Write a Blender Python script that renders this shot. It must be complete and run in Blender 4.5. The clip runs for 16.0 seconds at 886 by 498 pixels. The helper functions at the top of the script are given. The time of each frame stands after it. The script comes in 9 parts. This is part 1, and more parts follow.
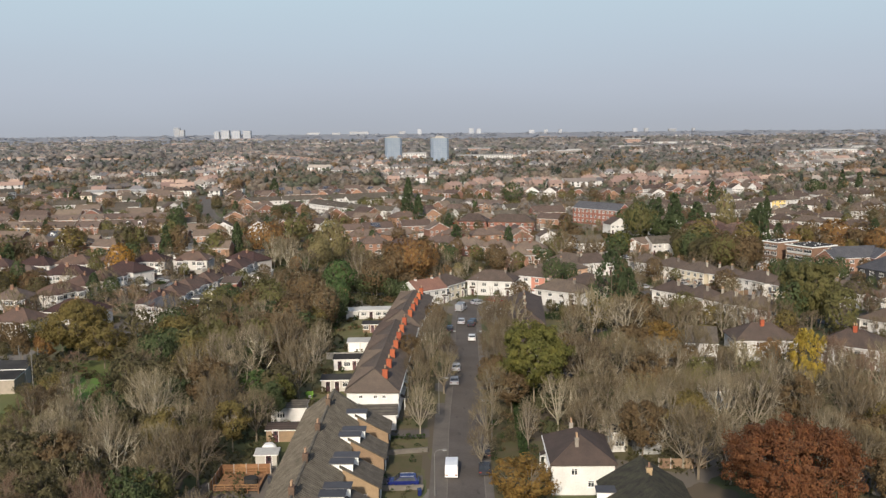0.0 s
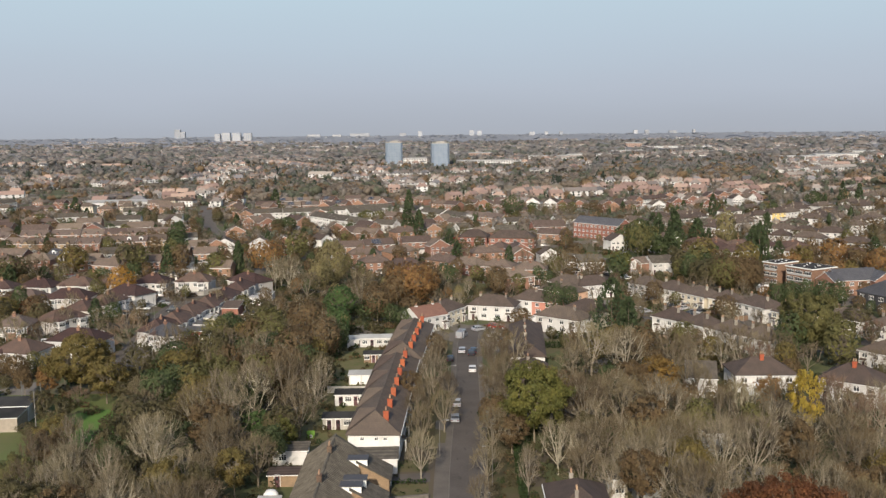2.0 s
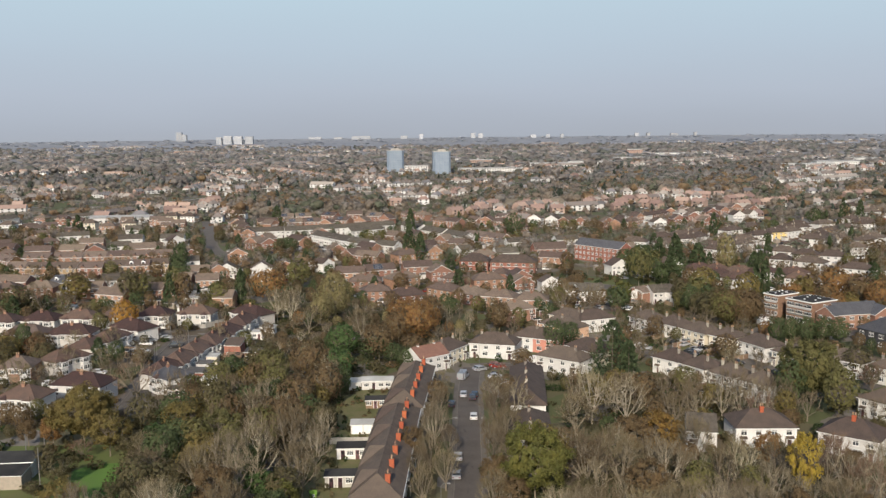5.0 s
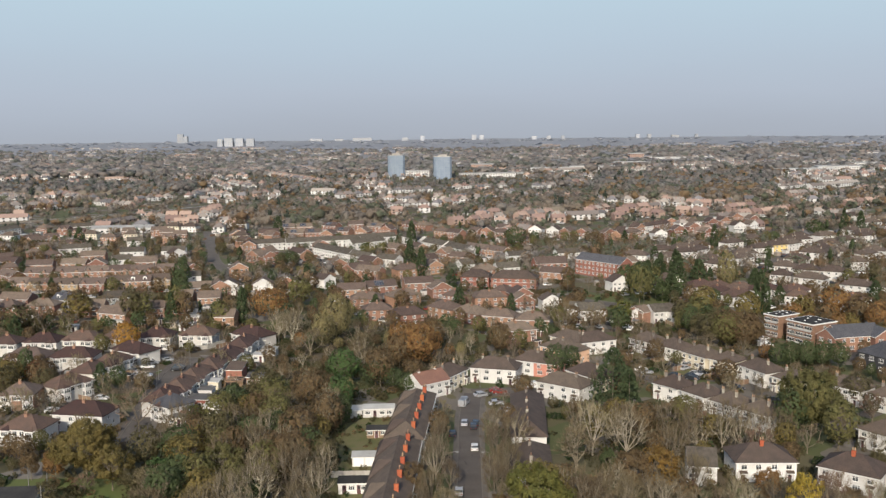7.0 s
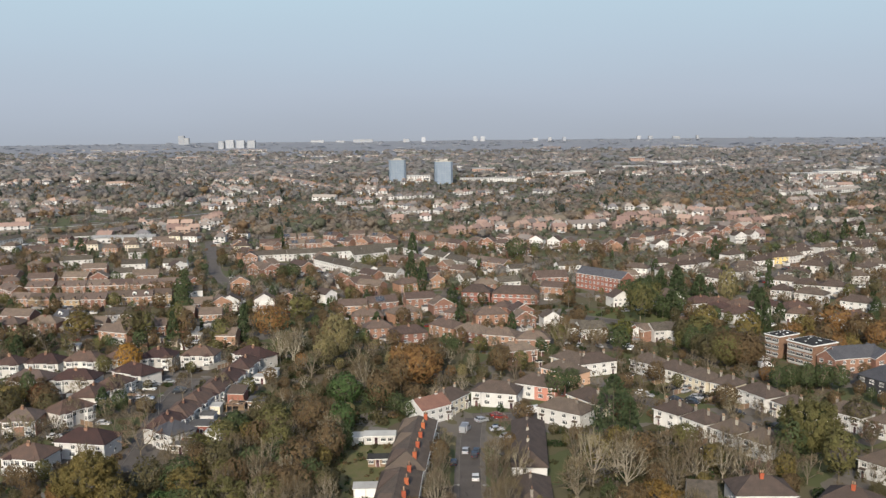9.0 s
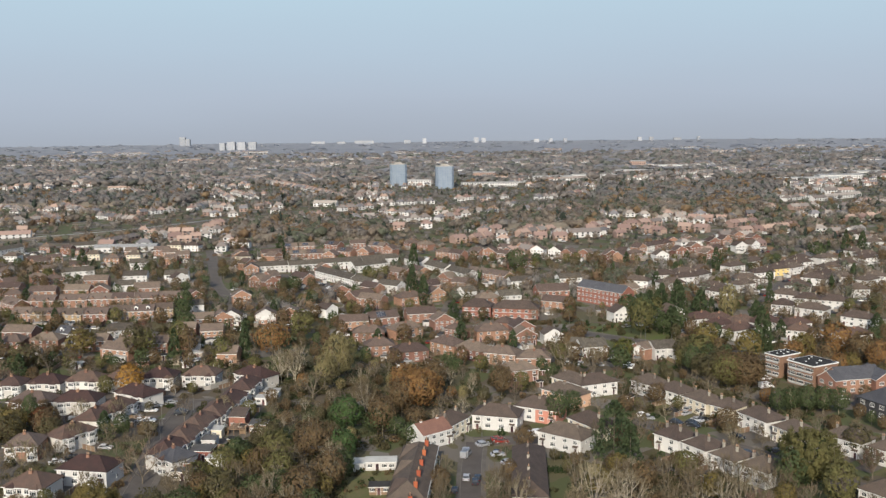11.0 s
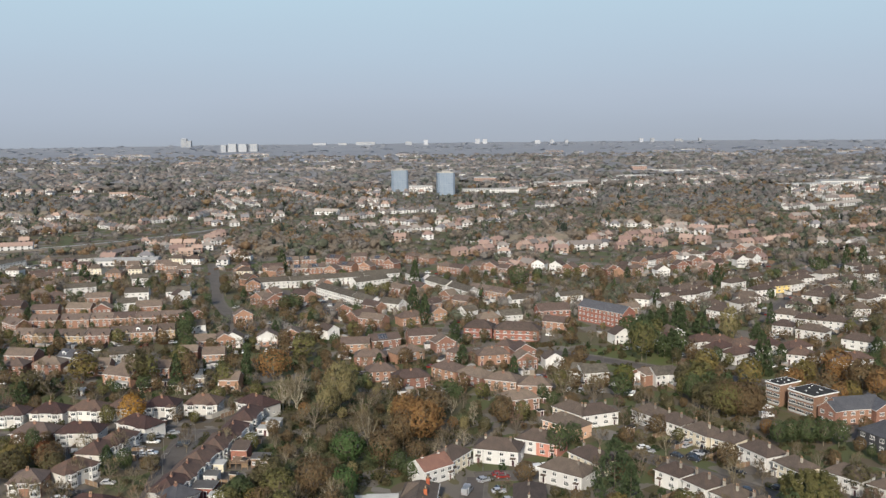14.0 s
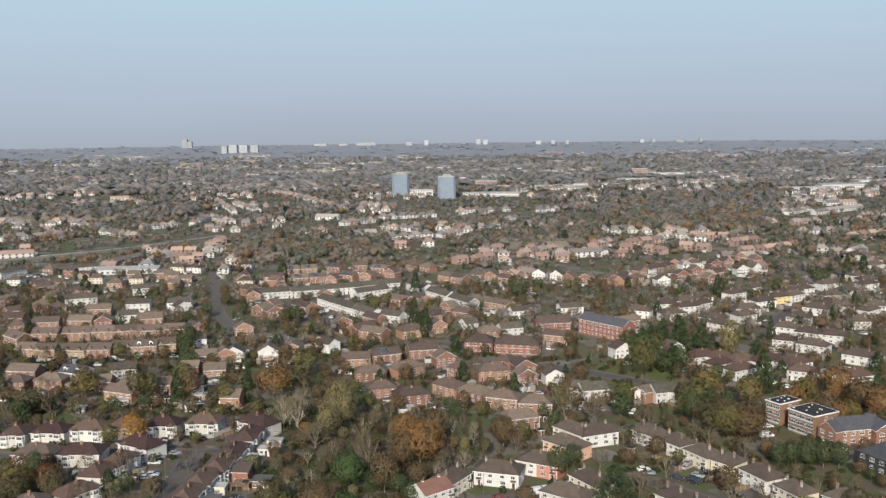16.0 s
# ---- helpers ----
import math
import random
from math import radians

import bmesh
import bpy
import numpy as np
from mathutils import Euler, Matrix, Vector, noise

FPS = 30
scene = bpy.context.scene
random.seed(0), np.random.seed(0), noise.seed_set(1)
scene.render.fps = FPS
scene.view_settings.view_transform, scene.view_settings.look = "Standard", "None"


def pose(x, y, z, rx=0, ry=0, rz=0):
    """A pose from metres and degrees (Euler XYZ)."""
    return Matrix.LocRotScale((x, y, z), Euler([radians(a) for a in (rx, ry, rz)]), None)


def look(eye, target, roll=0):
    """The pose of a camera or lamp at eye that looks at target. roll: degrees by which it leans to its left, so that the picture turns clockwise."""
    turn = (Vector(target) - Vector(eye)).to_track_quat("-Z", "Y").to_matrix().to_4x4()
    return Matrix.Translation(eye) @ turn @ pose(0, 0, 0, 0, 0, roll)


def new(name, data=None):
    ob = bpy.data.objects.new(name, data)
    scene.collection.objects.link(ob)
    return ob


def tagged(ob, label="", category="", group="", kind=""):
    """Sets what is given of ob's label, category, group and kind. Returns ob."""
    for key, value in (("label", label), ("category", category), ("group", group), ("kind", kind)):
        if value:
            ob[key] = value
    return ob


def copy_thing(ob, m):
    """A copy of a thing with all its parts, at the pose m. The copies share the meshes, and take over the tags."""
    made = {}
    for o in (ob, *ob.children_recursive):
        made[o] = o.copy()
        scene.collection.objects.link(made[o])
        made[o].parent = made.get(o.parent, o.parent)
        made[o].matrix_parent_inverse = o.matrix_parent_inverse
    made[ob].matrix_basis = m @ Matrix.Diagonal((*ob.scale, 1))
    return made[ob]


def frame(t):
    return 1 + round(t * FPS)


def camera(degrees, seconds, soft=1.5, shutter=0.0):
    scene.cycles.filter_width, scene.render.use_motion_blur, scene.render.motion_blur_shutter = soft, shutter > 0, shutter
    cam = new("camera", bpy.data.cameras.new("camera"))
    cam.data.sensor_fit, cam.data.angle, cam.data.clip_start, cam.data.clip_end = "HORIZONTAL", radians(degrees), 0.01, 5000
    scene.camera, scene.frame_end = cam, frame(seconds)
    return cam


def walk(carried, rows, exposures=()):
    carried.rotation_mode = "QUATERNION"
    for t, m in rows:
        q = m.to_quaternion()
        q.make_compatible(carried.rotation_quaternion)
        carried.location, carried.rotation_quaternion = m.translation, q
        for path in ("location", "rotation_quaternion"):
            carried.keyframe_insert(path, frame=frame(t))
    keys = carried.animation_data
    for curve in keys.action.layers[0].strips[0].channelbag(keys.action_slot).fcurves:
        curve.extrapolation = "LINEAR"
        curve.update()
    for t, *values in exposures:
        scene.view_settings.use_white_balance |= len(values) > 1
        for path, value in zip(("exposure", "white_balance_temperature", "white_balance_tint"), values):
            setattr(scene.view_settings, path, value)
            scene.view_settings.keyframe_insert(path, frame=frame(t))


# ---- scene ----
import collections

cam = camera(51.3, 16.0, soft=1.4)
PATH = [
    (0.0, pose(0.000, 0.000, 52.399, 0, 0, -0.000) @ pose(0, 0, 0, 82.392) @ pose(0, 0, 0, 0, 0, -0.554)),
    (0.5, pose(0.015, 0.058, 54.319, 0, 0, 0.009) @ pose(0, 0, 0, 82.395) @ pose(0, 0, 0, 0, 0, -0.556)),
    (1.0, pose(0.028, 0.119, 56.259, 0, 0, 0.018) @ pose(0, 0, 0, 82.398) @ pose(0, 0, 0, 0, 0, -0.558)),
    (1.5, pose(0.044, 0.181, 58.216, 0, 0, 0.029) @ pose(0, 0, 0, 82.401) @ pose(0, 0, 0, 0, 0, -0.560)),
    (2.0, pose(0.059, 0.245, 60.187, 0, 0, 0.040) @ pose(0, 0, 0, 82.403) @ pose(0, 0, 0, 0, 0, -0.563)),
    (2.5, pose(0.075, 0.312, 62.167, 0, 0, 0.052) @ pose(0, 0, 0, 82.406) @ pose(0, 0, 0, 0, 0, -0.565)),
    (3.0, pose(0.092, 0.380, 64.152, 0, 0, 0.065) @ pose(0, 0, 0, 82.408) @ pose(0, 0, 0, 0, 0, -0.567)),
    (3.5, pose(0.107, 0.451, 66.140, 0, 0, 0.078) @ pose(0, 0, 0, 82.410) @ pose(0, 0, 0, 0, 0, -0.569)),
    (4.0, pose(0.124, 0.523, 68.129, 0, 0, 0.092) @ pose(0, 0, 0, 82.412) @ pose(0, 0, 0, 0, 0, -0.571)),
    (4.5, pose(0.142, 0.598, 70.115, 0, 0, 0.107) @ pose(0, 0, 0, 82.414) @ pose(0, 0, 0, 0, 0, -0.574)),
    (5.0, pose(0.159, 0.675, 72.097, 0, 0, 0.122) @ pose(0, 0, 0, 82.415) @ pose(0, 0, 0, 0, 0, -0.576)),
    (5.5, pose(0.177, 0.754, 74.074, 0, 0, 0.137) @ pose(0, 0, 0, 82.416) @ pose(0, 0, 0, 0, 0, -0.578)),
    (6.0, pose(0.197, 0.835, 76.042, 0, 0, 0.153) @ pose(0, 0, 0, 82.416) @ pose(0, 0, 0, 0, 0, -0.580)),
    (6.5, pose(0.216, 0.918, 78.002, 0, 0, 0.168) @ pose(0, 0, 0, 82.416) @ pose(0, 0, 0, 0, 0, -0.582)),
    (7.0, pose(0.235, 1.002, 79.951, 0, 0, 0.184) @ pose(0, 0, 0, 82.416) @ pose(0, 0, 0, 0, 0, -0.584)),
    (7.5, pose(0.254, 1.090, 81.890, 0, 0, 0.201) @ pose(0, 0, 0, 82.415) @ pose(0, 0, 0, 0, 0, -0.587)),
    (8.0, pose(0.275, 1.179, 83.818, 0, 0, 0.217) @ pose(0, 0, 0, 82.413) @ pose(0, 0, 0, 0, 0, -0.589)),
    (8.5, pose(0.296, 1.270, 85.735, 0, 0, 0.233) @ pose(0, 0, 0, 82.410) @ pose(0, 0, 0, 0, 0, -0.591)),
    (9.0, pose(0.316, 1.364, 87.642, 0, 0, 0.249) @ pose(0, 0, 0, 82.407) @ pose(0, 0, 0, 0, 0, -0.593)),
    (9.5, pose(0.338, 1.459, 89.537, 0, 0, 0.266) @ pose(0, 0, 0, 82.403) @ pose(0, 0, 0, 0, 0, -0.595)),
    (10.0, pose(0.359, 1.557, 91.423, 0, 0, 0.281) @ pose(0, 0, 0, 82.398) @ pose(0, 0, 0, 0, 0, -0.597)),
    (10.5, pose(0.382, 1.657, 93.301, 0, 0, 0.297) @ pose(0, 0, 0, 82.393) @ pose(0, 0, 0, 0, 0, -0.600)),
    (11.0, pose(0.405, 1.758, 95.171, 0, 0, 0.312) @ pose(0, 0, 0, 82.386) @ pose(0, 0, 0, 0, 0, -0.602)),
    (11.5, pose(0.427, 1.861, 97.034, 0, 0, 0.327) @ pose(0, 0, 0, 82.379) @ pose(0, 0, 0, 0, 0, -0.604)),
    (12.0, pose(0.451, 1.967, 98.895, 0, 0, 0.342) @ pose(0, 0, 0, 82.370) @ pose(0, 0, 0, 0, 0, -0.606)),
    (12.5, pose(0.475, 2.075, 100.754, 0, 0, 0.356) @ pose(0, 0, 0, 82.361) @ pose(0, 0, 0, 0, 0, -0.608)),
    (13.0, pose(0.499, 2.185, 102.614, 0, 0, 0.369) @ pose(0, 0, 0, 82.350) @ pose(0, 0, 0, 0, 0, -0.610)),
    (13.5, pose(0.524, 2.297, 104.478, 0, 0, 0.382) @ pose(0, 0, 0, 82.338) @ pose(0, 0, 0, 0, 0, -0.613)),
    (14.0, pose(0.549, 2.411, 106.348, 0, 0, 0.394) @ pose(0, 0, 0, 82.325) @ pose(0, 0, 0, 0, 0, -0.615)),
    (14.5, pose(0.574, 2.528, 108.229, 0, 0, 0.406) @ pose(0, 0, 0, 82.311) @ pose(0, 0, 0, 0, 0, -0.617)),
    (15.0, pose(0.600, 2.645, 110.123, 0, 0, 0.416) @ pose(0, 0, 0, 82.295) @ pose(0, 0, 0, 0, 0, -0.619)),
    (15.5, pose(0.626, 2.766, 112.035, 0, 0, 0.426) @ pose(0, 0, 0, 82.278) @ pose(0, 0, 0, 0, 0, -0.621)),
    (16.0, pose(0.653, 2.888, 113.968, 0, 0, 0.435) @ pose(0, 0, 0, 82.260) @ pose(0, 0, 0, 0, 0, -0.623)),
]
walk(cam, PATH, exposures=[(0.0, 0.31, 6560, 10), (8.0, 0.30, 6400, 9), (16.0, 0.29, 6230, 8)])

# ---- world, sun and exposure ----
SUN_WAY = Vector((-0.14, -0.87, 0.46)).normalized()  # towards the sun
world = bpy.data.worlds.new("world")
scene.world = world
world.use_nodes = True
wn = world.node_tree
sky = wn.nodes.new("ShaderNodeTexSky")
sky.sky_type, sky.sun_disc = "NISHITA", False
sky.sun_elevation = math.asin(SUN_WAY.z)
sky.sun_rotation = math.atan2(SUN_WAY.x, SUN_WAY.y)
sky.air_density, sky.dust_density, sky.ozone_density = 1.2, 2.0, 2.0
wn.links.new(sky.outputs[0], wn.nodes["Background"].inputs[0])
wn.nodes["Background"].inputs[1].default_value = 0.125
sun = new("sun", bpy.data.lights.new("sun", "SUN"))
sun.data.energy, sun.data.angle, sun.data.color = 3.9, radians(2.0), (1.0, 0.885, 0.735)
sun.matrix_world = look(SUN_WAY * 500, (0, 0, 0))


def haze_backdrop():
    """A ring of misty sky far beyond the town, grey-mauve low down and pale blue higher up."""
    m = bpy.data.materials.new("misty_sky")
    m.use_nodes = True
    n, l = m.node_tree.nodes, m.node_tree.links
    n.remove(n["Principled BSDF"])
    co = n.new("ShaderNodeTexCoord")
    sep = n.new("ShaderNodeSeparateXYZ")
    l.new(co.outputs["Object"], sep.inputs[0])
    cloud = n.new("ShaderNodeTexNoise")
    cloud.inputs["Scale"].default_value, cloud.inputs["Detail"].default_value = 0.0012, 3
    squash = n.new("ShaderNodeVectorMath")
    squash.operation = "MULTIPLY"
    squash.inputs[1].default_value = (0.5, 0.5, 3.0)
    l.new(co.outputs["Object"], squash.inputs[0])
    l.new(squash.outputs[0], cloud.inputs["Vector"])
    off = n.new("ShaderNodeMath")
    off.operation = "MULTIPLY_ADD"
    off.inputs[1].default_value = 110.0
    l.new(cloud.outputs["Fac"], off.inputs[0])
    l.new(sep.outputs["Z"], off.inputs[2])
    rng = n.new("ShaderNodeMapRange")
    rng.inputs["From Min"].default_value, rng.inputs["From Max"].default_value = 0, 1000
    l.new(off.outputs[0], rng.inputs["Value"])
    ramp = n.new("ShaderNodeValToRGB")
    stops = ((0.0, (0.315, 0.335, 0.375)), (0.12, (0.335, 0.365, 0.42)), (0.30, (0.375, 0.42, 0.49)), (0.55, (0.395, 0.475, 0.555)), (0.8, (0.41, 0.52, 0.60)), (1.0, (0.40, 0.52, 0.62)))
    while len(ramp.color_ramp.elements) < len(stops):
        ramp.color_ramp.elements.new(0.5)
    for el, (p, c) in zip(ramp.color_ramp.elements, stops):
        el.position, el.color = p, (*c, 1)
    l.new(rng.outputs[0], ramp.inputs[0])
    em = n.new("ShaderNodeEmission")
    l.new(ramp.outputs[0], em.inputs[0])
    l.new(em.outputs[0], n["Material Output"].inputs[0])
    k, rad = 96, 4850
    ring = [(math.cos(i * math.tau / k) * rad, math.sin(i * math.tau / k) * rad) for i in range(k)]
    me = bpy.data.meshes.new("backdrop")
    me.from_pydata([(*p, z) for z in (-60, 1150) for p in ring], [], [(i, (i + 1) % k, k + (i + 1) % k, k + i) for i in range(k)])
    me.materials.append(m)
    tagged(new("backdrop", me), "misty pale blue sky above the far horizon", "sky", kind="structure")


haze_backdrop()

# ---- materials ----


def material(name, colour, rough=0.85, second=None, scale=0.6, fine=6.0, spread=0.12, bump=0.0, bands=0.0, metal=0.0,
             islands=False, spec=0.3, through_light=0.0):
    """A procedural surface: two colours mixed by coarse and fine noise, varied from object to object."""
    m = bpy.data.materials.new(name)
    m.use_nodes = True
    nt = m.node_tree
    n, l = nt.nodes, nt.links
    bsdf = n["Principled BSDF"]
    bsdf.inputs["Roughness"].default_value = rough
    bsdf.inputs["Metallic"].default_value = metal
    bsdf.inputs["Specular IOR Level"].default_value = spec
    co = n.new("ShaderNodeTexCoord").outputs["Object"]
    a, b = n.new("ShaderNodeTexNoise"), n.new("ShaderNodeTexNoise")
    a.inputs["Scale"].default_value, a.inputs["Detail"].default_value = scale, 4
    b.inputs["Scale"].default_value, b.inputs["Detail"].default_value = fine, 3
    l.new(co, a.inputs["Vector"]), l.new(co, b.inputs["Vector"])
    add = n.new("ShaderNodeMath")
    add.operation = "MULTIPLY_ADD"
    l.new(b.outputs["Fac"], add.inputs[0])
    add.inputs[1].default_value = 0.6
    l.new(a.outputs["Fac"], add.inputs[2])
    ramp = n.new("ShaderNodeMapRange")
    ramp.inputs["From Min"].default_value, ramp.inputs["From Max"].default_value = 0.55, 1.05
    l.new(add.outputs[0], ramp.inputs["Value"])
    mix = n.new("ShaderNodeMix")
    mix.data_type = "RGBA"
    mix.inputs[6].default_value = (*colour, 1)
    mix.inputs[7].default_value = (*(second or [c * 0.7 for c in colour]), 1)
    l.new(ramp.outputs[0], mix.inputs[0])
    hsv = n.new("ShaderNodeHueSaturation")
    rnd = n.new("ShaderNodeNewGeometry").outputs["Random Per Island"] if islands else n.new("ShaderNodeObjectInfo").outputs["Random"]
    val = n.new("ShaderNodeMapRange")
    val.inputs["To Min"].default_value, val.inputs["To Max"].default_value = 1 - spread * 1.6, 1 + spread * 1.6
    l.new(rnd, val.inputs["Value"])
    l.new(val.outputs[0], hsv.inputs["Value"])
    hue = n.new("ShaderNodeMapRange")
    hue.inputs["To Min"].default_value, hue.inputs["To Max"].default_value = 0.5 - spread * 0.07, 0.5 + spread * 0.07
    l.new(rnd, hue.inputs["Value"])
    l.new(hue.outputs[0], hsv.inputs["Hue"])
    l.new(mix.outputs[2], hsv.inputs["Color"])
    last = hsv.outputs[0]
    height = b.outputs["Fac"]
    if bands:
        wave = n.new("ShaderNodeTexWave")
        wave.bands_direction = "Z"
        wave.inputs["Scale"].default_value = bands
        wave.inputs["Distortion"].default_value, wave.inputs["Detail"].default_value = 1.2, 2
        l.new(co, wave.inputs["Vector"])
        dark = n.new("ShaderNodeMix")
        dark.data_type, dark.blend_type = "RGBA", "MULTIPLY"
        dark.inputs[0].default_value = 0.35
        l.new(last, dark.inputs[6])
        l.new(wave.outputs["Color"], dark.inputs[7])
        last, height = dark.outputs[2], wave.outputs["Fac"]
    l.new(last, bsdf.inputs["Base Color"])
    if bump:
        bp = n.new("ShaderNodeBump")
        bp.inputs["Strength"].default_value, bp.inputs["Distance"].default_value = bump, 0.05
        l.new(height, bp.inputs["Height"])
        l.new(bp.outputs[0], bsdf.inputs["Normal"])
    if through_light:
        tr = n.new("ShaderNodeBsdfTranslucent")
        sh = n.new("ShaderNodeMixShader")
        sh.inputs[0].default_value = through_light
        l.new(last, tr.inputs["Color"])
        l.new(bsdf.outputs[0], sh.inputs[1])
        l.new(tr.outputs[0], sh.inputs[2])
        l.new(sh.outputs[0], n["Material Output"].inputs["Surface"])
    return m


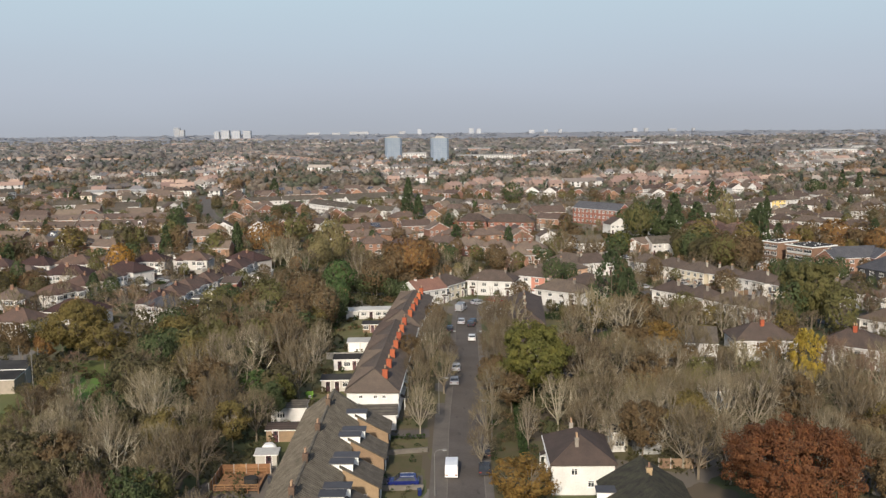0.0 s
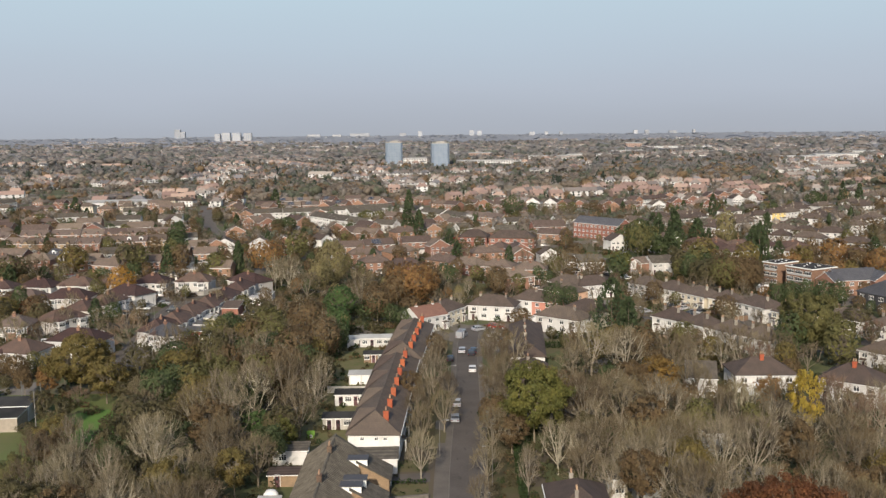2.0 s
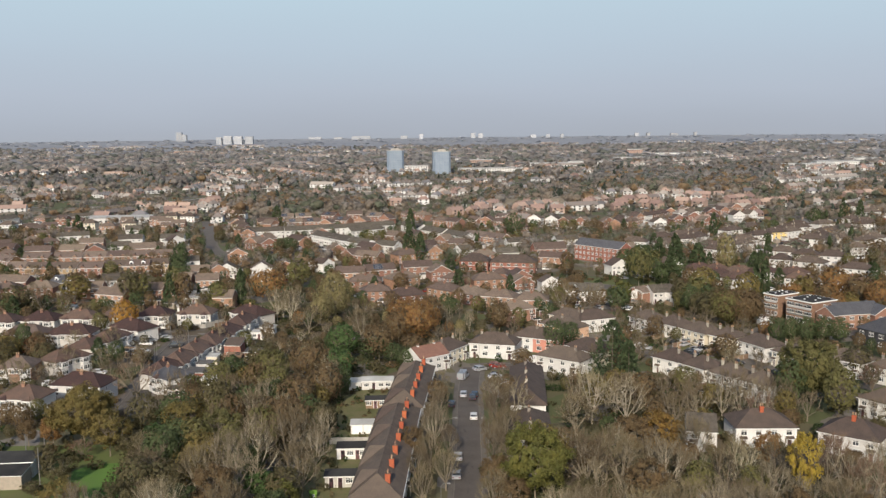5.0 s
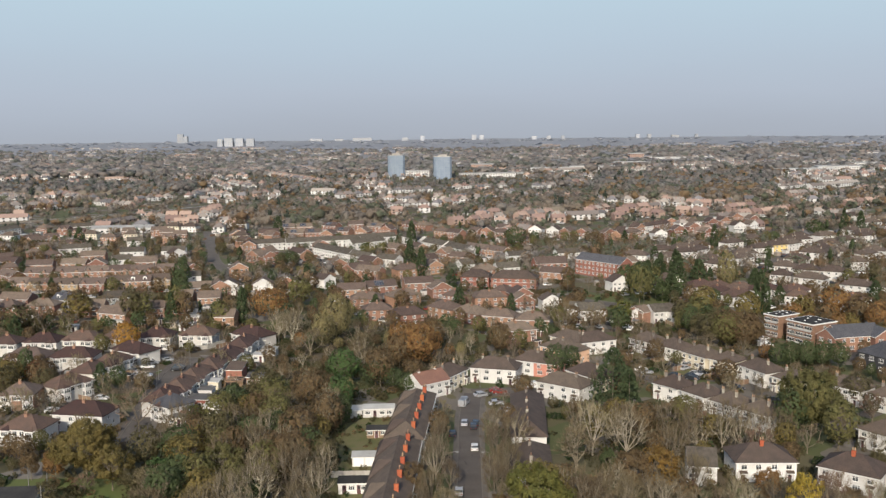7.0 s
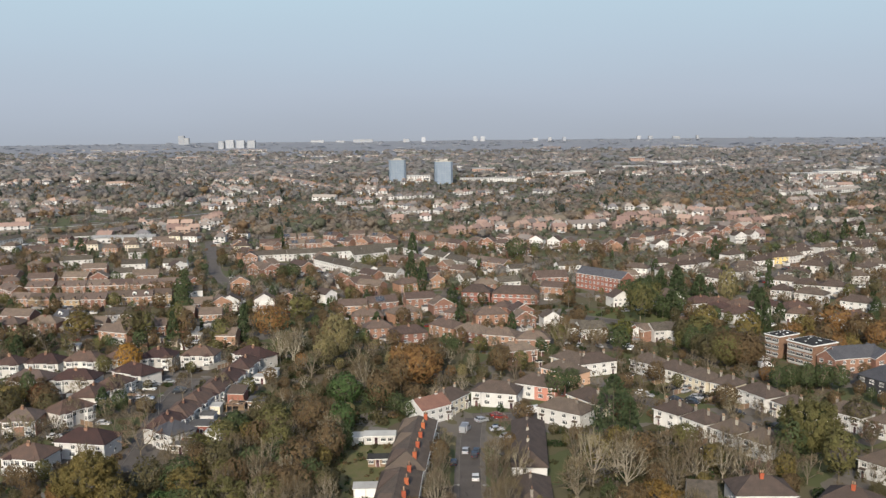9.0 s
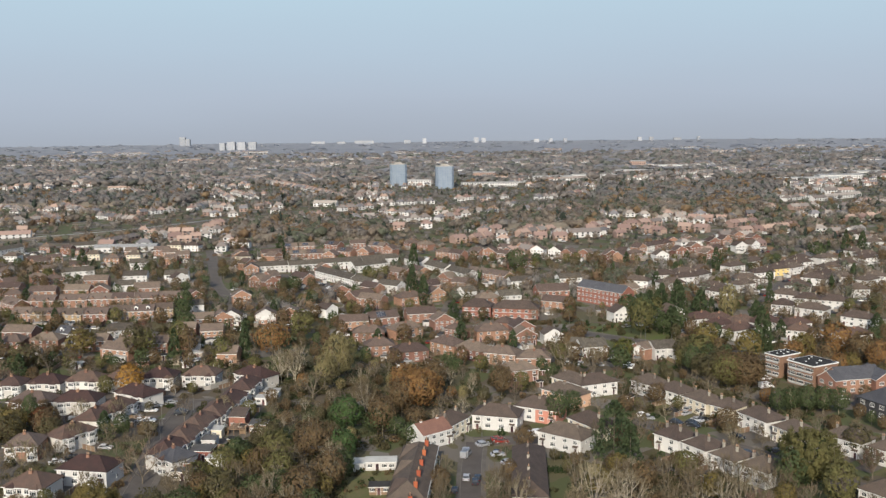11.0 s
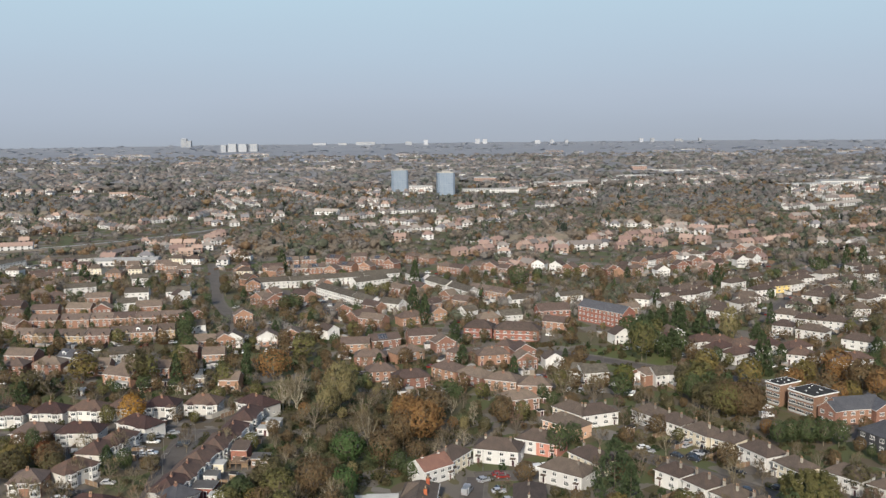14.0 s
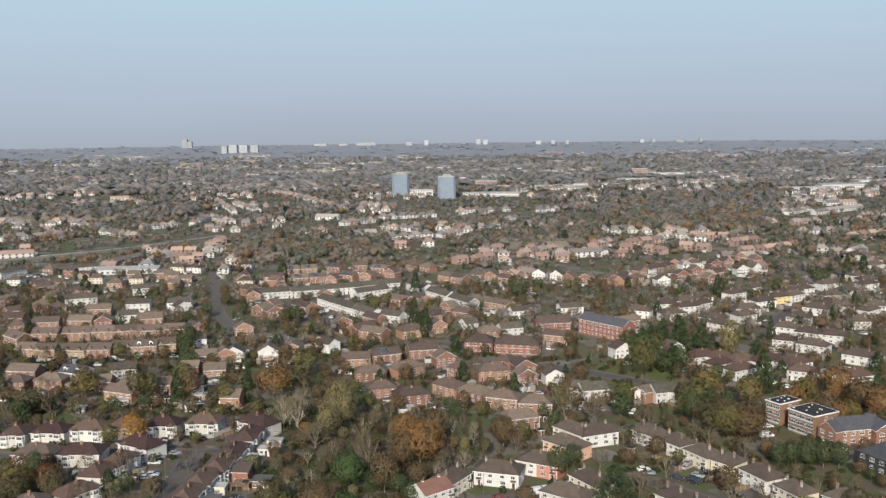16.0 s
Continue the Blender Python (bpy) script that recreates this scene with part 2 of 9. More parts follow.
MAT = {
    "render_white": material("render_white", (0.63, 0.622, 0.605), 0.9, (0.49, 0.478, 0.458), 0.35, 4, 0.09, 0.1),
    "pebbledash": material("pebbledash", (0.60, 0.58, 0.54), 0.95, (0.46, 0.44, 0.41), 0.35, 4, 0.12, 0.2),
    "render_cream": material("render_cream", (0.64, 0.575, 0.44), 0.9, (0.54, 0.49, 0.39), 0.5, 5, 0.06, 0.1),
    "render_peach": material("render_peach", (0.66, 0.42, 0.28), 0.9, (0.56, 0.36, 0.25), 0.5, 5, 0.05, 0.1),
    "render_red": material("render_red", (0.47, 0.20, 0.15), 0.9, (0.40, 0.18, 0.14), 0.5, 5, 0.05, 0.1),
    "render_yellow": material("render_yellow", (0.72, 0.56, 0.22), 0.9, (0.6, 0.46, 0.2), 0.5, 5, 0.05, 0.1),
    "brick_red": material("brick_red", (0.35, 0.19, 0.132), 0.9, (0.265, 0.152, 0.11), 0.7, 9, 0.16, 0.2, 6.0),
    "brick_bright": material("brick_bright", (0.345, 0.148, 0.108), 0.9, (0.265, 0.12, 0.092), 0.7, 9, 0.1, 0.2, 6.0),
    "brick_brown": material("brick_brown", (0.27, 0.155, 0.105), 0.9, (0.20, 0.12, 0.085), 0.7, 9, 0.1, 0.2, 6.0),
    "brick_tan": material("brick_tan", (0.40, 0.285, 0.17), 0.9, (0.31, 0.22, 0.135), 0.7, 9, 0.12, 0.2, 6.0),
    "brick_orange": material("brick_orange", (0.46, 0.125, 0.055), 0.9, (0.36, 0.105, 0.055), 0.9, 9, 0.08, 0.2, 6.0),
    "tile_brown": material("tile_brown", (0.142, 0.105, 0.083), 0.85, (0.088, 0.069, 0.058), 0.5, 5, 0.16, 0.5, 4.0),
    "tile_russet": material("tile_russet", (0.182, 0.134, 0.112), 0.85, (0.124, 0.094, 0.08), 0.5, 5, 0.2, 0.5, 4.0),
    "tile_red": material("tile_red", (0.128, 0.075, 0.06), 0.85, (0.08, 0.056, 0.049), 0.5, 5, 0.26, 0.5, 4.0),
    "tile_clay": material("tile_clay", (0.186, 0.135, 0.108), 0.85, (0.126, 0.095, 0.078), 0.5, 5, 0.26, 0.5, 4.0),
    "tile_pink": material("tile_pink", (0.25, 0.125, 0.095), 0.85, (0.19, 0.10, 0.08), 0.5, 5, 0.1, 0.5, 4.0),
    "tile_grey": material("tile_grey", (0.158, 0.135, 0.108), 0.9, (0.07, 0.062, 0.05), 0.8, 6, 0.12, 0.6, 4.0),
    "tile_slate": material("tile_slate", (0.115, 0.115, 0.125), 0.7, (0.08, 0.08, 0.09), 0.5, 5, 0.14, 0.4, 4.0),
    "tile_black": material("tile_black", (0.044, 0.041, 0.037), 0.95, (0.092, 0.088, 0.06), 0.9, 7, 0.05, 0.5, 4.0, spec=0.1),
    "chimney_grey": material("chimney_grey", (0.17, 0.11, 0.075), 0.9, (0.11, 0.08, 0.06), 1.5, 9, 0.1, 0.2, 6.0),
    "chimney_pale": material("chimney_pale", (0.38, 0.345, 0.30), 0.9, (0.26, 0.23, 0.19), 1.5, 9, 0.25, 0.2, 6.0),
    "felt": material("felt", (0.03, 0.03, 0.031), 0.97, (0.055, 0.053, 0.05), 0.3, 4, 0.15, 0.1, spec=0.1),
    "felt_worn": material("felt_worn", (0.085, 0.08, 0.076), 0.9, (0.13, 0.125, 0.12), 0.3, 4, 0.2, 0.1),
    "felt_pale": material("felt_pale", (0.42, 0.42, 0.40), 0.8, (0.30, 0.29, 0.27), 0.3, 4, 0.15, 0.1),
    "white_paint": material("white_paint", (0.80, 0.80, 0.78), 0.5, (0.70, 0.70, 0.67), 1.5, 8, 0.04),
    "glass": material("glass", (0.025, 0.03, 0.035), 0.08, (0.05, 0.055, 0.06), 0.8, 3, 0.3, spec=0.6),
    "solar": material("solar", (0.04, 0.048, 0.066), 0.2, (0.055, 0.064, 0.085), 1.0, 3, 0.1, spec=0.6),
    "door_paint": material("door_paint", (0.16, 0.05, 0.035), 0.5, (0.05, 0.06, 0.09), 0.1, 1, 0.4),
    "clay": material("clay", (0.40, 0.27, 0.18), 0.8, (0.28, 0.17, 0.11), 2, 9, 0.2),
    "asphalt": material("asphalt", (0.122, 0.106, 0.093), 0.9, (0.082, 0.071, 0.062), 0.16, 2.2, 0.05, 0.1),
    "paving": material("paving", (0.132, 0.114, 0.099), 0.9, (0.09, 0.078, 0.067), 0.3, 5, 0.08, 0.1),
    "kerb": material("kerb", (0.165, 0.148, 0.128), 0.9, (0.12, 0.108, 0.095), 0.6, 5, 0.08),
    "gravel": material("gravel", (0.10, 0.085, 0.075), 0.95, (0.055, 0.05, 0.046), 0.2, 4, 0.1, 0.2),
    "lawn": material("lawn", (0.085, 0.092, 0.033), 0.95, (0.125, 0.10, 0.055), 0.35, 2.5, 0.2, 0.2),
    "playing_field": material("playing_field", (0.084, 0.115, 0.03), 0.95, (0.11, 0.105, 0.045), 0.12, 2.5, 0.05, 0.2),
    "ground": material("ground", (0.088, 0.078, 0.044), 0.95, (0.105, 0.083, 0.058), 0.06, 0.6, 0.0, 0.2),
    "timber": material("timber", (0.26, 0.175, 0.11), 0.85, (0.17, 0.12, 0.085), 1.2, 9, 0.2, 0.2),
    "timber_pale": material("timber_pale", (0.36, 0.31, 0.25), 0.9, (0.26, 0.225, 0.185), 1.2, 9, 0.1, 0.2),
    "timber_orange": material("timber_orange", (0.31, 0.165, 0.08), 0.8, (0.22, 0.12, 0.062), 1.2, 9, 0.1, 0.2),
    "concrete": material("concrete", (0.42, 0.40, 0.36), 0.9, (0.30, 0.285, 0.26), 0.5, 6, 0.1, 0.1),
    "metal_dark": material("metal_dark", (0.09, 0.09, 0.10), 0.5, (0.06, 0.06, 0.065), 1, 6, 0.1, metal=0.3),
    "metal_pale": material("metal_pale", (0.42, 0.43, 0.43), 0.5, (0.33, 0.34, 0.34), 1, 6, 0.1, metal=0.3),
    "lamp_grey": material("lamp_grey", (0.17, 0.165, 0.155), 0.6, (0.12, 0.118, 0.112), 1, 6, 0.1),
    "rubber": material("rubber", (0.02, 0.02, 0.02), 0.9),
    "bark": material("bark", (0.20, 0.168, 0.122), 0.95, (0.155, 0.13, 0.095), 1.5, 7, 0.2, 0.3),
    "bark_pale": material("bark_pale", (0.37, 0.33, 0.25), 0.95, (0.24, 0.21, 0.158), 1.5, 7, 0.15, 0.3),
    "twig": material("twig", (0.158, 0.126, 0.074), 0.95, (0.10, 0.079, 0.047), 0.4, 3, 0.2),
    "twig_pale": material("twig_pale", (0.218, 0.182, 0.118), 0.95, (0.14, 0.116, 0.074), 0.4, 3, 0.15),
    "twig_red": material("twig_red", (0.18, 0.115, 0.078), 0.95, (0.13, 0.088, 0.062), 0.4, 3, 0.15),
}
LEAF = {
    "rust": ((0.218, 0.088, 0.036), (0.118, 0.056, 0.028)), "gold": ((0.255, 0.15, 0.038), (0.165, 0.11, 0.036)),
    "olive": ((0.165, 0.15, 0.056), (0.115, 0.11, 0.044)), "olive_gold": ((0.21, 0.158, 0.052), (0.14, 0.118, 0.044)),
    "brown": ((0.17, 0.114, 0.058), (0.122, 0.088, 0.047)), "orange": ((0.275, 0.15, 0.056), (0.202, 0.12, 0.052)),
    "yellow": ((0.42, 0.30, 0.05), (0.31, 0.24, 0.05)), "amber": ((0.40, 0.215, 0.045), (0.30, 0.17, 0.04)),
    "green": ((0.088, 0.112, 0.046), (0.064, 0.083, 0.036)), "conifer": ((0.074, 0.098, 0.042), (0.05, 0.07, 0.033)), "dull": ((0.122, 0.104, 0.05), (0.088, 0.079, 0.04)),
    "yellow_green": ((0.165, 0.153, 0.038), (0.098, 0.108, 0.034)), "leafy": ((0.085, 0.135, 0.043), (0.06, 0.097, 0.035)), "lime_cypress": ((0.20, 0.22, 0.03), (0.13, 0.16, 0.03)), "pale_olive": ((0.255, 0.215, 0.10), (0.19, 0.165, 0.08)),
    "hedge": ((0.045, 0.07, 0.02), (0.03, 0.05, 0.018)), "bramble": ((0.085, 0.072, 0.034), (0.06, 0.062, 0.026)),
}
for k, (c1, c2) in LEAF.items():
    MAT["leaf_" + k] = material("leaf_" + k, c1, 0.8, c2, 0.35, 1.4, 0.10, islands=True, through_light=0.4)
for k, c in {"white": (0.75, 0.75, 0.74), "silver": (0.35, 0.36, 0.38), "dark": (0.03, 0.032, 0.038), "blue": (0.012, 0.021, 0.10), "red": (0.17, 0.018, 0.018)}.items():
    MAT["car_" + k] = material("car_" + k, c, 0.25, [v * 0.9 for v in c], 0.5, 3, 0.12, spec=0.6)

# ---- mesh helpers ----


class Shape:
    """Collects faces for one mesh."""

    def __init__(self):
        self.v, self.f, self.m = [], [], []

    def face(self, pts, mat=0):
        i = len(self.v)
        self.v.extend(pts)
        self.f.append(tuple(range(i, i + len(pts))))
        self.m.append(mat)

    def box(self, x0, x1, y0, y1, z0, z1, mat=0, bottom=False):
        p = [(x, y, z) for z in (z0, z1) for y in (y0, y1) for x in (x0, x1)]
        for q in ((0, 1, 5, 4), (1, 3, 7, 5), (3, 2, 6, 7), (2, 0, 4, 6), (4, 5, 7, 6)) + (((0, 2, 3, 1),) if bottom else ()):
            self.face([p[i] for i in q], mat)

    def prism(self, ring, z0, z1, mat=0):
        n = len(ring)
        for i in range(n):
            a, b = ring[i], ring[(i + 1) % n]
            self.face([(*a, z0), (*b, z0), (*b, z1), (*a, z1)], mat)
        self.face([(*a, z1) for a in ring], mat)

    def mesh(self, name, *mats):
        me = bpy.data.meshes.new(name)
        me.from_pydata(self.v, [], self.f)
        for k in mats:
            me.materials.append(MAT[k])
        me.polygons.foreach_set("material_index", self.m)
        me.update()
        return me


def part(name, me, parent, m=None, label=""):
    ob = new(name, me)
    ob.parent = parent
    if m is not None:
        ob.matrix_basis = m
    return tagged(ob, label)


CACHE = {}


def cached(key, make):
    if key not in CACHE:
        CACHE[key] = make()
    return CACHE[key]


# ---- the ground ----


def smooth(v):
    v = min(1.0, max(0.0, v))
    return v * v * (3 - 2 * v)


def land(x, y):
    """Height of the land: level town, a low ridge to the north-east, gentle hills far off."""
    r = math.hypot(x, y)
    return 13 * smooth((y - 1400) / 480) * smooth((x + 100) / 500) * (1 - smooth((r - 2100) / 900)) + 10 * smooth((r - 2300) / 1700) + 2.5 * noise.noise((x / 500, y / 500, 0)) * smooth((r - 900) / 800)


def patchwork():
    """Lawn, rough grass, bare earth and paving in uneven patches the size of a garden."""
    m = MAT["ground"]
    n, l = m.node_tree.nodes, m.node_tree.links
    co = n.new("ShaderNodeTexCoord").outputs["Object"]
    warp = n.new("ShaderNodeTexNoise")
    warp.inputs["Scale"].default_value, warp.inputs["Detail"].default_value = 0.09, 3
    l.new(co, warp.inputs["Vector"])
    far = n.new("ShaderNodeVectorMath")
    far.operation = "MULTIPLY_ADD"
    far.inputs[1].default_value = (9, 9, 0)
    l.new(warp.outputs["Color"], far.inputs[0]), l.new(co, far.inputs[2])
    cell = n.new("ShaderNodeTexVoronoi")
    cell.inputs["Scale"].default_value = 0.085
    l.new(far.outputs[0], cell.inputs["Vector"])
    sep = n.new("ShaderNodeSeparateColor")
    l.new(cell.outputs["Color"], sep.inputs[0])
    ramp = n.new("ShaderNodeValToRGB")
    ramp.color_ramp.interpolation = "CONSTANT"
    stops = ((0.0, (0.078, 0.098, 0.034)), (0.30, (0.11, 0.10, 0.05)), (0.52, (0.105, 0.083, 0.058)), (0.74, (0.16, 0.142, 0.125)), (0.90, (0.20, 0.185, 0.168)))
    while len(ramp.color_ramp.elements) < len(stops):
        ramp.color_ramp.elements.new(0.5)
    for el, (p, c) in zip(ramp.color_ramp.elements, stops):
        el.position, el.color = p, (*c, 1)
    l.new(sep.outputs[0], ramp.inputs[0])
    mix = n.new("ShaderNodeMix")
    mix.data_type = "RGBA"
    mix.inputs[0].default_value = 0.7
    bsdf = n["Principled BSDF"]
    l.new(bsdf.inputs["Base Color"].links[0].from_socket, mix.inputs[6])
    l.new(ramp.outputs[0], mix.inputs[7])
    l.new(mix.outputs[2], bsdf.inputs["Base Color"])


patchwork()


def build_ground():
    xs, ys = np.arange(-4900, 4901, 70), np.arange(-1400, 4801, 50)
    verts = [(x, y, land(x, y)) for y in ys for x in xs]
    w = len(xs)
    faces = [(j * w + i, j * w + i + 1, (j + 1) * w + i + 1, (j + 1) * w + i) for j in range(len(ys) - 1) for i in range(w - 1)]
    me = bpy.data.meshes.new("ground")
    me.from_pydata(verts, [], faces)
    me.materials.append(MAT["ground"])
    tagged(new("ground", me), "rough grass and bare earth between gardens and woods", "ground", kind="structure")


build_ground()


def resample(line, step=4.0):
    pts = [Vector(p) for p in line]
    out = []
    for i in range(len(pts) - 1):
        a, b, c, d = pts[max(i - 1, 0)], pts[i], pts[i + 1], pts[min(i + 2, len(pts) - 1)]
        n = max(1, int((c - b).length / step))
        for k in range(n):
            t = k / n
            out.append(0.5 * (2 * b + (c - a) * t + (2 * a - 5 * b + 4 * c - d) * t * t + (3 * b - a - 3 * c + d) * t ** 3))
    return out + [pts[-1]]


ROADS = []


def strip(line, lo, hi, z0, z1, mat):
    """A band along a line between two offsets to its side."""
    s = Shape()
    pts = resample(line)
    sides = []
    for i, p in enumerate(pts):
        d = (pts[min(i + 1, len(pts) - 1)] - pts[max(i - 1, 0)]).normalized()
        n = Vector((d.y, -d.x))
        sides.append((p + n * lo, p + n * hi))
    for (a, b), (c, d) in zip(sides, sides[1:]):
        s.face([(*a, z1), (*b, z1), (*d, z1), (*c, z1)])
        if z0 < z1:
            s.face([(*a, z0), (*a, z1), (*c, z1), (*c, z0)])
            s.face([(*b, z1), (*b, z0), (*d, z0), (*d, z1)])
    return s.mesh("strip", mat)


def road(line, width, pavement=1.8, label="worn grey asphalt street between pavements"):
    ROADS.append((resample(line, 6.0), width / 2 + pavement))
    lift = 0.004 * len(ROADS)  # streets that meet lie a hair above one another
    tagged(new("road", strip(line, -width / 2, width / 2, 0.03 + lift, 0.03 + lift, "asphalt")), label, "road", kind="structure")
    for s in (-1, 1):
        a, b = sorted((s * width / 2, s * (width / 2 + 0.15)))
        tagged(new("kerb", strip(line, a, b, 0, 0.12 + lift, "kerb")), "pale concrete kerb along a street", "kerb", kind="structure")
        a, b = sorted((s * (width / 2 + 0.15), s * (width / 2 + pavement)))
        tagged(new("pavement", strip(line, a, b, 0, 0.11 + lift, "paving")), "grey slabbed pavement beside a street", "pavement", kind="structure")


road([(0.4, 22.1), (2.7, 110.7), (3.5, 155.0), (4.9, 193.7), (6.2, 245.8), (8.0, 271.2)], 5.4, 1.3)
tagged(new("pavement", strip([(0.4, 22.1), (2.7, 110.7), (3.5, 155.0), (4.0, 170.0)], -5.4, -4.004, 0, 0.112, "paving")), "wide grey pavement before the slate-roofed terrace", "pavement", kind="structure")
road([(8.0, 271.2), (14.4, 272.3), (26.6, 273.4), (42.1, 282.3), (55.4, 290.0), (64.2, 285.6), (75.3, 273.4), (88.6, 259.0), (106.3, 234.7), (127.3, 210.3)], 5.5, 1.5)
road([(-81.9, 226.9), (-85.2, 256.8), (-88.6, 282.3), (-90.8, 314.4)], 6.0)
road([(-90.8, 314.4), (-110.7, 316.6), (-138.4, 314.4), (-177.1, 311.1)], 6.0)
road([(-90.8, 314.4), (-77.5, 317.7), (-60.9, 323.2)], 5.0, 1.0)
road([(-4.4, 418.4), (8.9, 431.7), (33.2, 429.5), (54.2, 421.8), (94.1, 391.9), (125.1, 373.1), (166.1, 352.0)], 7.0)
road([(-186.0, 719.5), (-158.3, 619.9), (-136.2, 544.6), (-107.4, 495.9), (-58.7, 478.2), (-11.1, 477.1), (22.1, 459.4)], 5.5, 1.2)
road([(-11.1, 477.1), (-4.4, 418.4), (2.2, 387.4)], 5.0, 1.2)
road([(169.4, 487.1), (207.0, 554.6), (257.9, 625.5), (310.0, 708.5)], 6.0)
road([(-66.4, 520.3), (-88.6, 575.6), (-66.4, 577.9), (-22.1, 586.7)], 5.0, 1.2)


def patch(name, ring, z, mat, label, category):
    s = Shape()
    s.face([(x, y, z) for x, y in ring])
    tagged(new(name, s.mesh(name, mat)), label, category, kind="structure")


patch("playing_field", [(-143.9, 88.6), (-86.3, 101.8), (-73.1, 132.8), (-67.5, 149.4), (-63.5, 168.3), (-64.5, 196.0), (-72, 206.0), (-143.9, 204.0)], 0.04, "playing_field", "mown bright green playing field by the wood", "field")
patch("verge", [(60.3, 403.8), (70.8, 429.8), (86.8, 443.1), (102.8, 423.6), (98.5, 385.1), (79.2, 390.8)], 0.04, "playing_field", "wide green grass verge beside the distributor road", "grass")
patch("verge", [(-150.6, 597.8), (-130.6, 575.6), (-115.1, 619.9), (-130.6, 647.6)], 0.04, "lawn", "grass verge beside a curving road", "grass")

patch("lawn", [(118.6, 334.8), (121.6, 336.2), (130.6, 319.6), (130.8, 312.6), (127.0, 312.2), (119.4, 323.6)], 0.04, "lawn", "mown lawn before the flat-roofed brick flats", "grass")
MAT["fresh_grass"] = material("fresh_grass", (0.085, 0.165, 0.028), 0.95, (0.085, 0.14, 0.034), 0.25, 2.5, 0.05, 0.2)
patch("lawn", [(-79.5, 189.0), (-77.0, 193.0), (-70.0, 194.0), (-65.5, 190.0), (-62.0, 178.0), (-62.5, 170.0), (-69.0, 168.5), (-75.0, 173.0)], 0.05, "fresh_grass", "bright fresh grass clearing between the field and wood", "grass")

# ---- houses ----


def window_mesh(w, h, frame="white_paint"):
    """A casement window: a proud frame with mullions round a set-back pane."""
    def make():
        s = Shape()
        f = 0.065
        s.box(-w / 2, w / 2, -0.07, 0.02, 0, f, 0, True)
        s.box(-w / 2, w / 2, -0.07, 0.02, h - f, h, 0, True)
        n = 3 if w > 1.3 else 2
        for i in range(n + 1):
            x = -w / 2 + i * (w - f) / n
            s.box(x, x + f, -0.06, 0.02, f, h - f, 0)
        s.box(-w / 2 + f, w / 2 - f, -0.05, 0.02, h * 0.70, h * 0.70 + 0.06, 0)
        s.face([(-w / 2 + f, -0.02, f), (w / 2 - f, -0.02, f), (w / 2 - f, -0.02, h - f), (-w / 2 + f, -0.02, h - f)], 1)
        s.box(-w / 2 - 0.08, w / 2 + 0.08, -0.14, 0.02, -0.07, 0, 0, True)
        return s.mesh("window", frame, "glass")
    return cached(("window", w, h, frame), make)


def door_mesh():
    def make():
        s = Shape()
        s.box(-0.55, -0.45, -0.08, 0.02, 0, 2.1, 0)
        s.box(0.45, 0.55, -0.08, 0.02, 0, 2.1, 0)
        s.box(-0.55, 0.55, -0.08, 0.02, 2.1, 2.2, 0, True)
        s.box(-0.45, 0.45, -0.03, 0.02, 0, 2.1, 1)
        s.box(-0.2, 0.2, -0.045, 0.0, 1.2, 1.8, 2)
        return s.mesh("door", "white_paint", "door_paint", "glass")
    return cached("door", make)


def chimney_mesh(z0, z1, mat, wx=1.0, wy=0.62):
    def make():
        s = Shape()
        s.box(-wx / 2, wx / 2, -wy / 2, wy / 2, z0, z1)
        s.box(-wx / 2 - 0.07, wx / 2 + 0.07, -wy / 2 - 0.07, wy / 2 + 0.07, z1 - 0.32, z1 - 0.14, 0, True)
        s.box(-wx / 2 - 0.03, wx / 2 + 0.03, -wy / 2 - 0.03, wy / 2 + 0.03, z1, z1 + 0.07, 1)
        return s.mesh("chimney", mat, "chimney_grey")
    return cached(("chimney", round(z0, 1), round(z1, 1), mat, wx, wy), make)


def pot_mesh():
    def make():
        s = Shape()
        for r0, r1, z0, z1 in ((0.15, 0.12, 0, 0.45), (0.15, 0.15, 0.45, 0.55)):
            a = [(math.cos(i * math.tau / 8), math.sin(i * math.tau / 8)) for i in range(8)]
            for i in range(8):
                p, q = a[i], a[(i + 1) % 8]
                s.face([(p[0] * r0, p[1] * r0, z0), (q[0] * r0, q[1] * r0, z0), (q[0] * r1, q[1] * r1, z1), (p[0] * r1, p[1] * r1, z1)])
        s.face([(p[0] * 0.12, p[1] * 0.12, 0.5) for p in a])
        return s.mesh("chimney_pot", "clay")
    return cached("pot", make)


def wall_shape(w, d, e, r, shape):
    s = Shape()
    a, b = -w / 2, w / 2
    s.box(a, b, 0, d, -0.4, e)
    if shape == "gable":
        for x, t in ((a, -1), (b, 1)):
            p = [(x, 0, e), (x, d, e), (x, d / 2, r)]
            s.face(p if t > 0 else p[::-1])
    if shape == "front":
        s.face([(a, 0, e), (b, 0, e), (0, 0, r)])
        s.face([(b, d, e), (a, d, e), (0, d, r)])
    return s


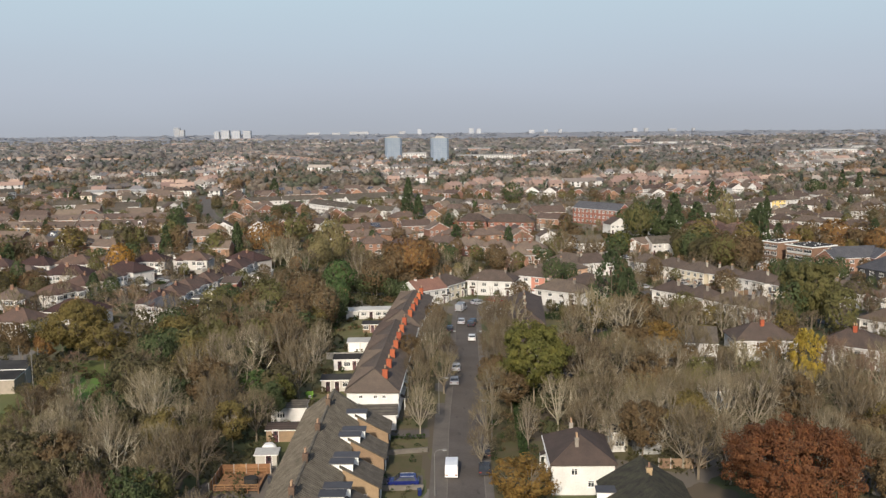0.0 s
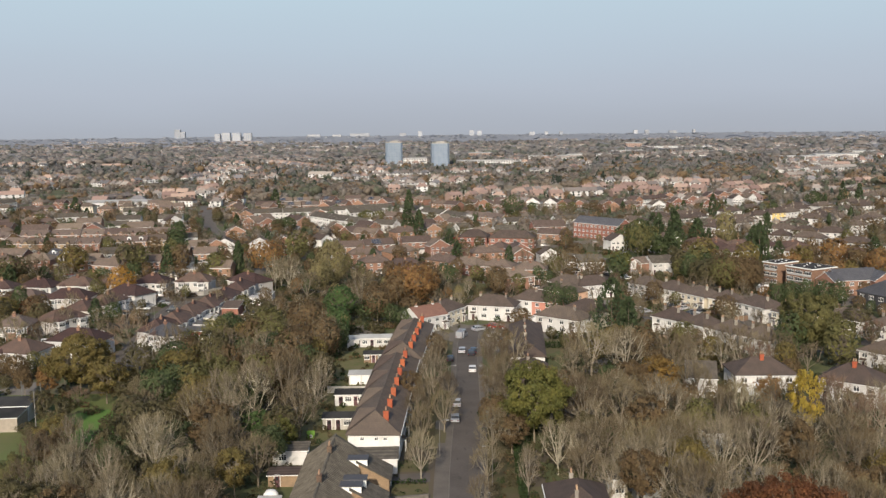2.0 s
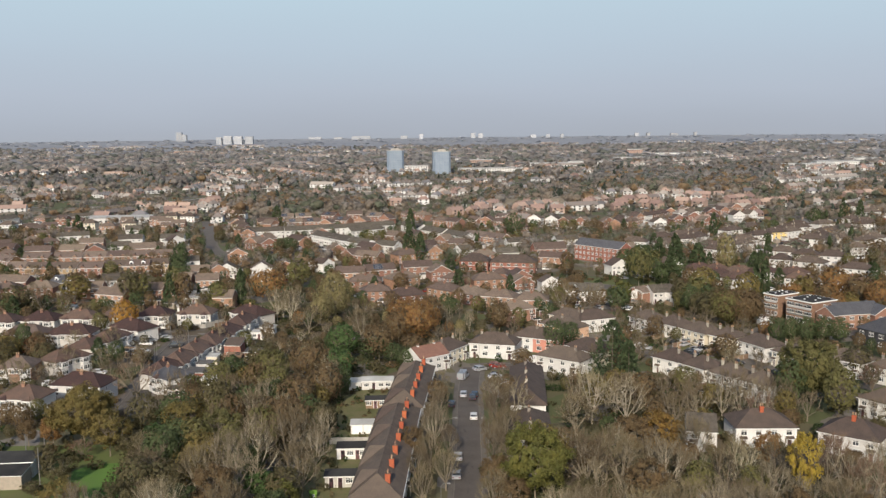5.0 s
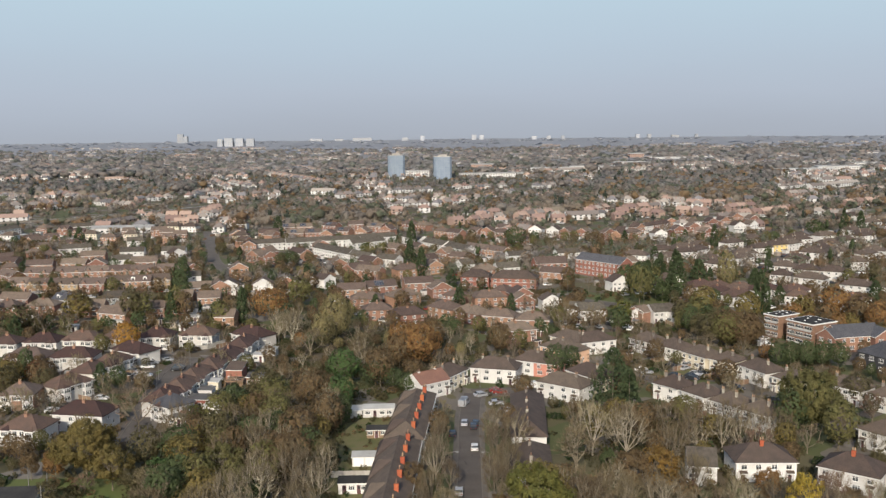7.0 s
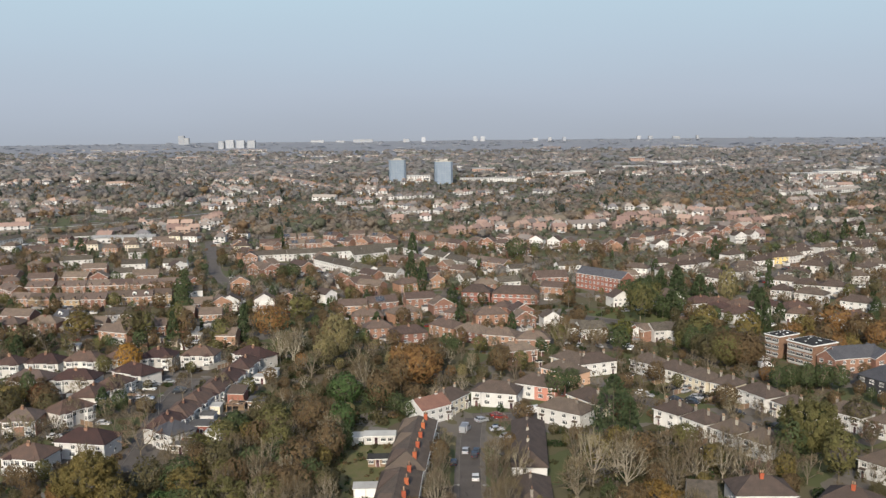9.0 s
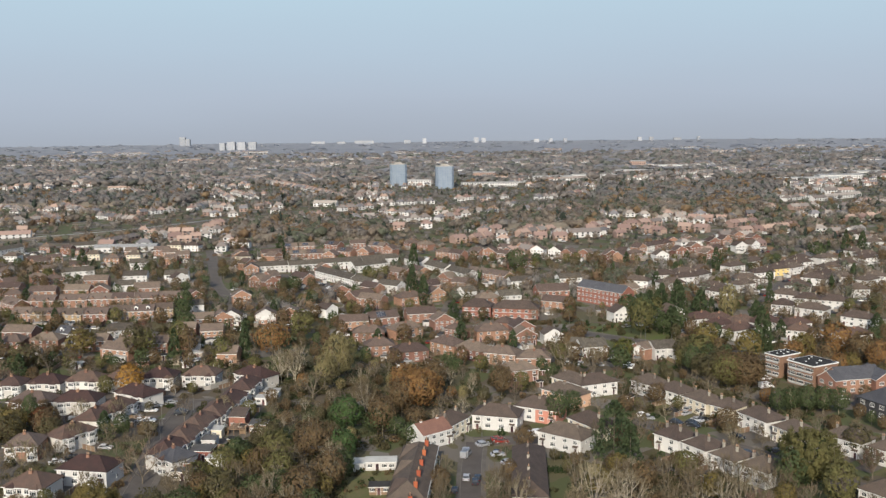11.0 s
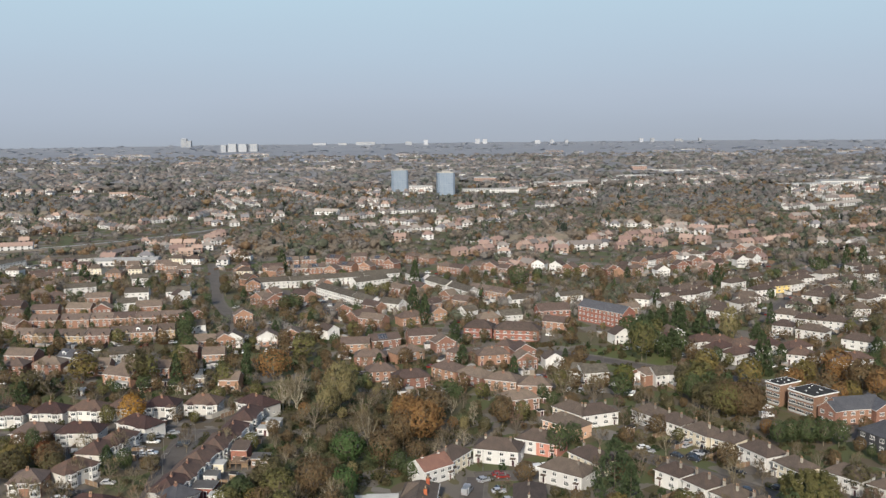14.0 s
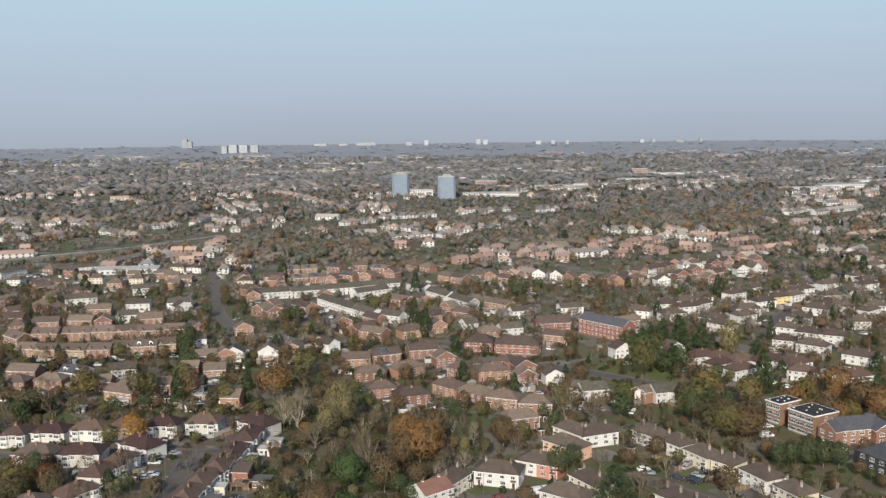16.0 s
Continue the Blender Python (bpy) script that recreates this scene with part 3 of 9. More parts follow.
def roof_shape(w, d, e, r, shape, o=0.4, t=0.16):
    """A pitched roof with overhang o and thickness t; the ridge runs along x, or along y where a gable is the front."""
    s = Shape()
    drop = o * (r - e) / (d / 2 if shape != "front" else w / 2)
    x0, x1, y0, y1, ze = -w / 2 - o, w / 2 + o, -o, d + o, e - drop
    if shape == "hip":
        k = min((d / 2 + o) * 0.98, w / 2 + o - 0.05)
        ra, rb = (x0 + k, d / 2, r), (x1 - k, d / 2, r)
        c = [(x0, y0, ze), (x1, y0, ze), (x1, y1, ze), (x0, y1, ze)]
        tops = [[c[0], c[1], rb, ra], [c[1], c[2], rb], [c[2], c[3], ra, rb], [c[3], c[0], ra]]
        ends = [(ra, rb)] + [(c[i], (ra, rb, rb, ra)[i]) for i in range(4)]
    elif shape == "gable":
        x0, x1 = -w / 2 - 0.15, w / 2 + 0.15
        ra, rb = (x0, d / 2, r), (x1, d / 2, r)
        c = [(x0, y0, ze), (x1, y0, ze), (x1, y1, ze), (x0, y1, ze)]
        tops = [[c[0], c[1], rb, ra], [c[2], c[3], ra, rb]]
        ends = [(ra, rb)]
    else:
        y0, y1 = -0.25, d + 0.15
        ra, rb = (0, y0, r), (0, y1, r)
        c = [(x0, y0, ze), (x1, y0, ze), (x1, y1, ze), (x0, y1, ze)]
        tops = [[c[0], ra, rb, c[3]][::-1], [c[1], c[2], rb, ra]]
        ends = [(ra, rb)]
    for f in tops:
        s.face([(p[0], p[1], p[2] + t) for p in f])
        s.face([p for p in f[::-1]])
        for p, q in zip(f, f[1:] + f[:1]):
            s.face([p, q, (q[0], q[1], q[2] + t), (p[0], p[1], p[2] + t)], 0 if shape == "hip" else 1)
    for p, q in ends:  # ridge and hip tiles
        p, q = Vector(p) + Vector((0, 0, t)), Vector(q) + Vector((0, 0, t))
        n = (q - p).cross(Vector((0, 0, 1))).normalized() * 0.16
        up = Vector((0, 0, 0.10))
        s.face([tuple(p - n), tuple(q - n), tuple(q + up), tuple(p + up)])
        s.face([tuple(p + up), tuple(q + up), tuple(q + n), tuple(p + n)])
    return s


HOUSE = {  # wall, roof, shape, chimneys, features, label
    "white_hip": ("render_white", "tile_brown", "hip", 2, "", "white rendered semi-detached house with a brown hipped tile roof"),
    "cream_hip": ("render_cream", "tile_brown", "hip", 2, "", "cream rendered semi-detached house with a brown hipped tile roof"),
    "villa_hip": ("render_white", "tile_brown", "hip", 1, "", "white rendered villa with a brown hipped roof and red stack"),
    "peach_hip": ("render_peach", "tile_brown", "hip", 1, "", "peach rendered house with a brown hipped tile roof"),
    "yellow_hip": ("render_yellow", "tile_brown", "hip", 1, "", "yellow rendered house with a brown hipped tile roof"),
    "white_red_hip": ("render_white", "tile_brown", "hip", 1, "redhalf", "white semi-detached house with one half rendered red"),
    "pink_gable": ("render_white", "tile_pink", "gable", 2, "", "pale rendered end house with a pinkish red tile roof"),
    "white_gable": ("render_white", "tile_grey", "gable", 0, "", "white walled house with a grey gabled roof"),
    "white_terrace": ("render_white", "tile_grey", "gable", 0, "terrace", "white fronted terrace under one long low grey roof"),
    "white_front": ("render_white", "tile_brown", "front", 0, "", "house with a white boarded front gable and brown roof"),
    "white_dormer": ("render_white", "tile_slate", "gable", 1, "dormer", "white rendered house with two white roof dormers"),
    "white_bay": ("pebbledash", "tile_red", "hip", 1, "bay", "white rendered bay-fronted semi-detached house with a russet tile roof"),
    "brown_bay": ("brick_red", "tile_russet", "hip", 1, "bay", "dark brick semi-detached house with bays and a brown tile roof"),
    "dark_roof": ("render_white", "tile_slate", "hip", 1, "bay", "white end house with a dark slate hipped roof"),
    "white_red_roof": ("render_white", "tile_red", "hip", 1, "", "white rendered villa with a steep red tile roof"),
    "brick_gable": ("brick_red", "tile_clay", "gable", 0, "", "red brick house with a brown gabled tile roof"),
    "brick_hip": ("brick_red", "tile_clay", "hip", 1, "", "red brick semi-detached house with a brown hipped roof"),
    "brick_front": ("brick_red", "tile_clay", "front", 0, "", "red brick house with a gabled front and white bargeboards"),
    "brick_front_white": ("brick_red", "tile_clay", "front", 0, "whitegable", "red brick house with a large white rendered gable"),
    "brick_solar": ("brick_red", "tile_clay", "gable", 0, "solar", "red brick house with solar panels on its roof"),
    "brick_dormer": ("brick_red", "tile_russet", "gable", 0, "dormer", "brick terrace house with two round-topped white dormers"),
    "brick_row": ("brick_red", "tile_russet", "gable", 0, "gablets", "brick terrace under one brown tile roof with small front gables"),
    "tan_row": ("brick_tan", "tile_brown", "gable", 0, "gablets", "tan brick terrace under a brown tile roof with small gables"),
    "tan_gable": ("brick_tan", "tile_clay", "gable", 1, "", "tan brick terrace house with a brown gabled roof"),
}
TAKEN = []


def house_parts(root, kind, w, d, far):
    wall, roof, shape, stacks, extra, _ = HOUSE[kind]
    e = 4.7
    r = min(e + 0.29 * (d if shape != "front" else w), 7.6)
    part("wall", cached(("wall", kind, w, d), lambda: wall_shape(w, d, e, r, shape).mesh("wall", wall)), root)
    part("roof", cached(("roof", kind, w, d), lambda: roof_shape(w, d, e, r, shape).mesh("roof", roof, "white_paint")), root)
    n = max(1, round(w / 6))
    step = w / n
    up = "white_paint"
    for i in range(n):
        x = -w / 2 + step * (i + 0.5)
        if extra == "bay":
            add_bay(root, x + (0.6 if i % 2 else -0.6))
            part("window", window_mesh(1.3, 1.25, up), root, pose(x + (-1.75 if i % 2 else 1.75), 0, 2.95))
        elif far:
            for dx in ((-step * 0.24, step * 0.24) if w >= 9 else (0.0,)):
                part("window", window_mesh(1.25, 1.1, up), root, pose(x + dx, 0, 3.05))
            part("window", window_mesh(1.6, 1.2, up), root, pose(x + (-step * 0.2 if i % 2 else step * 0.2), 0, 0.9))
        else:
            for dx in (-step * 0.24, step * 0.24):
                part("window", window_mesh(1.3, 1.15, up), root, pose(x + dx, 0, 2.95))
            part("window", window_mesh(1.7, 1.25, up), root, pose(x + (-step * 0.2 if i % 2 else step * 0.2), 0, 0.9))
        part("door", door_mesh(), root, pose(x + (step * 0.27 if i % 2 else -step * 0.27), 0, 0))
        if not far:
            part("porch", porch_mesh(), root, pose(x + (step * 0.27 if i % 2 else -step * 0.27), 0, 2.25))
    if not far:
        for sx, a in ((-1, -90), (1, 90)):
            part("window", window_mesh(0.9, 1.0, up), root, pose(sx * w / 2, d * 0.35, 3.0, 0, 0, a))
            part("window", window_mesh(0.9, 1.0, up), root, pose(sx * w / 2, d * 0.62, 1.2, 0, 0, a))
        part("gutter", cached(("gutter", w), lambda: gutter(w)), root, pose(0, 0, e - 0.16))
    cm = "render_white" if kind in ("pink_gable",) else ("brick_orange" if kind == "villa_hip" else "brick_red" if extra == "bay" or "red_roof" in kind else "chimney_pale" if wall.startswith("render") or wall == "pebbledash" else "brick_red")
    for i in range(stacks):
        k = (0.0,) if stacks == 1 else (-0.28, 0.28)
        st = part("chimney", chimney_mesh(r - 1.0, r + (1.0 if kind == "villa_hip" else 0.45), cm, 0.85 if stacks == 1 else 0.62, 0.6 if stacks == 1 else 0.5), root, pose(k[i] * w, d * (0.5 if shape == "gable" else 0.42), 0))
        for dx in ((-0.25, 0.25) if not far else (0.0,)):
            part("chimney_pot", pot_mesh(), st, pose(dx, 0, r + (1.05 if kind == "villa_hip" else 0.5)))
    if extra == "redhalf":
        def half():
            s = Shape()
            s.box(0, w / 2 + 0.02, -0.02, 0.0, 0, e - 0.2)
            s.box(w / 2, w / 2 + 0.02, 0, d, 0, e - 0.2)
            return s.mesh("red_render", "render_red")
        part("red_render", cached(("red", w), half), root)
    if extra == "whitegable":
        def gab():
            s = Shape()
            s.face([(-w / 2 + 0.2, -0.03, 2.3), (w / 2 - 0.2, -0.03, 2.3), (w / 2 - 0.2, -0.03, e), (0, -0.03, r - 0.15), (-w / 2 + 0.2, -0.03, e)])
            return s.mesh("white_gable_panel", "render_white")
        part("gable_panel", cached(("gab", w), gab), root)
    if extra == "gablets":
        for dx in (-w * 0.26, w * 0.26):
            part("front_gable", cached(("gablet", wall, roof), lambda: gablet_mesh(wall, roof)), root, pose(dx, 0, e))
    if extra == "dormer":
        for dx in (-w * 0.25, w * 0.25):
            part("dormer", dormer_mesh(), root, pose(dx, 1.0, e + 0.5))
    if extra == "solar":
        pitch = math.degrees(math.atan2(r - e, d / 2))
        for i in range(4):
            for j in range(2):
                part("solar_panel", cached("solar", solar_mesh), root, pose(-3.4 + i * 1.12, 0.6, e + 0.45, pitch) @ pose(0, j * 1.75, 0.16))


def gablet_mesh(wall, roof):
    """A small gable over the eaves with white bargeboards and a tiled roof running back into the main slope."""
    s = Shape()
    s.face([(-1.5, -0.12, -0.5), (1.5, -0.12, -0.5), (0, -0.12, 1.25)], 0)
    for k in (-1, 1):
        s.face([(k * 1.8, -0.4, -0.45), (0, -0.4, 1.5), (0, 3.2, 1.5), (k * 1.8, 0.2, -0.45)][::k], 1)
        s.face([(k * 1.8, -0.42, -0.55), (0, -0.42, 1.38), (0, -0.42, 1.52), (k * 1.8, -0.42, -0.42)][::k], 2)
    return s.mesh("front_gable", wall, roof, "timber_pale")


def solar_mesh():
    s = Shape()
    s.box(0, 1.05, 0, 1.68, 0, 0.04)
    for x in (0.0, 1.02):
        s.box(x, x + 0.03, 0, 1.68, 0.04, 0.05, 1)
    for y in (0.0, 0.82, 1.65):
        s.box(0, 1.05, y, y + 0.03, 0.04, 0.05, 1)
    return s.mesh("solar_panel", "solar", "metal_pale")


def gutter(w):
    s = Shape()
    s.box(-w / 2 - 0.35, w / 2 + 0.35, -0.52, -0.40, -0.08, 0.06, 0, True)
    for x in (-w / 2 + 0.25, w / 2 - 0.25):
        s.box(x - 0.05, x + 0.05, -0.12, 0.0, -4.4, -0.05)
    return s.mesh("gutter", "white_paint")


def porch_mesh():
    def make():
        s = Shape()
        s.face([(-0.9, -0.9, 0), (0.9, -0.9, 0), (0.9, 0, 0.45), (-0.9, 0, 0.45)])
        s.box(-0.9, 0.9, -0.9, 0, -0.14, 0, 1, True)
        for x in (-0.85, 0.77):
            s.box(x, x + 0.08, -0.86, -0.78, -2.3, -0.14, 1)
        return s.mesh("porch", "tile_brown", "white_paint")
    return cached("porch", make)


BAY = [(-1.5, 0.02), (-1.05, -0.8), (1.05, -0.8), (1.5, 0.02)]


def bay_mesh():
    """A two-storey bay with a small hipped cap."""
    def make():
        s = Shape()
        s.prism(BAY, 0, 4.6, 0)
        for i in range(3):
            a, b = BAY[i], BAY[i + 1]
            s.face([(a[0] * 1.1, a[1] * 1.15, 4.55), (b[0] * 1.1, b[1] * 1.15, 4.55), (0, 0.9, 5.5)], 1)
        return s.mesh("bay", "render_white", "tile_red")
    return cached("bay", make)


def add_bay(root, x):
    bay = part("bay", bay_mesh(), root, pose(x, 0, 0))
    for i, (w, a) in enumerate(((0.72, -61), (1.9, 0), (0.72, 61))):
        mx, my = (BAY[i][0] + BAY[i + 1][0]) / 2, (BAY[i][1] + BAY[i + 1][1]) / 2
        for z in (0.75, 2.95):
            part("window", window_mesh(w, 1.3), bay, pose(mx, my, z, 0, 0, a))


def dormer_mesh():
    def make():
        s = Shape()
        s.box(-0.9, 0.9, 0, 2.4, -0.3, 1.35, 0)
        s.face([(-0.6, -0.02, 0.25), (0.6, -0.02, 0.25), (0.6, -0.02, 1.1), (-0.6, -0.02, 1.1)], 1)
        s.face([(-1.0, -0.15, 1.36), (1.0, -0.15, 1.36), (0, -0.1, 1.95)], 0)
        s.face([(-1.05, -0.15, 1.35), (0, -0.15, 1.97), (0, 2.6, 1.97), (-1.05, 2.6, 1.35)], 2)
        s.face([(0, -0.15, 1.97), (1.05, -0.15, 1.35), (1.05, 2.6, 1.35), (0, 2.6, 1.97)], 2)
        return s.mesh("dormer", "white_paint", "glass", "tile_slate")
    return cached("dormer", make)


TEMPLATES = {}


def house(x, y, yaw, w, d, kind, group):
    w = min(w, 26.0 if kind == "white_terrace" else 16.5 if "row" in kind else 10.0 if "front" in kind else 14.5)
    w = max(5.0, round(w * 2) / 2)
    far = y > 365
    m = pose(x, y, 0, 0, 0, yaw)
    TAKEN.append((x - math.sin(radians(yaw)) * d / 2, y + math.cos(radians(yaw)) * d / 2, 0.5 * max(w, d) + 1.0))
    key = (kind, w, d, far)
    if key in TEMPLATES:
        return tagged(copy_thing(TEMPLATES[key], m), group=group)
    root = new("house")
    house_parts(root, kind, w, d, far)
    root.matrix_basis = m
    TEMPLATES[key] = root
    return tagged(root, HOUSE[kind][5], "house", group)


STREETS = [
    ("crescent", [
        (-3.2, 267.2, 39, 11.0, 8.4, "pink_gable"),
        (3.6, 277.2, 58, 11.4, 8.4, "cream_hip"),
        (14.5, 281.8, -16, 14.6, 8.9, "white_hip"),
        (28.0, 289.6, -29, 14.4, 8.9, "white_red_hip"),
        (37.2, 306.8, -48, 16.2, 8.9, "peach_hip"),
        (41.9, 321.3, -53, 15.0, 8.4, "cream_hip"),
        (53.4, 317.5, 22, 17.1, 8.9, "white_hip"),
        (32.5, 263.1, -38, 17.1, 8.9, "white_hip"),
        (40.7, 274.6, -58, 13.2, 8.9, "cream_hip"),
    ]),
    ("long terrace row", [
        (68.2, 318.1, -55, 10.1, 8.4, "white_hip"),
        (74.9, 308.2, -57, 9.9, 8.4, "white_hip"),
        (81.2, 297.5, -61, 10.9, 8.4, "cream_hip"),
        (87.6, 288.9, -50, 8.1, 8.4, "cream_hip"),
        (94.2, 278.9, -65, 12.1, 8.4, "white_hip"),
        (99.8, 266.2, -66, 9.9, 8.4, "cream_hip"),
        (113.0, 258.2, -53, 11.3, 8.4, "white_hip"),
        (121.3, 247.6, -53, 11.1, 8.4, "white_hip"),
    ]),
    ("inner row", [
        (63.4, 261.3, -52, 8.7, 8.4, "white_hip"),
        (69.2, 253.0, -59, 8.3, 8.4, "white_hip"),
        (74.6, 244.2, -56, 8.1, 8.4, "white_hip"),
        (80.4, 235.8, -54, 8.7, 8.4, "white_hip"),
    ]),
    ("wood edge", [
        (56.6, 197.6, -12, 6.5, 9.0, "white_gable"),
        (71.6, 199.6, -1, 13.4, 9.5, "villa_hip"),
        (87.0, 193.3, -39, 12.3, 9.5, "villa_hip"),
        (105.5, 217.2, -56, 11.9, 8.4, "villa_hip"),
    ]),
    ("left close", [
        (-157.6, 321.6, 2, 8.8, 8.9, "white_bay"),
        (-145.7, 323.6, -4, 12.7, 8.9, "white_bay"),
        (-132.8, 326.3, -4, 13.2, 8.9, "white_bay"),
        (-120.0, 328.4, -4, 12.0, 8.9, "white_bay"),
        (-106.7, 330.3, -1, 12.2, 8.9, "white_bay"),
        (-92.2, 332.7, -4, 12.3, 8.9, "white_bay"),
        (-141.3, 301.1, -5, 14.1, 8.9, "brown_bay"),
        (-125.7, 301.3, -1, 14.3, 8.9, "white_bay"),
        (-110.0, 309.0, -31, 20.0, 8.9, "white_bay"),
        (-74.0, 332.0, -36, 22.0, 8.9, "white_bay"),
    ]),
    ("left close west", [
        (-109.2, 286.3, 81, 11.4, 8.4, "white_bay"),
        (-106.1, 295.9, 76, 12.3, 8.4, "white_bay"),
        (-110.7, 268.7, 58, 12.0, 8.4, "white_bay"),
        (-123.7, 258.0, 5, 9.5, 8.9, "brown_bay"),
        (-108.9, 226.9, -10, 10.9, 8.9, "white_bay"),
        (-98.5, 238.5, -10, 18.5, 8.9, "white_red_roof"),
    ]),
    ("left close east", [
        (-78.9, 246.5, -38, 8.3, 8.4, "dark_roof"),
        (-76.8, 256.2, 84, 12.7, 7.9, "white_bay"),
        (-75.2, 267.1, 87, 13.7, 7.9, "white_bay"),
        (-73.9, 279.0, 82, 15.0, 7.9, "white_bay"),
        (-71.7, 291.7, 87, 18.3, 7.9, "white_bay"),
        (-69.9, 303.2, 85, 17.5, 7.9, "white_bay"),
        (-68.4, 320.9, 85, 18.0, 7.9, "white_bay"),
    ]),
    ("brick back row", [
        (-232.5, 478.6, -40, 24.6, 8.4, "brick_row"),
        (-217.5, 485.5, -2, 14.6, 8.4, "brick_row"),
        (-200.9, 486.8, 3, 15.0, 8.4, "brick_row"),
        (-187.8, 488.9, 4, 12.3, 8.4, "brick_row"),
        (-175.7, 490.4, 10, 12.0, 8.4, "brick_row"),
        (-163.1, 490.6, 4, 12.6, 8.4, "brick_row"),
        (-150.7, 493.4, 9, 13.1, 8.4, "brick_row"),
    ]),
    ("brick front row", [
        (-212.3, 451.6, -2, 9.8, 8.4, "brick_row"),
        (-202.9, 449.0, -2, 8.0, 8.4, "tan_row"),
        (-195.7, 448.8, -2, 6.3, 8.4, "brick_row"),
        (-186.7, 447.9, -7, 12.0, 8.4, "tan_row"),
        (-174.8, 448.6, 3, 12.7, 8.4, "brick_row"),
        (-164.4, 453.8, 4, 10.9, 8.4, "tan_row"),
        (-153.3, 455.1, 9, 11.5, 8.4, "brick_dormer"),
        (-143.8, 459.4, 12, 9.4, 8.4, "tan_row"),
    ]),
    ("far left estate", [
        (-197.2, 516.2, 9, 14.2, 8.4, "brick_front"),
        (-172.2, 521.8, 14, 16.2, 9.5, "brick_gable"),
        (-211.6, 518.3, -2, 15.2, 8.4, "brick_gable"),
        (-229.4, 514.7, 8, 16.6, 8.4, "brick_gable"),
        (-255.2, 527.6, -2, 13.5, 8.4, "brick_gable"),
        (-212.9, 551.0, 9, 16.4, 8.4, "brick_gable"),
        (-194.5, 567.2, 9, 17.7, 8.4, "white_gable"),
        (-169.4, 569.6, 9, 17.2, 8.4, "white_gable"),
        (-210.4, 621.6, 21, 10.3, 8.4, "white_gable"),
        (-129.8, 469.6, 17, 7.4, 7.4, "white_gable"),
        (-117.1, 434.2, 10, 10.0, 8.4, "brick_gable"),
        (-108.2, 437.0, 21, 10.8, 8.4, "brick_front"),
        (-170.9, 405.7, -18, 13.0, 8.4, "white_dormer"),
        (-148.5, 410.5, 18, 11.2, 8.4, "white_gable"),
        (-195.0, 409.2, -8, 16.2, 8.4, "brick_gable"),
    ]),
    ("mid left estate", [
        (-124.4, 385.1, -2, 9.8, 8.4, "brick_gable"),
        (-107.3, 383.7, 17, 5.1, 7.4, "white_gable"),
        (-106.4, 408.2, 9, 10.0, 8.4, "brick_gable"),
        (-104.8, 439.1, 8, 12.9, 8.4, "white_front"),
        (-88.6, 441.7, 8, 12.5, 8.4, "brick_front_white"),
        (-77.4, 445.7, 10, 11.0, 8.4, "brick_front"),
        (-58.0, 456.9, 47, 7.7, 8.4, "white_front"),
        (-111.9, 495.2, 18, 11.5, 7.4, "brick_front"),
        (-89.4, 365.2, -2, 7.9, 8.4, "brick_gable"),
        (-175.8, 393.4, -2, 12.6, 8.4, "brick_hip"),
        (-152.6, 389.7, 3, 11.1, 8.4, "brick_gable"),
        (-137.4, 387.1, -2, 12.3, 8.4, "brick_hip"),
        (-115.5, 392.4, 9, 9.1, 8.4, "brick_gable"),
        (-190.4, 391.2, -2, 11.0, 8.4, "brick_hip"),
        (-119.5, 413.8, 4, 8.7, 7.4, "brick_gable"),
    ]),
    ("centre estate", [
        (-44.0, 425.5, 7, 13.5, 8.4, "brick_gable"),
        (-30.0, 433.3, 21, 16.4, 8.4, "brick_solar"),
        (-35.2, 401.8, 2, 14.1, 8.4, "brick_hip"),
        (-17.3, 409.2, 33, 22.7, 8.4, "brick_hip"),
        (-28.2, 377.0, 10, 11.9, 8.4, "brick_hip"),
        (-14.7, 366.8, 16, 15.2, 8.4, "brick_hip"),
        (-12.6, 442.3, 13, 16.9, 8.4, "brick_gable"),
        (-1.5, 427.1, 19, 11.3, 8.4, "brick_front"),
        (-2.7, 379.9, -45, 14.2, 8.4, "brick_hip"),
        (8.0, 370.1, -46, 17.7, 8.4, "brick_hip"),
        (20.6, 361.4, -22, 12.9, 8.4, "brick_hip"),
        (33.5, 353.8, -8, 12.8, 8.4, "brick_hip"),
        (27.0, 335.7, 19, 14.7, 8.4, "brick_hip"),
        (20.0, 403.3, 12, 15.1, 8.4, "brick_hip"),
        (34.7, 410.2, 14, 13.5, 8.4, "brick_front"),
    ]),
    ("centre back", [
        (-59.0, 508.3, 20, 11.0, 7.4, "brick_front"),
        (-44.7, 493.3, 46, 17.9, 8.4, "brick_gable"),
        (-18.8, 486.9, 28, 15.8, 8.4, "brick_hip"),
        (-5.4, 497.1, 30, 15.6, 8.4, "brick_front"),
        (-9.8, 521.7, 35, 19.6, 8.4, "brick_gable"),
        (22.3, 481.3, 21, 13.1, 8.4, "brick_hip"),
        (33.8, 488.1, 17, 12.3, 8.4, "white_gable"),
        (46.1, 394.4, 10, 8.7, 7.4, "white_front"),
        (53.8, 373.4, -23, 8.6, 8.4, "white_gable"),
        (60.3, 371.6, 14, 11.5, 8.4, "white_gable"),
        (77.3, 367.3, -21, 4.6, 7.4, "brick_front_white"),
        (88.5, 367.7, 16, 10.2, 8.4, "white_gable"),
    ]),
    ("villa road", [
        (110.6, 441.2, 22, 15.8, 8.4, "white_front"),
        (120.5, 425.5, 20, 13.8, 8.4, "white_red_roof"),
        (128.7, 423.7, 28, 12.1, 8.4, "white_red_roof"),
        (136.7, 416.5, 28, 15.6, 8.4, "white_red_roof"),
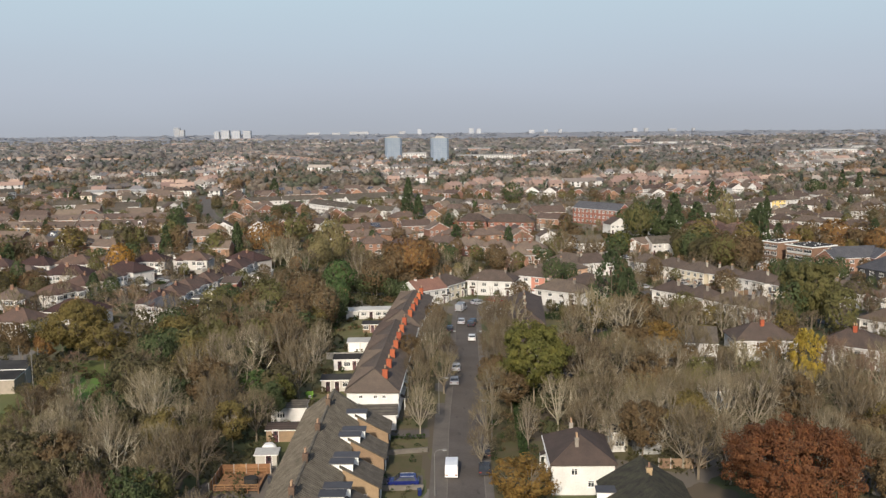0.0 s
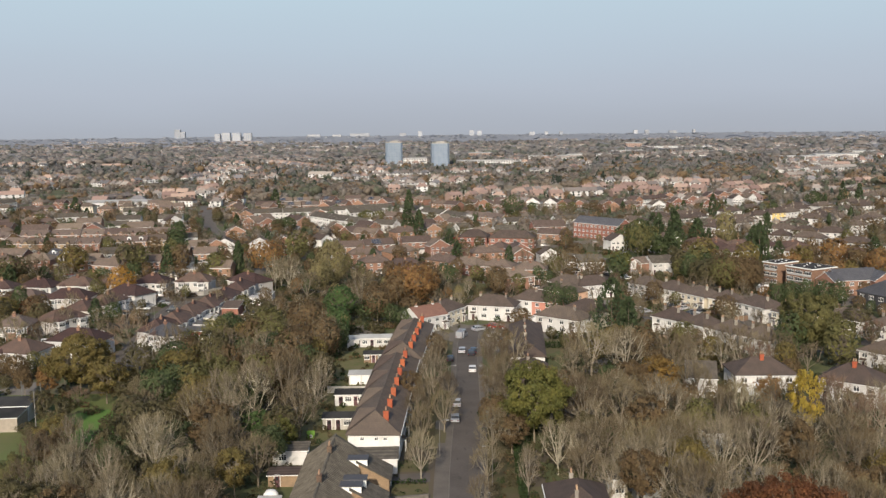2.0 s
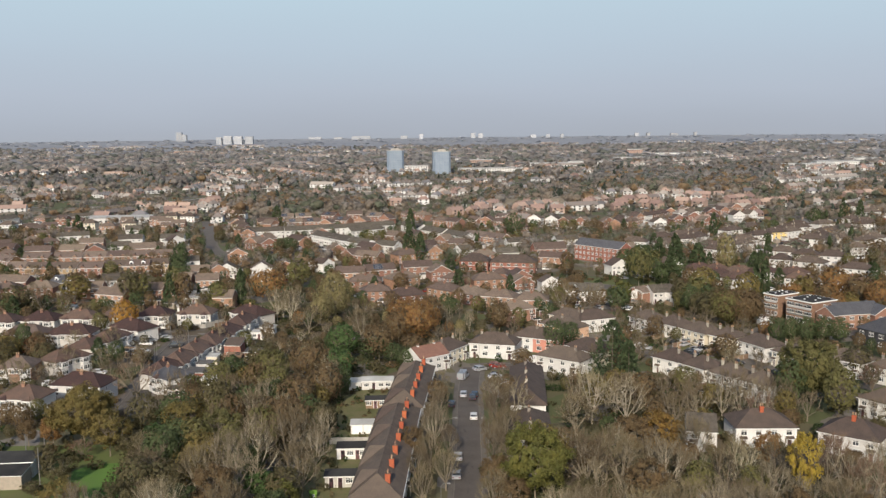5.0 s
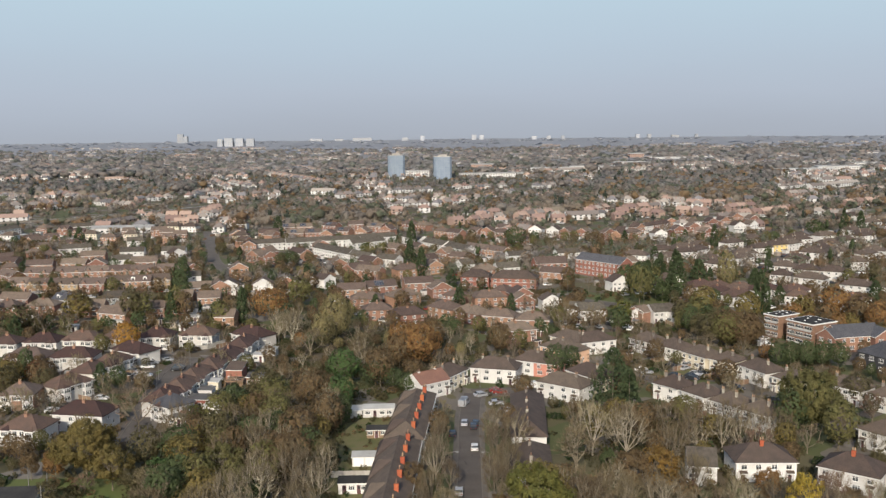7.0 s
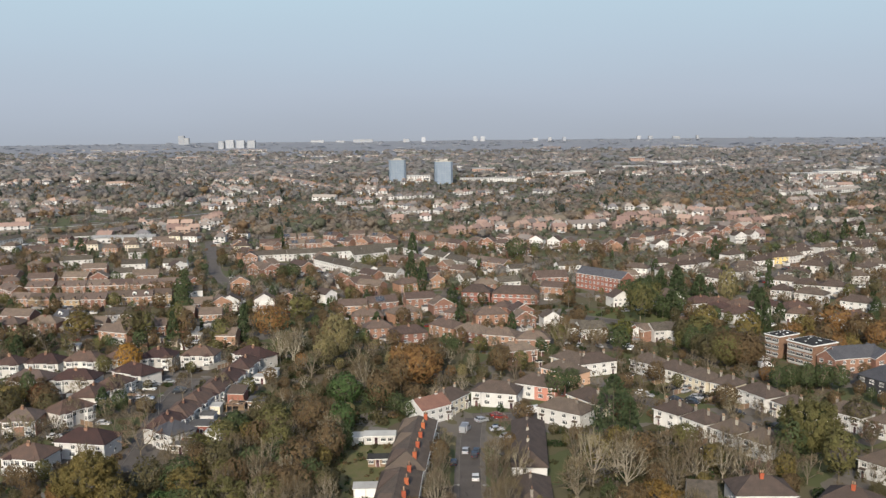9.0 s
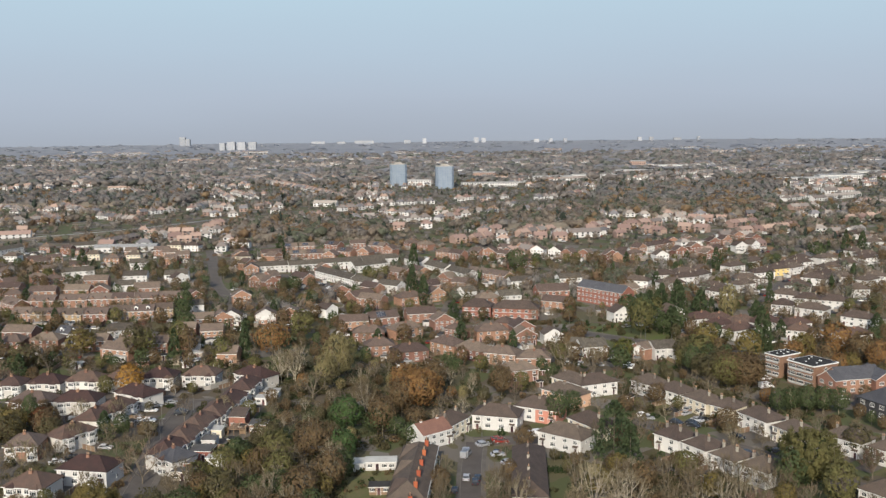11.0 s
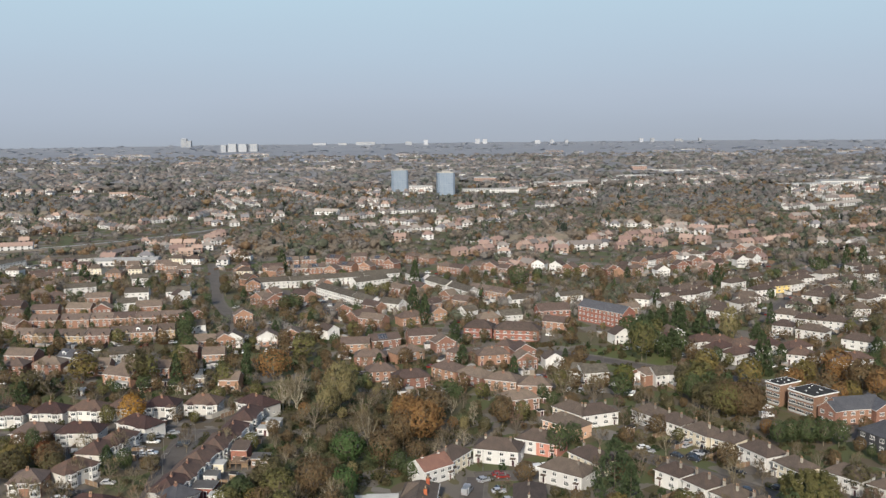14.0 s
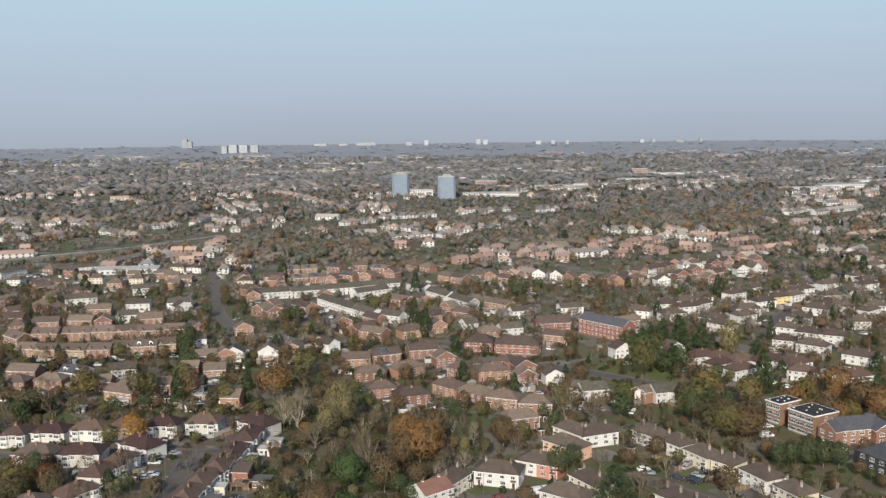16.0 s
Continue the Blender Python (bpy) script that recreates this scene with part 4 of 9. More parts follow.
        (147.7, 416.1, 31, 14.4, 8.4, "white_red_roof"),
        (159.5, 410.9, 28, 19.0, 8.4, "white_red_roof"),
        (176.0, 388.6, 18, 14.9, 8.4, "white_red_roof"),
    ]),
    ("right avenue", [
        (178.4, 484.3, -38, 13.6, 8.4, "white_hip"),
        (185.6, 471.8, -32, 12.8, 8.4, "white_hip"),
        (196.9, 465.2, -29, 13.4, 8.4, "white_hip"),
        (176.8, 445.5, -42, 17.6, 8.4, "white_hip"),
        (190.2, 423.7, -42, 15.8, 8.4, "white_hip"),
        (194.9, 509.9, -29, 13.1, 8.4, "white_hip"),
        (224.6, 497.3, -2, 10.9, 8.4, "white_hip"),
        (166.9, 456.1, -31, 9.8, 8.4, "white_hip"),
        (231.8, 539.1, -3, 14.4, 8.4, "white_hip"),
        (252.5, 541.5, -37, 11.8, 8.4, "white_hip"),
        (213.9, 535.1, -39, 16.2, 8.4, "white_hip"),
    ]),
    ("avenue left side", [
        (242.4, 575.2, 13, 13.7, 8.4, "white_hip"),
        (258.9, 589.6, 14, 13.4, 8.4, "white_hip"),
        (289.6, 629.6, 11, 18.2, 8.4, "white_hip"),
        (222.5, 589.5, 24, 17.2, 8.4, "white_hip"),
        (208.1, 571.4, 24, 16.4, 8.4, "yellow_hip"),
        (193.9, 557.8, 22, 16.4, 8.4, "white_hip"),
        (238.4, 612.9, 26, 17.4, 8.4, "white_hip"),
        (256.7, 616.1, 24, 18.4, 8.4, "white_hip"),
        (159.9, 571.9, 15, 11.9, 8.4, "white_hip"),
        (147.0, 561.7, 11, 14.9, 8.4, "white_hip"),
        (131.6, 552.1, 11, 14.6, 8.4, "white_hip"),
        (175.6, 535.2, -3, 16.3, 8.4, "white_hip"),
        (146.6, 509.8, -32, 14.6, 8.4, "white_hip"),
        (129.7, 523.2, 18, 25.9, 8.4, "white_hip"),
    ]),
    ("old court", [
        (-148.8, 659.4, 24, 15.5, 8.4, "brick_front"),
        (-127.8, 665.4, 16, 22.0, 8.4, "brick_gable"),
        (-132.6, 617.6, 58, 14.2, 7.4, "brick_front"),
        (-120.4, 652.5, 62, 9.5, 8.4, "brick_front"),
        (-107.7, 658.8, 14, 12.0, 8.4, "brick_solar"),
        (-95.4, 662.4, 14, 12.0, 8.4, "brick_solar"),
        (-84.8, 653.9, -22, 9.5, 8.4, "brick_front"),
        (-76.4, 670.7, -28, 13.0, 8.4, "brick_solar"),
        (-61.7, 667.8, -24, 10.0, 8.4, "brick_front"),
        (-44.8, 680.8, -32, 10.0, 8.4, "brick_front"),
        (-120.5, 699.4, 12, 12.0, 8.4, "brick_solar"),
        (-107.6, 702.4, 12, 12.0, 8.4, "brick_solar"),
        (-90.2, 709.2, -30, 13.0, 8.4, "brick_solar"),
        (-69.8, 716.8, 10, 12.0, 8.4, "brick_gable"),
        (-54.9, 701.1, -30, 14.0, 8.4, "brick_solar"),
        (-111.6, 561.7, -37, 24.5, 7.4, "brick_front"),
        (-91.9, 555.9, -45, 35.1, 8.4, "brick_gable"),
    ]),
    ("long white terrace", [
        (-117.1, 602.6, 16, 25.1, 8.4, "white_terrace"),
        (-93.3, 608.4, 21, 24.5, 8.4, "white_terrace"),
        (-69.7, 617.5, 21, 25.9, 8.4, "white_terrace"),
        (-45.7, 630.1, 26, 26.9, 8.4, "white_terrace"),
        (-78.0, 572.8, -54, 22.0, 8.4, "white_terrace"),
        (-65.2, 555.3, -54, 22.0, 8.4, "white_terrace"),
        (-52.3, 537.8, -54, 22.0, 8.4, "white_terrace"),
        (-79.2, 592.9, 27, 15.5, 7.4, "brick_front"),
        (-50.2, 604.8, 38, 26.0, 8.4, "white_terrace"),
        (-32.6, 572.1, -40, 23.5, 8.4, "brick_gable"),
        (-24.0, 623.1, -62, 26.0, 8.4, "white_terrace"),
        (-8.9, 593.9, -58, 26.0, 8.4, "white_terrace"),
        (5.4, 570.3, -59, 25.0, 8.4, "white_terrace"),
        (-2.6, 549.9, -48, 18.6, 7.4, "brick_front"),
    ]),
    ("orchard lane", [
        (17.6, 568.7, -46, 16.0, 8.4, "brick_row"),
        (28.8, 556.9, -46, 16.0, 8.4, "brick_row"),
        (29.6, 662.5, -28, 11.4, 7.4, "brick_front"),
        (42.6, 664.2, -3, 9.0, 7.4, "brick_front"),
        (65.3, 670.3, -25, 13.1, 7.4, "white_front"),
        (77.3, 663.5, -33, 14.6, 7.4, "white_front"),
        (84.5, 652.3, -43, 14.7, 7.4, "brick_front"),
        (96.0, 648.2, -31, 14.6, 7.4, "brick_front"),
        (54.9, 691.3, -57, 19.5, 7.4, "brick_front"),
        (115.6, 643.6, 18, 12.5, 7.4, "brick_front"),
        (129.0, 654.7, 48, 24.4, 7.4, "white_front"),
        (144.4, 678.2, 43, 14.1, 7.4, "brick_front"),
        (149.5, 637.2, 17, 13.2, 7.4, "white_front"),
        (43.8, 534.8, 20, 16.4, 7.4, "white_gable"),
        (73.2, 543.1, 16, 20.1, 7.4, "white_gable"),
    ]),
    ("far right estate", [
        (168.5, 659.5, 17, 13.8, 7.4, "brick_front"),
        (185.4, 644.4, 30, 25.2, 7.4, "brick_front"),
        (184.1, 678.4, 17, 14.3, 7.4, "brick_front"),
        (218.5, 681.5, 17, 14.6, 7.4, "white_front"),
        (231.3, 688.6, 36, 16.6, 7.4, "white_front"),
        (206.7, 709.1, 17, 16.0, 7.4, "brick_front"),
        (175.5, 713.8, -4, 12.1, 7.4, "brick_front"),
        (190.7, 721.4, 17, 16.2, 7.4, "brick_front"),
        (219.4, 719.6, 26, 11.6, 7.4, "brick_front"),
        (245.3, 729.7, 24, 12.7, 7.4, "brick_front"),
        (237.3, 748.4, 20, 15.4, 7.4, "brick_front"),
        (333.2, 748.3, 20, 15.2, 8.4, "white_hip"),
        (324.5, 696.3, 16, 16.3, 8.4, "white_hip"),
        (289.9, 647.8, 25, 9.9, 8.4, "white_hip"),
    ]),
    ("estate infill west", [
        (-188.0, 532.6, 23, 11.3, 8.0, "white_gable"),
        (-162.7, 557.6, 37, 11.1, 8.0, "white_front"),
        (-138.4, 500.2, 35, 7.0, 8.0, "brick_front"),
        (-138.3, 374.2, -22, 14.5, 8.0, "brick_gable"),
        (-127.6, 594.3, 9, 9.4, 8.0, "brick_front"),
        (-115.6, 546.7, -32, 13.8, 8.0, "brick_front"),
        (-103.6, 541.1, 35, 10.9, 8.0, "brick_front"),
        (-21.5, 580.3, -60, 16, 8.0, "brick_gable"),
        (-46.0, 519.2, -46, 13.4, 8.0, "brick_gable"),
        (-34.9, 525.0, -33, 14.5, 8.0, "white_gable"),
        (-41.9, 481.7, -28, 14.5, 8.0, "brick_gable"),
        (7.4, 531.0, -31, 13.7, 8.0, "brick_gable"),
    ]),
    ("estate infill centre", [
        (12.5, 500.9, 31, 7.8, 8.0, "white_gable"),
        (54.8, 469.9, -28, 14.5, 8.0, "brick_gable"),
        (34.0, 394.1, 16, 11.6, 8.0, "brick_front"),
        (100.2, 503.7, 24, 14.5, 8.0, "tan_gable"),
        (85.1, 440.5, 18, 9.8, 8.0, "white_front"),
        (76.5, 369.0, -60, 7.0, 7.0, "brick_front"),
        (88.5, 368.0, -10, 8.5, 8.0, "white_gable"),
        (185.4, 585.1, 34, 14.5, 8.0, "white_hip"),
        (204.5, 605.7, 35, 14.5, 8.0, "white_hip"),
        (220.4, 577.4, 36, 14.5, 8.0, "white_hip"),
        (233.1, 597.8, 23, 14.3, 8.0, "white_hip"),
        (229.9, 551.0, 37, 14.5, 8.0, "white_hip"),
        (246.4, 528.9, 38, 14.5, 8.0, "white_hip"),
        (283.1, 614.3, 29, 14.5, 8.0, "white_hip"),
        (142.8, 543.0, 22, 14.5, 8.0, "white_hip"),
    ]),
    ("estate infill east", [
        (155.1, 552.9, 40, 14.5, 8.0, "white_hip"),
        (145.8, 494.6, -51, 14.5, 8.0, "white_hip"),
        (169.7, 517.3, 27, 12.8, 8.0, "white_hip"),
        (106.6, 430.3, 28, 12.9, 8.0, "white_red_roof"),
        (125.4, 412.0, 36, 12.9, 8.0, "white_red_roof"),
        (131.7, 402.1, 31, 13.8, 8.0, "white_red_roof"),
        (153.8, 398.0, -27, 11.2, 8.0, "white_red_roof"),
        (2.3, 407.8, -34, 9.2, 8.0, "brick_hip"),
        (109.6, 532.8, -28, 14.5, 8.0, "white_hip"),
        (24.7, 420.5, -24, 7, 8.0, "brick_hip"),
    ]),
]
for street, rows in STREETS:
    for x, y, yaw, w, d, kind in rows:
        house(x, y, max(-66, min(88, yaw)), w, d, kind, "houses of the " + street)

TAKEN += [(-92.0, 572.0, 13.0), (-80.0, 553.0, 10.0), (-70.0, 543.0, 7.0)]  # the parking court

# ---- the near terraces ----


def cross_roof_mesh(half, d, e, r):
    s = Shape()
    t = 0.17
    a, b = (-half, d + 0.4, e - 0.05 + t), (half, d + 0.4, e - 0.05 + t)
    p, q = (0, d / 2, r + t), (0, d - 1.3, r - 0.15 + t)
    s.face([b, a, q])
    s.face([q, a, p])
    s.face([b, q, p])
    s.face([a, b, (half, d + 0.4, e - 0.4), (-half, d + 0.4, e - 0.4)])
    return s.mesh("cross_roof", "tile_brown")


def brown_terrace(x0, y0, x1, y1, n, label):
    """A white rendered terrace under a brown hipped roof with orange brick stacks on the ridge, its end wall towards the south."""
    d = 9.3
    length = math.hypot(x1 - x0, y1 - y0)
    yaw = math.degrees(math.atan2(y1 - y0, x1 - x0))
    root = tagged(new("terrace_house_row"), label, "terraced houses", "terraces of the long street")
    root.matrix_basis = pose((x0 + x1) / 2, (y0 + y1) / 2, 0, 0, 0, yaw)
    e, r = 5.0, 7.7
    part("wall", wall_shape(length, d, e, r, "hip").mesh("wall", "render_white"), root)
    part("roof", roof_shape(length, d, e, r, "hip").mesh("roof", "tile_brown"), root)
    part("gutter", gutter(length), root, pose(0, 0, e - 0.16))
    step = length / n
    for i in range(n):
        x = -length / 2 + step * (i + 0.5)
        part("window", window_mesh(1.6, 1.2), root, pose(x - 1.2, 0, 3.2))
        part("window", window_mesh(1.0, 1.2), root, pose(x + 1.5, 0, 3.2))
        part("window", window_mesh(1.8, 1.3), root, pose(x - 1.2, 0, 0.9))
        part("door", door_mesh(), root, pose(x + 1.6, 0, 0))
        part("porch", porch_mesh(), root, pose(x + 1.6, 0, 2.3))
        st = part("chimney", chimney_mesh(r - 2.6, r + 0.6, "brick_orange", 1.25, 0.95), root, pose(x - step * 0.02, 2.6, 0))
        for dx in (-0.27, 0.27):
            part("chimney_pot", pot_mesh(), st, pose(dx, 0, r + 0.65))
    hips = max(2, round(length / 13))
    for i in range(hips):  # hipped cross roofs over the back rooms
        part("cross_roof", cached(("cross", length / hips), lambda: cross_roof_mesh(length / hips * 0.42, d, e, r)), root, pose(-length / 2 + length / hips * (i + 0.5), 0, 0))
    for y, z in ((2.6, 3.7), (5.2, 3.7), (6.8, 3.7)):
        part("window", window_mesh(0.7, 0.7), root, pose(-length / 2, d - y, z, 0, 0, -90))
    TAKEN.append(((x0 + x1) / 2 - 4, (y0 + y1) / 2 - 15, 14))
    TAKEN.append(((x0 + x1) / 2 - 4, (y0 + y1) / 2 + 15, 14))
    return root


brown_terrace(-8.4, 161.5, -6.4, 215.0, 7, "white rendered terrace with a brown hipped roof and orange brick chimneys")
brown_terrace(-5.8, 216.5, -3.2, 254.0, 5, "white rendered terrace with a brown hipped roof ending at the crescent")


def slate_terrace():
    """Dark ribbed roof over brick houses, each with a lean-to front wing and boxy white dormers."""
    root = tagged(new("terrace_house_row"), "tan brick terrace with a dark ribbed tile roof and white dormers", "terraced houses", "terraces of the long street")
    y0, y1 = 80.0, 153.0
    xl, xr, xm, e, r = -23.8, -14.2, -18.8, 4.5, 7.9
    s = Shape()
    s.box(xl + 0.4, xr, y0, y1, -0.3, e)
    for y in (y0, y1):
        s.face([(xl + 0.4, y, e), (xr, y, e), (xr, y, 4.6), (xm, y, r - 0.1)])
    part("wall", s.mesh("wall", "brick_tan"), root)
    s = Shape()
    t = 0.18
    zr = r - (xr - xm) * 0.72
    s.face([(xl, y0 - 0.3, e - 0.1), (xm, y0 - 0.3, r), (xm, y1 + 0.3, r), (xl, y1 + 0.3, e - 0.1)][::-1])
    s.face([(xm, y0 - 0.3, r), (xr + 0.3, y0 - 0.3, zr), (xr + 0.3, y1 + 0.3, zr), (xm, y1 + 0.3, r)][::-1])
    for y in (y0 - 0.3, y1 + 0.3):
        s.face([(xl, y, e - 0.1), (xm, y, r), (xr + 0.3, y, zr), (xr + 0.3, y, zr - t), (xm, y, r - t), (xl, y, e - 0.1 - t)])
    n = int((y1 - y0) / 0.62)
    for i in range(n):  # raised ribs of the interlocking tiles
        y = y0 + i * 0.62
        for xa, za, xb, zb in ((xl, e - 0.1, xm, r), (xm, r, xr + 0.3, zr)):
            s.face([(xa, y, za), (xb, y, zb), (xb, y + 0.09, zb + 0.12), (xa, y + 0.09, za + 0.12)])
            s.face([(xa, y + 0.09, za + 0.12), (xb, y + 0.09, zb + 0.12), (xb, y + 0.2, zb), (xa, y + 0.2, za)])
    s.box(xm - 0.16, xm + 0.16, y0 - 0.3, y1 + 0.3, r - 0.1, r + 0.09)
    part("roof", s.mesh("roof", "tile_grey"), root)
    wing = cached("wing", wing_mesh)
    wroof = cached("wing_roof", wing_roof_mesh)
    box = cached("box_dormer", box_dormer_mesh)
    pitch = 11.4
    for i in range(6):
        y = 145.2 - i * pitch
        part("front_wing", wing, root, pose(xr, y, 0))
        part("wing_roof", wroof, root, pose(xr, y, 0))
        part("garage_door", cached("garage", garage_mesh), root, pose(xr + 5.0, y + 3.0, 0.05, 0, 0, 90))
        part("window", window_mesh(1.1, 1.0), root, pose(xr + 2.8, y, 0.8))
        part("dormer", box, root, pose(xr - 0.9, y + 0.5, 0.25))
        if i:
            part("dormer", box, root, pose(xr - 0.4, y + 3.5, 0.1))
        part("window", window_mesh(1.6, 1.2), root, pose(xr, y - 2.4, 2.7, 0, 0, 90))
        part("door", door_mesh(), root, pose(xr, y - 1.2, 0, 0, 0, 90))
    for y in (144.5, 132, 119.5, 108, 95):
        st = part("chimney", chimney_mesh(r - 0.8, r + 0.95, "chimney_grey", 0.7, 0.9), root, pose(xm, y, 0))
        for dy in (-0.25, 0.25):
            part("chimney_pot", pot_mesh(), st, pose(0, dy, r + 1.15))
    for y in range(85, 152, 9):
        TAKEN.append((-17, y, 10))


def wing_mesh():
    s = Shape()
    s.box(0, 4.95, 0, 6.0, -0.3, 2.75)
    for y in (0, 6.0):
        s.face([(0, y, 2.75), (4.95, y, 2.75), (0, y, 5.45)])
    return s.mesh("front_wing", "brick_tan")


def wing_roof_mesh():
    """A lean-to tile roof with shallow ribs, in one piece."""
    s = Shape()
    a, b = (-0.4, 5.72), (5.35, 2.58)
    t = 0.16
    ys = [-0.25 + 0.31 * i for i in range(22)]
    lift = [0.07 if i % 2 else 0.0 for i in range(22)]
    for i in range(21):
        s.face([(a[0], ys[i], a[1] + t + lift[i]), (b[0], ys[i], b[1] + t + lift[i]), (b[0], ys[i + 1], b[1] + t + lift[i + 1]), (a[0], ys[i + 1], a[1] + t + lift[i + 1])][::-1])
        s.face([(b[0], ys[i], b[1]), (b[0], ys[i + 1], b[1]), (b[0], ys[i + 1], b[1] + t + lift[i + 1]), (b[0], ys[i], b[1] + t + lift[i])], 1)
    for y, k in ((ys[0], lift[0]), (ys[-1], lift[-1])):
        s.face([(a[0], y, a[1]), (b[0], y, b[1]), (b[0], y, b[1] + t + k), (a[0], y, a[1] + t + k)])
    s.face([(a[0], ys[0], a[1]), (b[0], ys[0], b[1]), (b[0], ys[-1], b[1]), (a[0], ys[-1], a[1])])
    return s.mesh("wing_roof", "tile_grey", "metal_dark")


def box_dormer_mesh():
    s = Shape()
    s.box(-1.4, 2.3, 0, 2.0, 3.2, 5.75)
    s.box(-1.5, 2.42, -0.12, 2.12, 5.75, 5.9, 1, True)
    s.box(2.3, 2.34, 0.25, 1.75, 4.4, 5.5, 2)
    return s.mesh("dormer", "white_paint", "tile_slate", "glass")


def garage_mesh():
    s = Shape()
    s.box(-1.2, 1.2, -0.05, 0, 0, 2.1)
    for i in range(1, 5):
        s.box(-1.15, 1.15, -0.065, -0.05, i * 0.42 - 0.02, i * 0.42 + 0.02)
    return s.mesh("garage_door", "white_paint")



slate_terrace()


def simple_building(name, label, category, x, y, yaw, w, d, h, wall, roof, slope=0.25, openings=(), group=""):
    """A low outbuilding: walls, a sloping felt or tile roof with eaves, and framed openings on its front."""
    root = tagged(new(name), label, category, group)
    root.matrix_basis = pose(x, y, 0, 0, 0, yaw)
    s = Shape()
    s.box(-w / 2, w / 2, 0, d, -0.3, h)
    part("wall", s.mesh("wall", wall), root)
    s = Shape()
    o = 0.25
    p = [(-w / 2 - o, -o, h), (w / 2 + o, -o, h), (w / 2 + o, d + o, h + slope), (-w / 2 - o, d + o, h + slope)]
    s.face([(a, b, c + 0.15) for a, b, c in p])
    for a, b in zip(p, p[1:] + p[:1]):
        s.face([a, b, (b[0], b[1], b[2] + 0.15), (a[0], a[1], a[2] + 0.15)], 1)
    part("roof", s.mesh("roof", roof, "white_paint"), root)
    for kind, ox in openings:
        if kind == "window":
            part("window", window_mesh(1.4, 1.1), root, pose(ox, 0, 0.95))
        elif kind == "garage":
            part("garage_door", cached("garage", garage_mesh), root, pose(ox, 0, 0.02))
        else:
            part("door", door_mesh(), root, pose(ox, 0, 0))
    TAKEN.append((x, y + d / 2, max(w, d) / 2 + 0.5))
    return root


OUT = [  # x, y, width, depth, height, wall, roof, openings
    (-21.4, 178.8, 6.2, 3.2, 2.3, "concrete", "felt", (("door", -1.8), ("door", 0), ("window", 1.8))),
    (-27.9, 159.4, 6.2, 4.0, 2.6, "render_white", "tile_grey", (("window", -1.3),)),
    (-27.2, 149.4, 5.5, 3.0, 2.0, "timber", "tile_brown", (("door", -1.2),)),
    (-20.6, 194.8, 6.6, 3.5, 2.4, "render_white", "felt", (("door", -2), ("window", -0.4), ("door", 1.2), ("window", 2.3))),
    (-19.6, 211.4, 5.8, 3.4, 2.2, "render_white", "felt_pale", (("garage", -1.4), ("garage", 1.4))),
    (-17.9, 231.4, 5.6, 3.0, 2.1, "timber", "felt", (("window", -2.0), ("door", -0.3), ("window", 1.5))),
    (-18.9, 248.5, 8.6, 3.6, 2.4, "render_white", "felt_pale", (("window", -3), ("door", -1), ("window", 1), ("window", 3))),
    (-25.0, 247.8, 3.2, 3.6, 2.3, "render_white", "felt_pale", ()),
    (-12.6, 154.8, 8.4, 5.2, 2.6, "render_white", "tile_grey", (("window", 2.2),)),
]
for x, y, w, d, h, wall, roof, op in OUT:
    simple_building("outbuilding", "pale rendered garden outbuilding with doors and a low roof" if wall != "timber" else "weathered timber garden shed behind a terrace", "outbuilding", x, y, 2, w, d, h, wall, roof, 0.3, op, "outbuildings behind the terraces")
simple_building("shed", "grey garden shed beside the slate terrace", "shed", -27.7, 137.3, 2, 3.3, 2.4, 2.1, "concrete", "felt_pale", 0.2, (("door", 0.4),))
simple_building("sports_hut", "pale panelled hut with a dark felt roof by the field", "hut", -92.4, 178.8, 4, 13.0, 5.5, 2.9, "timber_pale", "felt", 0.4, ())
simple_building("sports_hut", "low hut with dark roof and white fascia by the field", "hut", -93.0, 185.4, 4, 13.0, 5.5, 3.3, "render_white", "felt", 0.5, ())


def near_villa():
    """White hipped house beside a dark-roofed brick one."""
    h = new("house")
    house_parts(h, "white_hip", 12.0, 8.8, False)
    h.matrix_basis = pose(15.4, 131.8, 0, 0, 0, -91)
    tagged(h, "white rendered house with a brown hipped roof and two stacks", "house", "houses beside the long street")
    TAKEN.append((20, 132, 8))
    root = tagged(new("house"), "tan brick house with a black tile roof and a white dormer", "house", "houses beside the long street")
    root.matrix_basis = pose(25.7, 104.3, 0, 0, 0, -3)
    part("wall", wall_shape(11.0, 16.5, 4.0, 7.4, "front").mesh("wall", "brick_tan"), root)
    part("roof", roof_shape(11.0, 16.5, 4.0, 7.4, "front").mesh("roof", "tile_black", "white_paint"), root)
    st = part("chimney", chimney_mesh(6.2, 8.3, "brick_tan", 0.7, 0.6), root, pose(0.2, 10.5, 0))
    part("chimney_pot", pot_mesh(), st, pose(0, 0, 8.35))
    part("dormer", cached("box_dormer", box_dormer_mesh), root, pose(-4.2, 12.0, -0.8, 0, 0, 180))
    TAKEN.append((25, 111, 8))
    TAKEN.append((25, 120, 8))


near_villa()

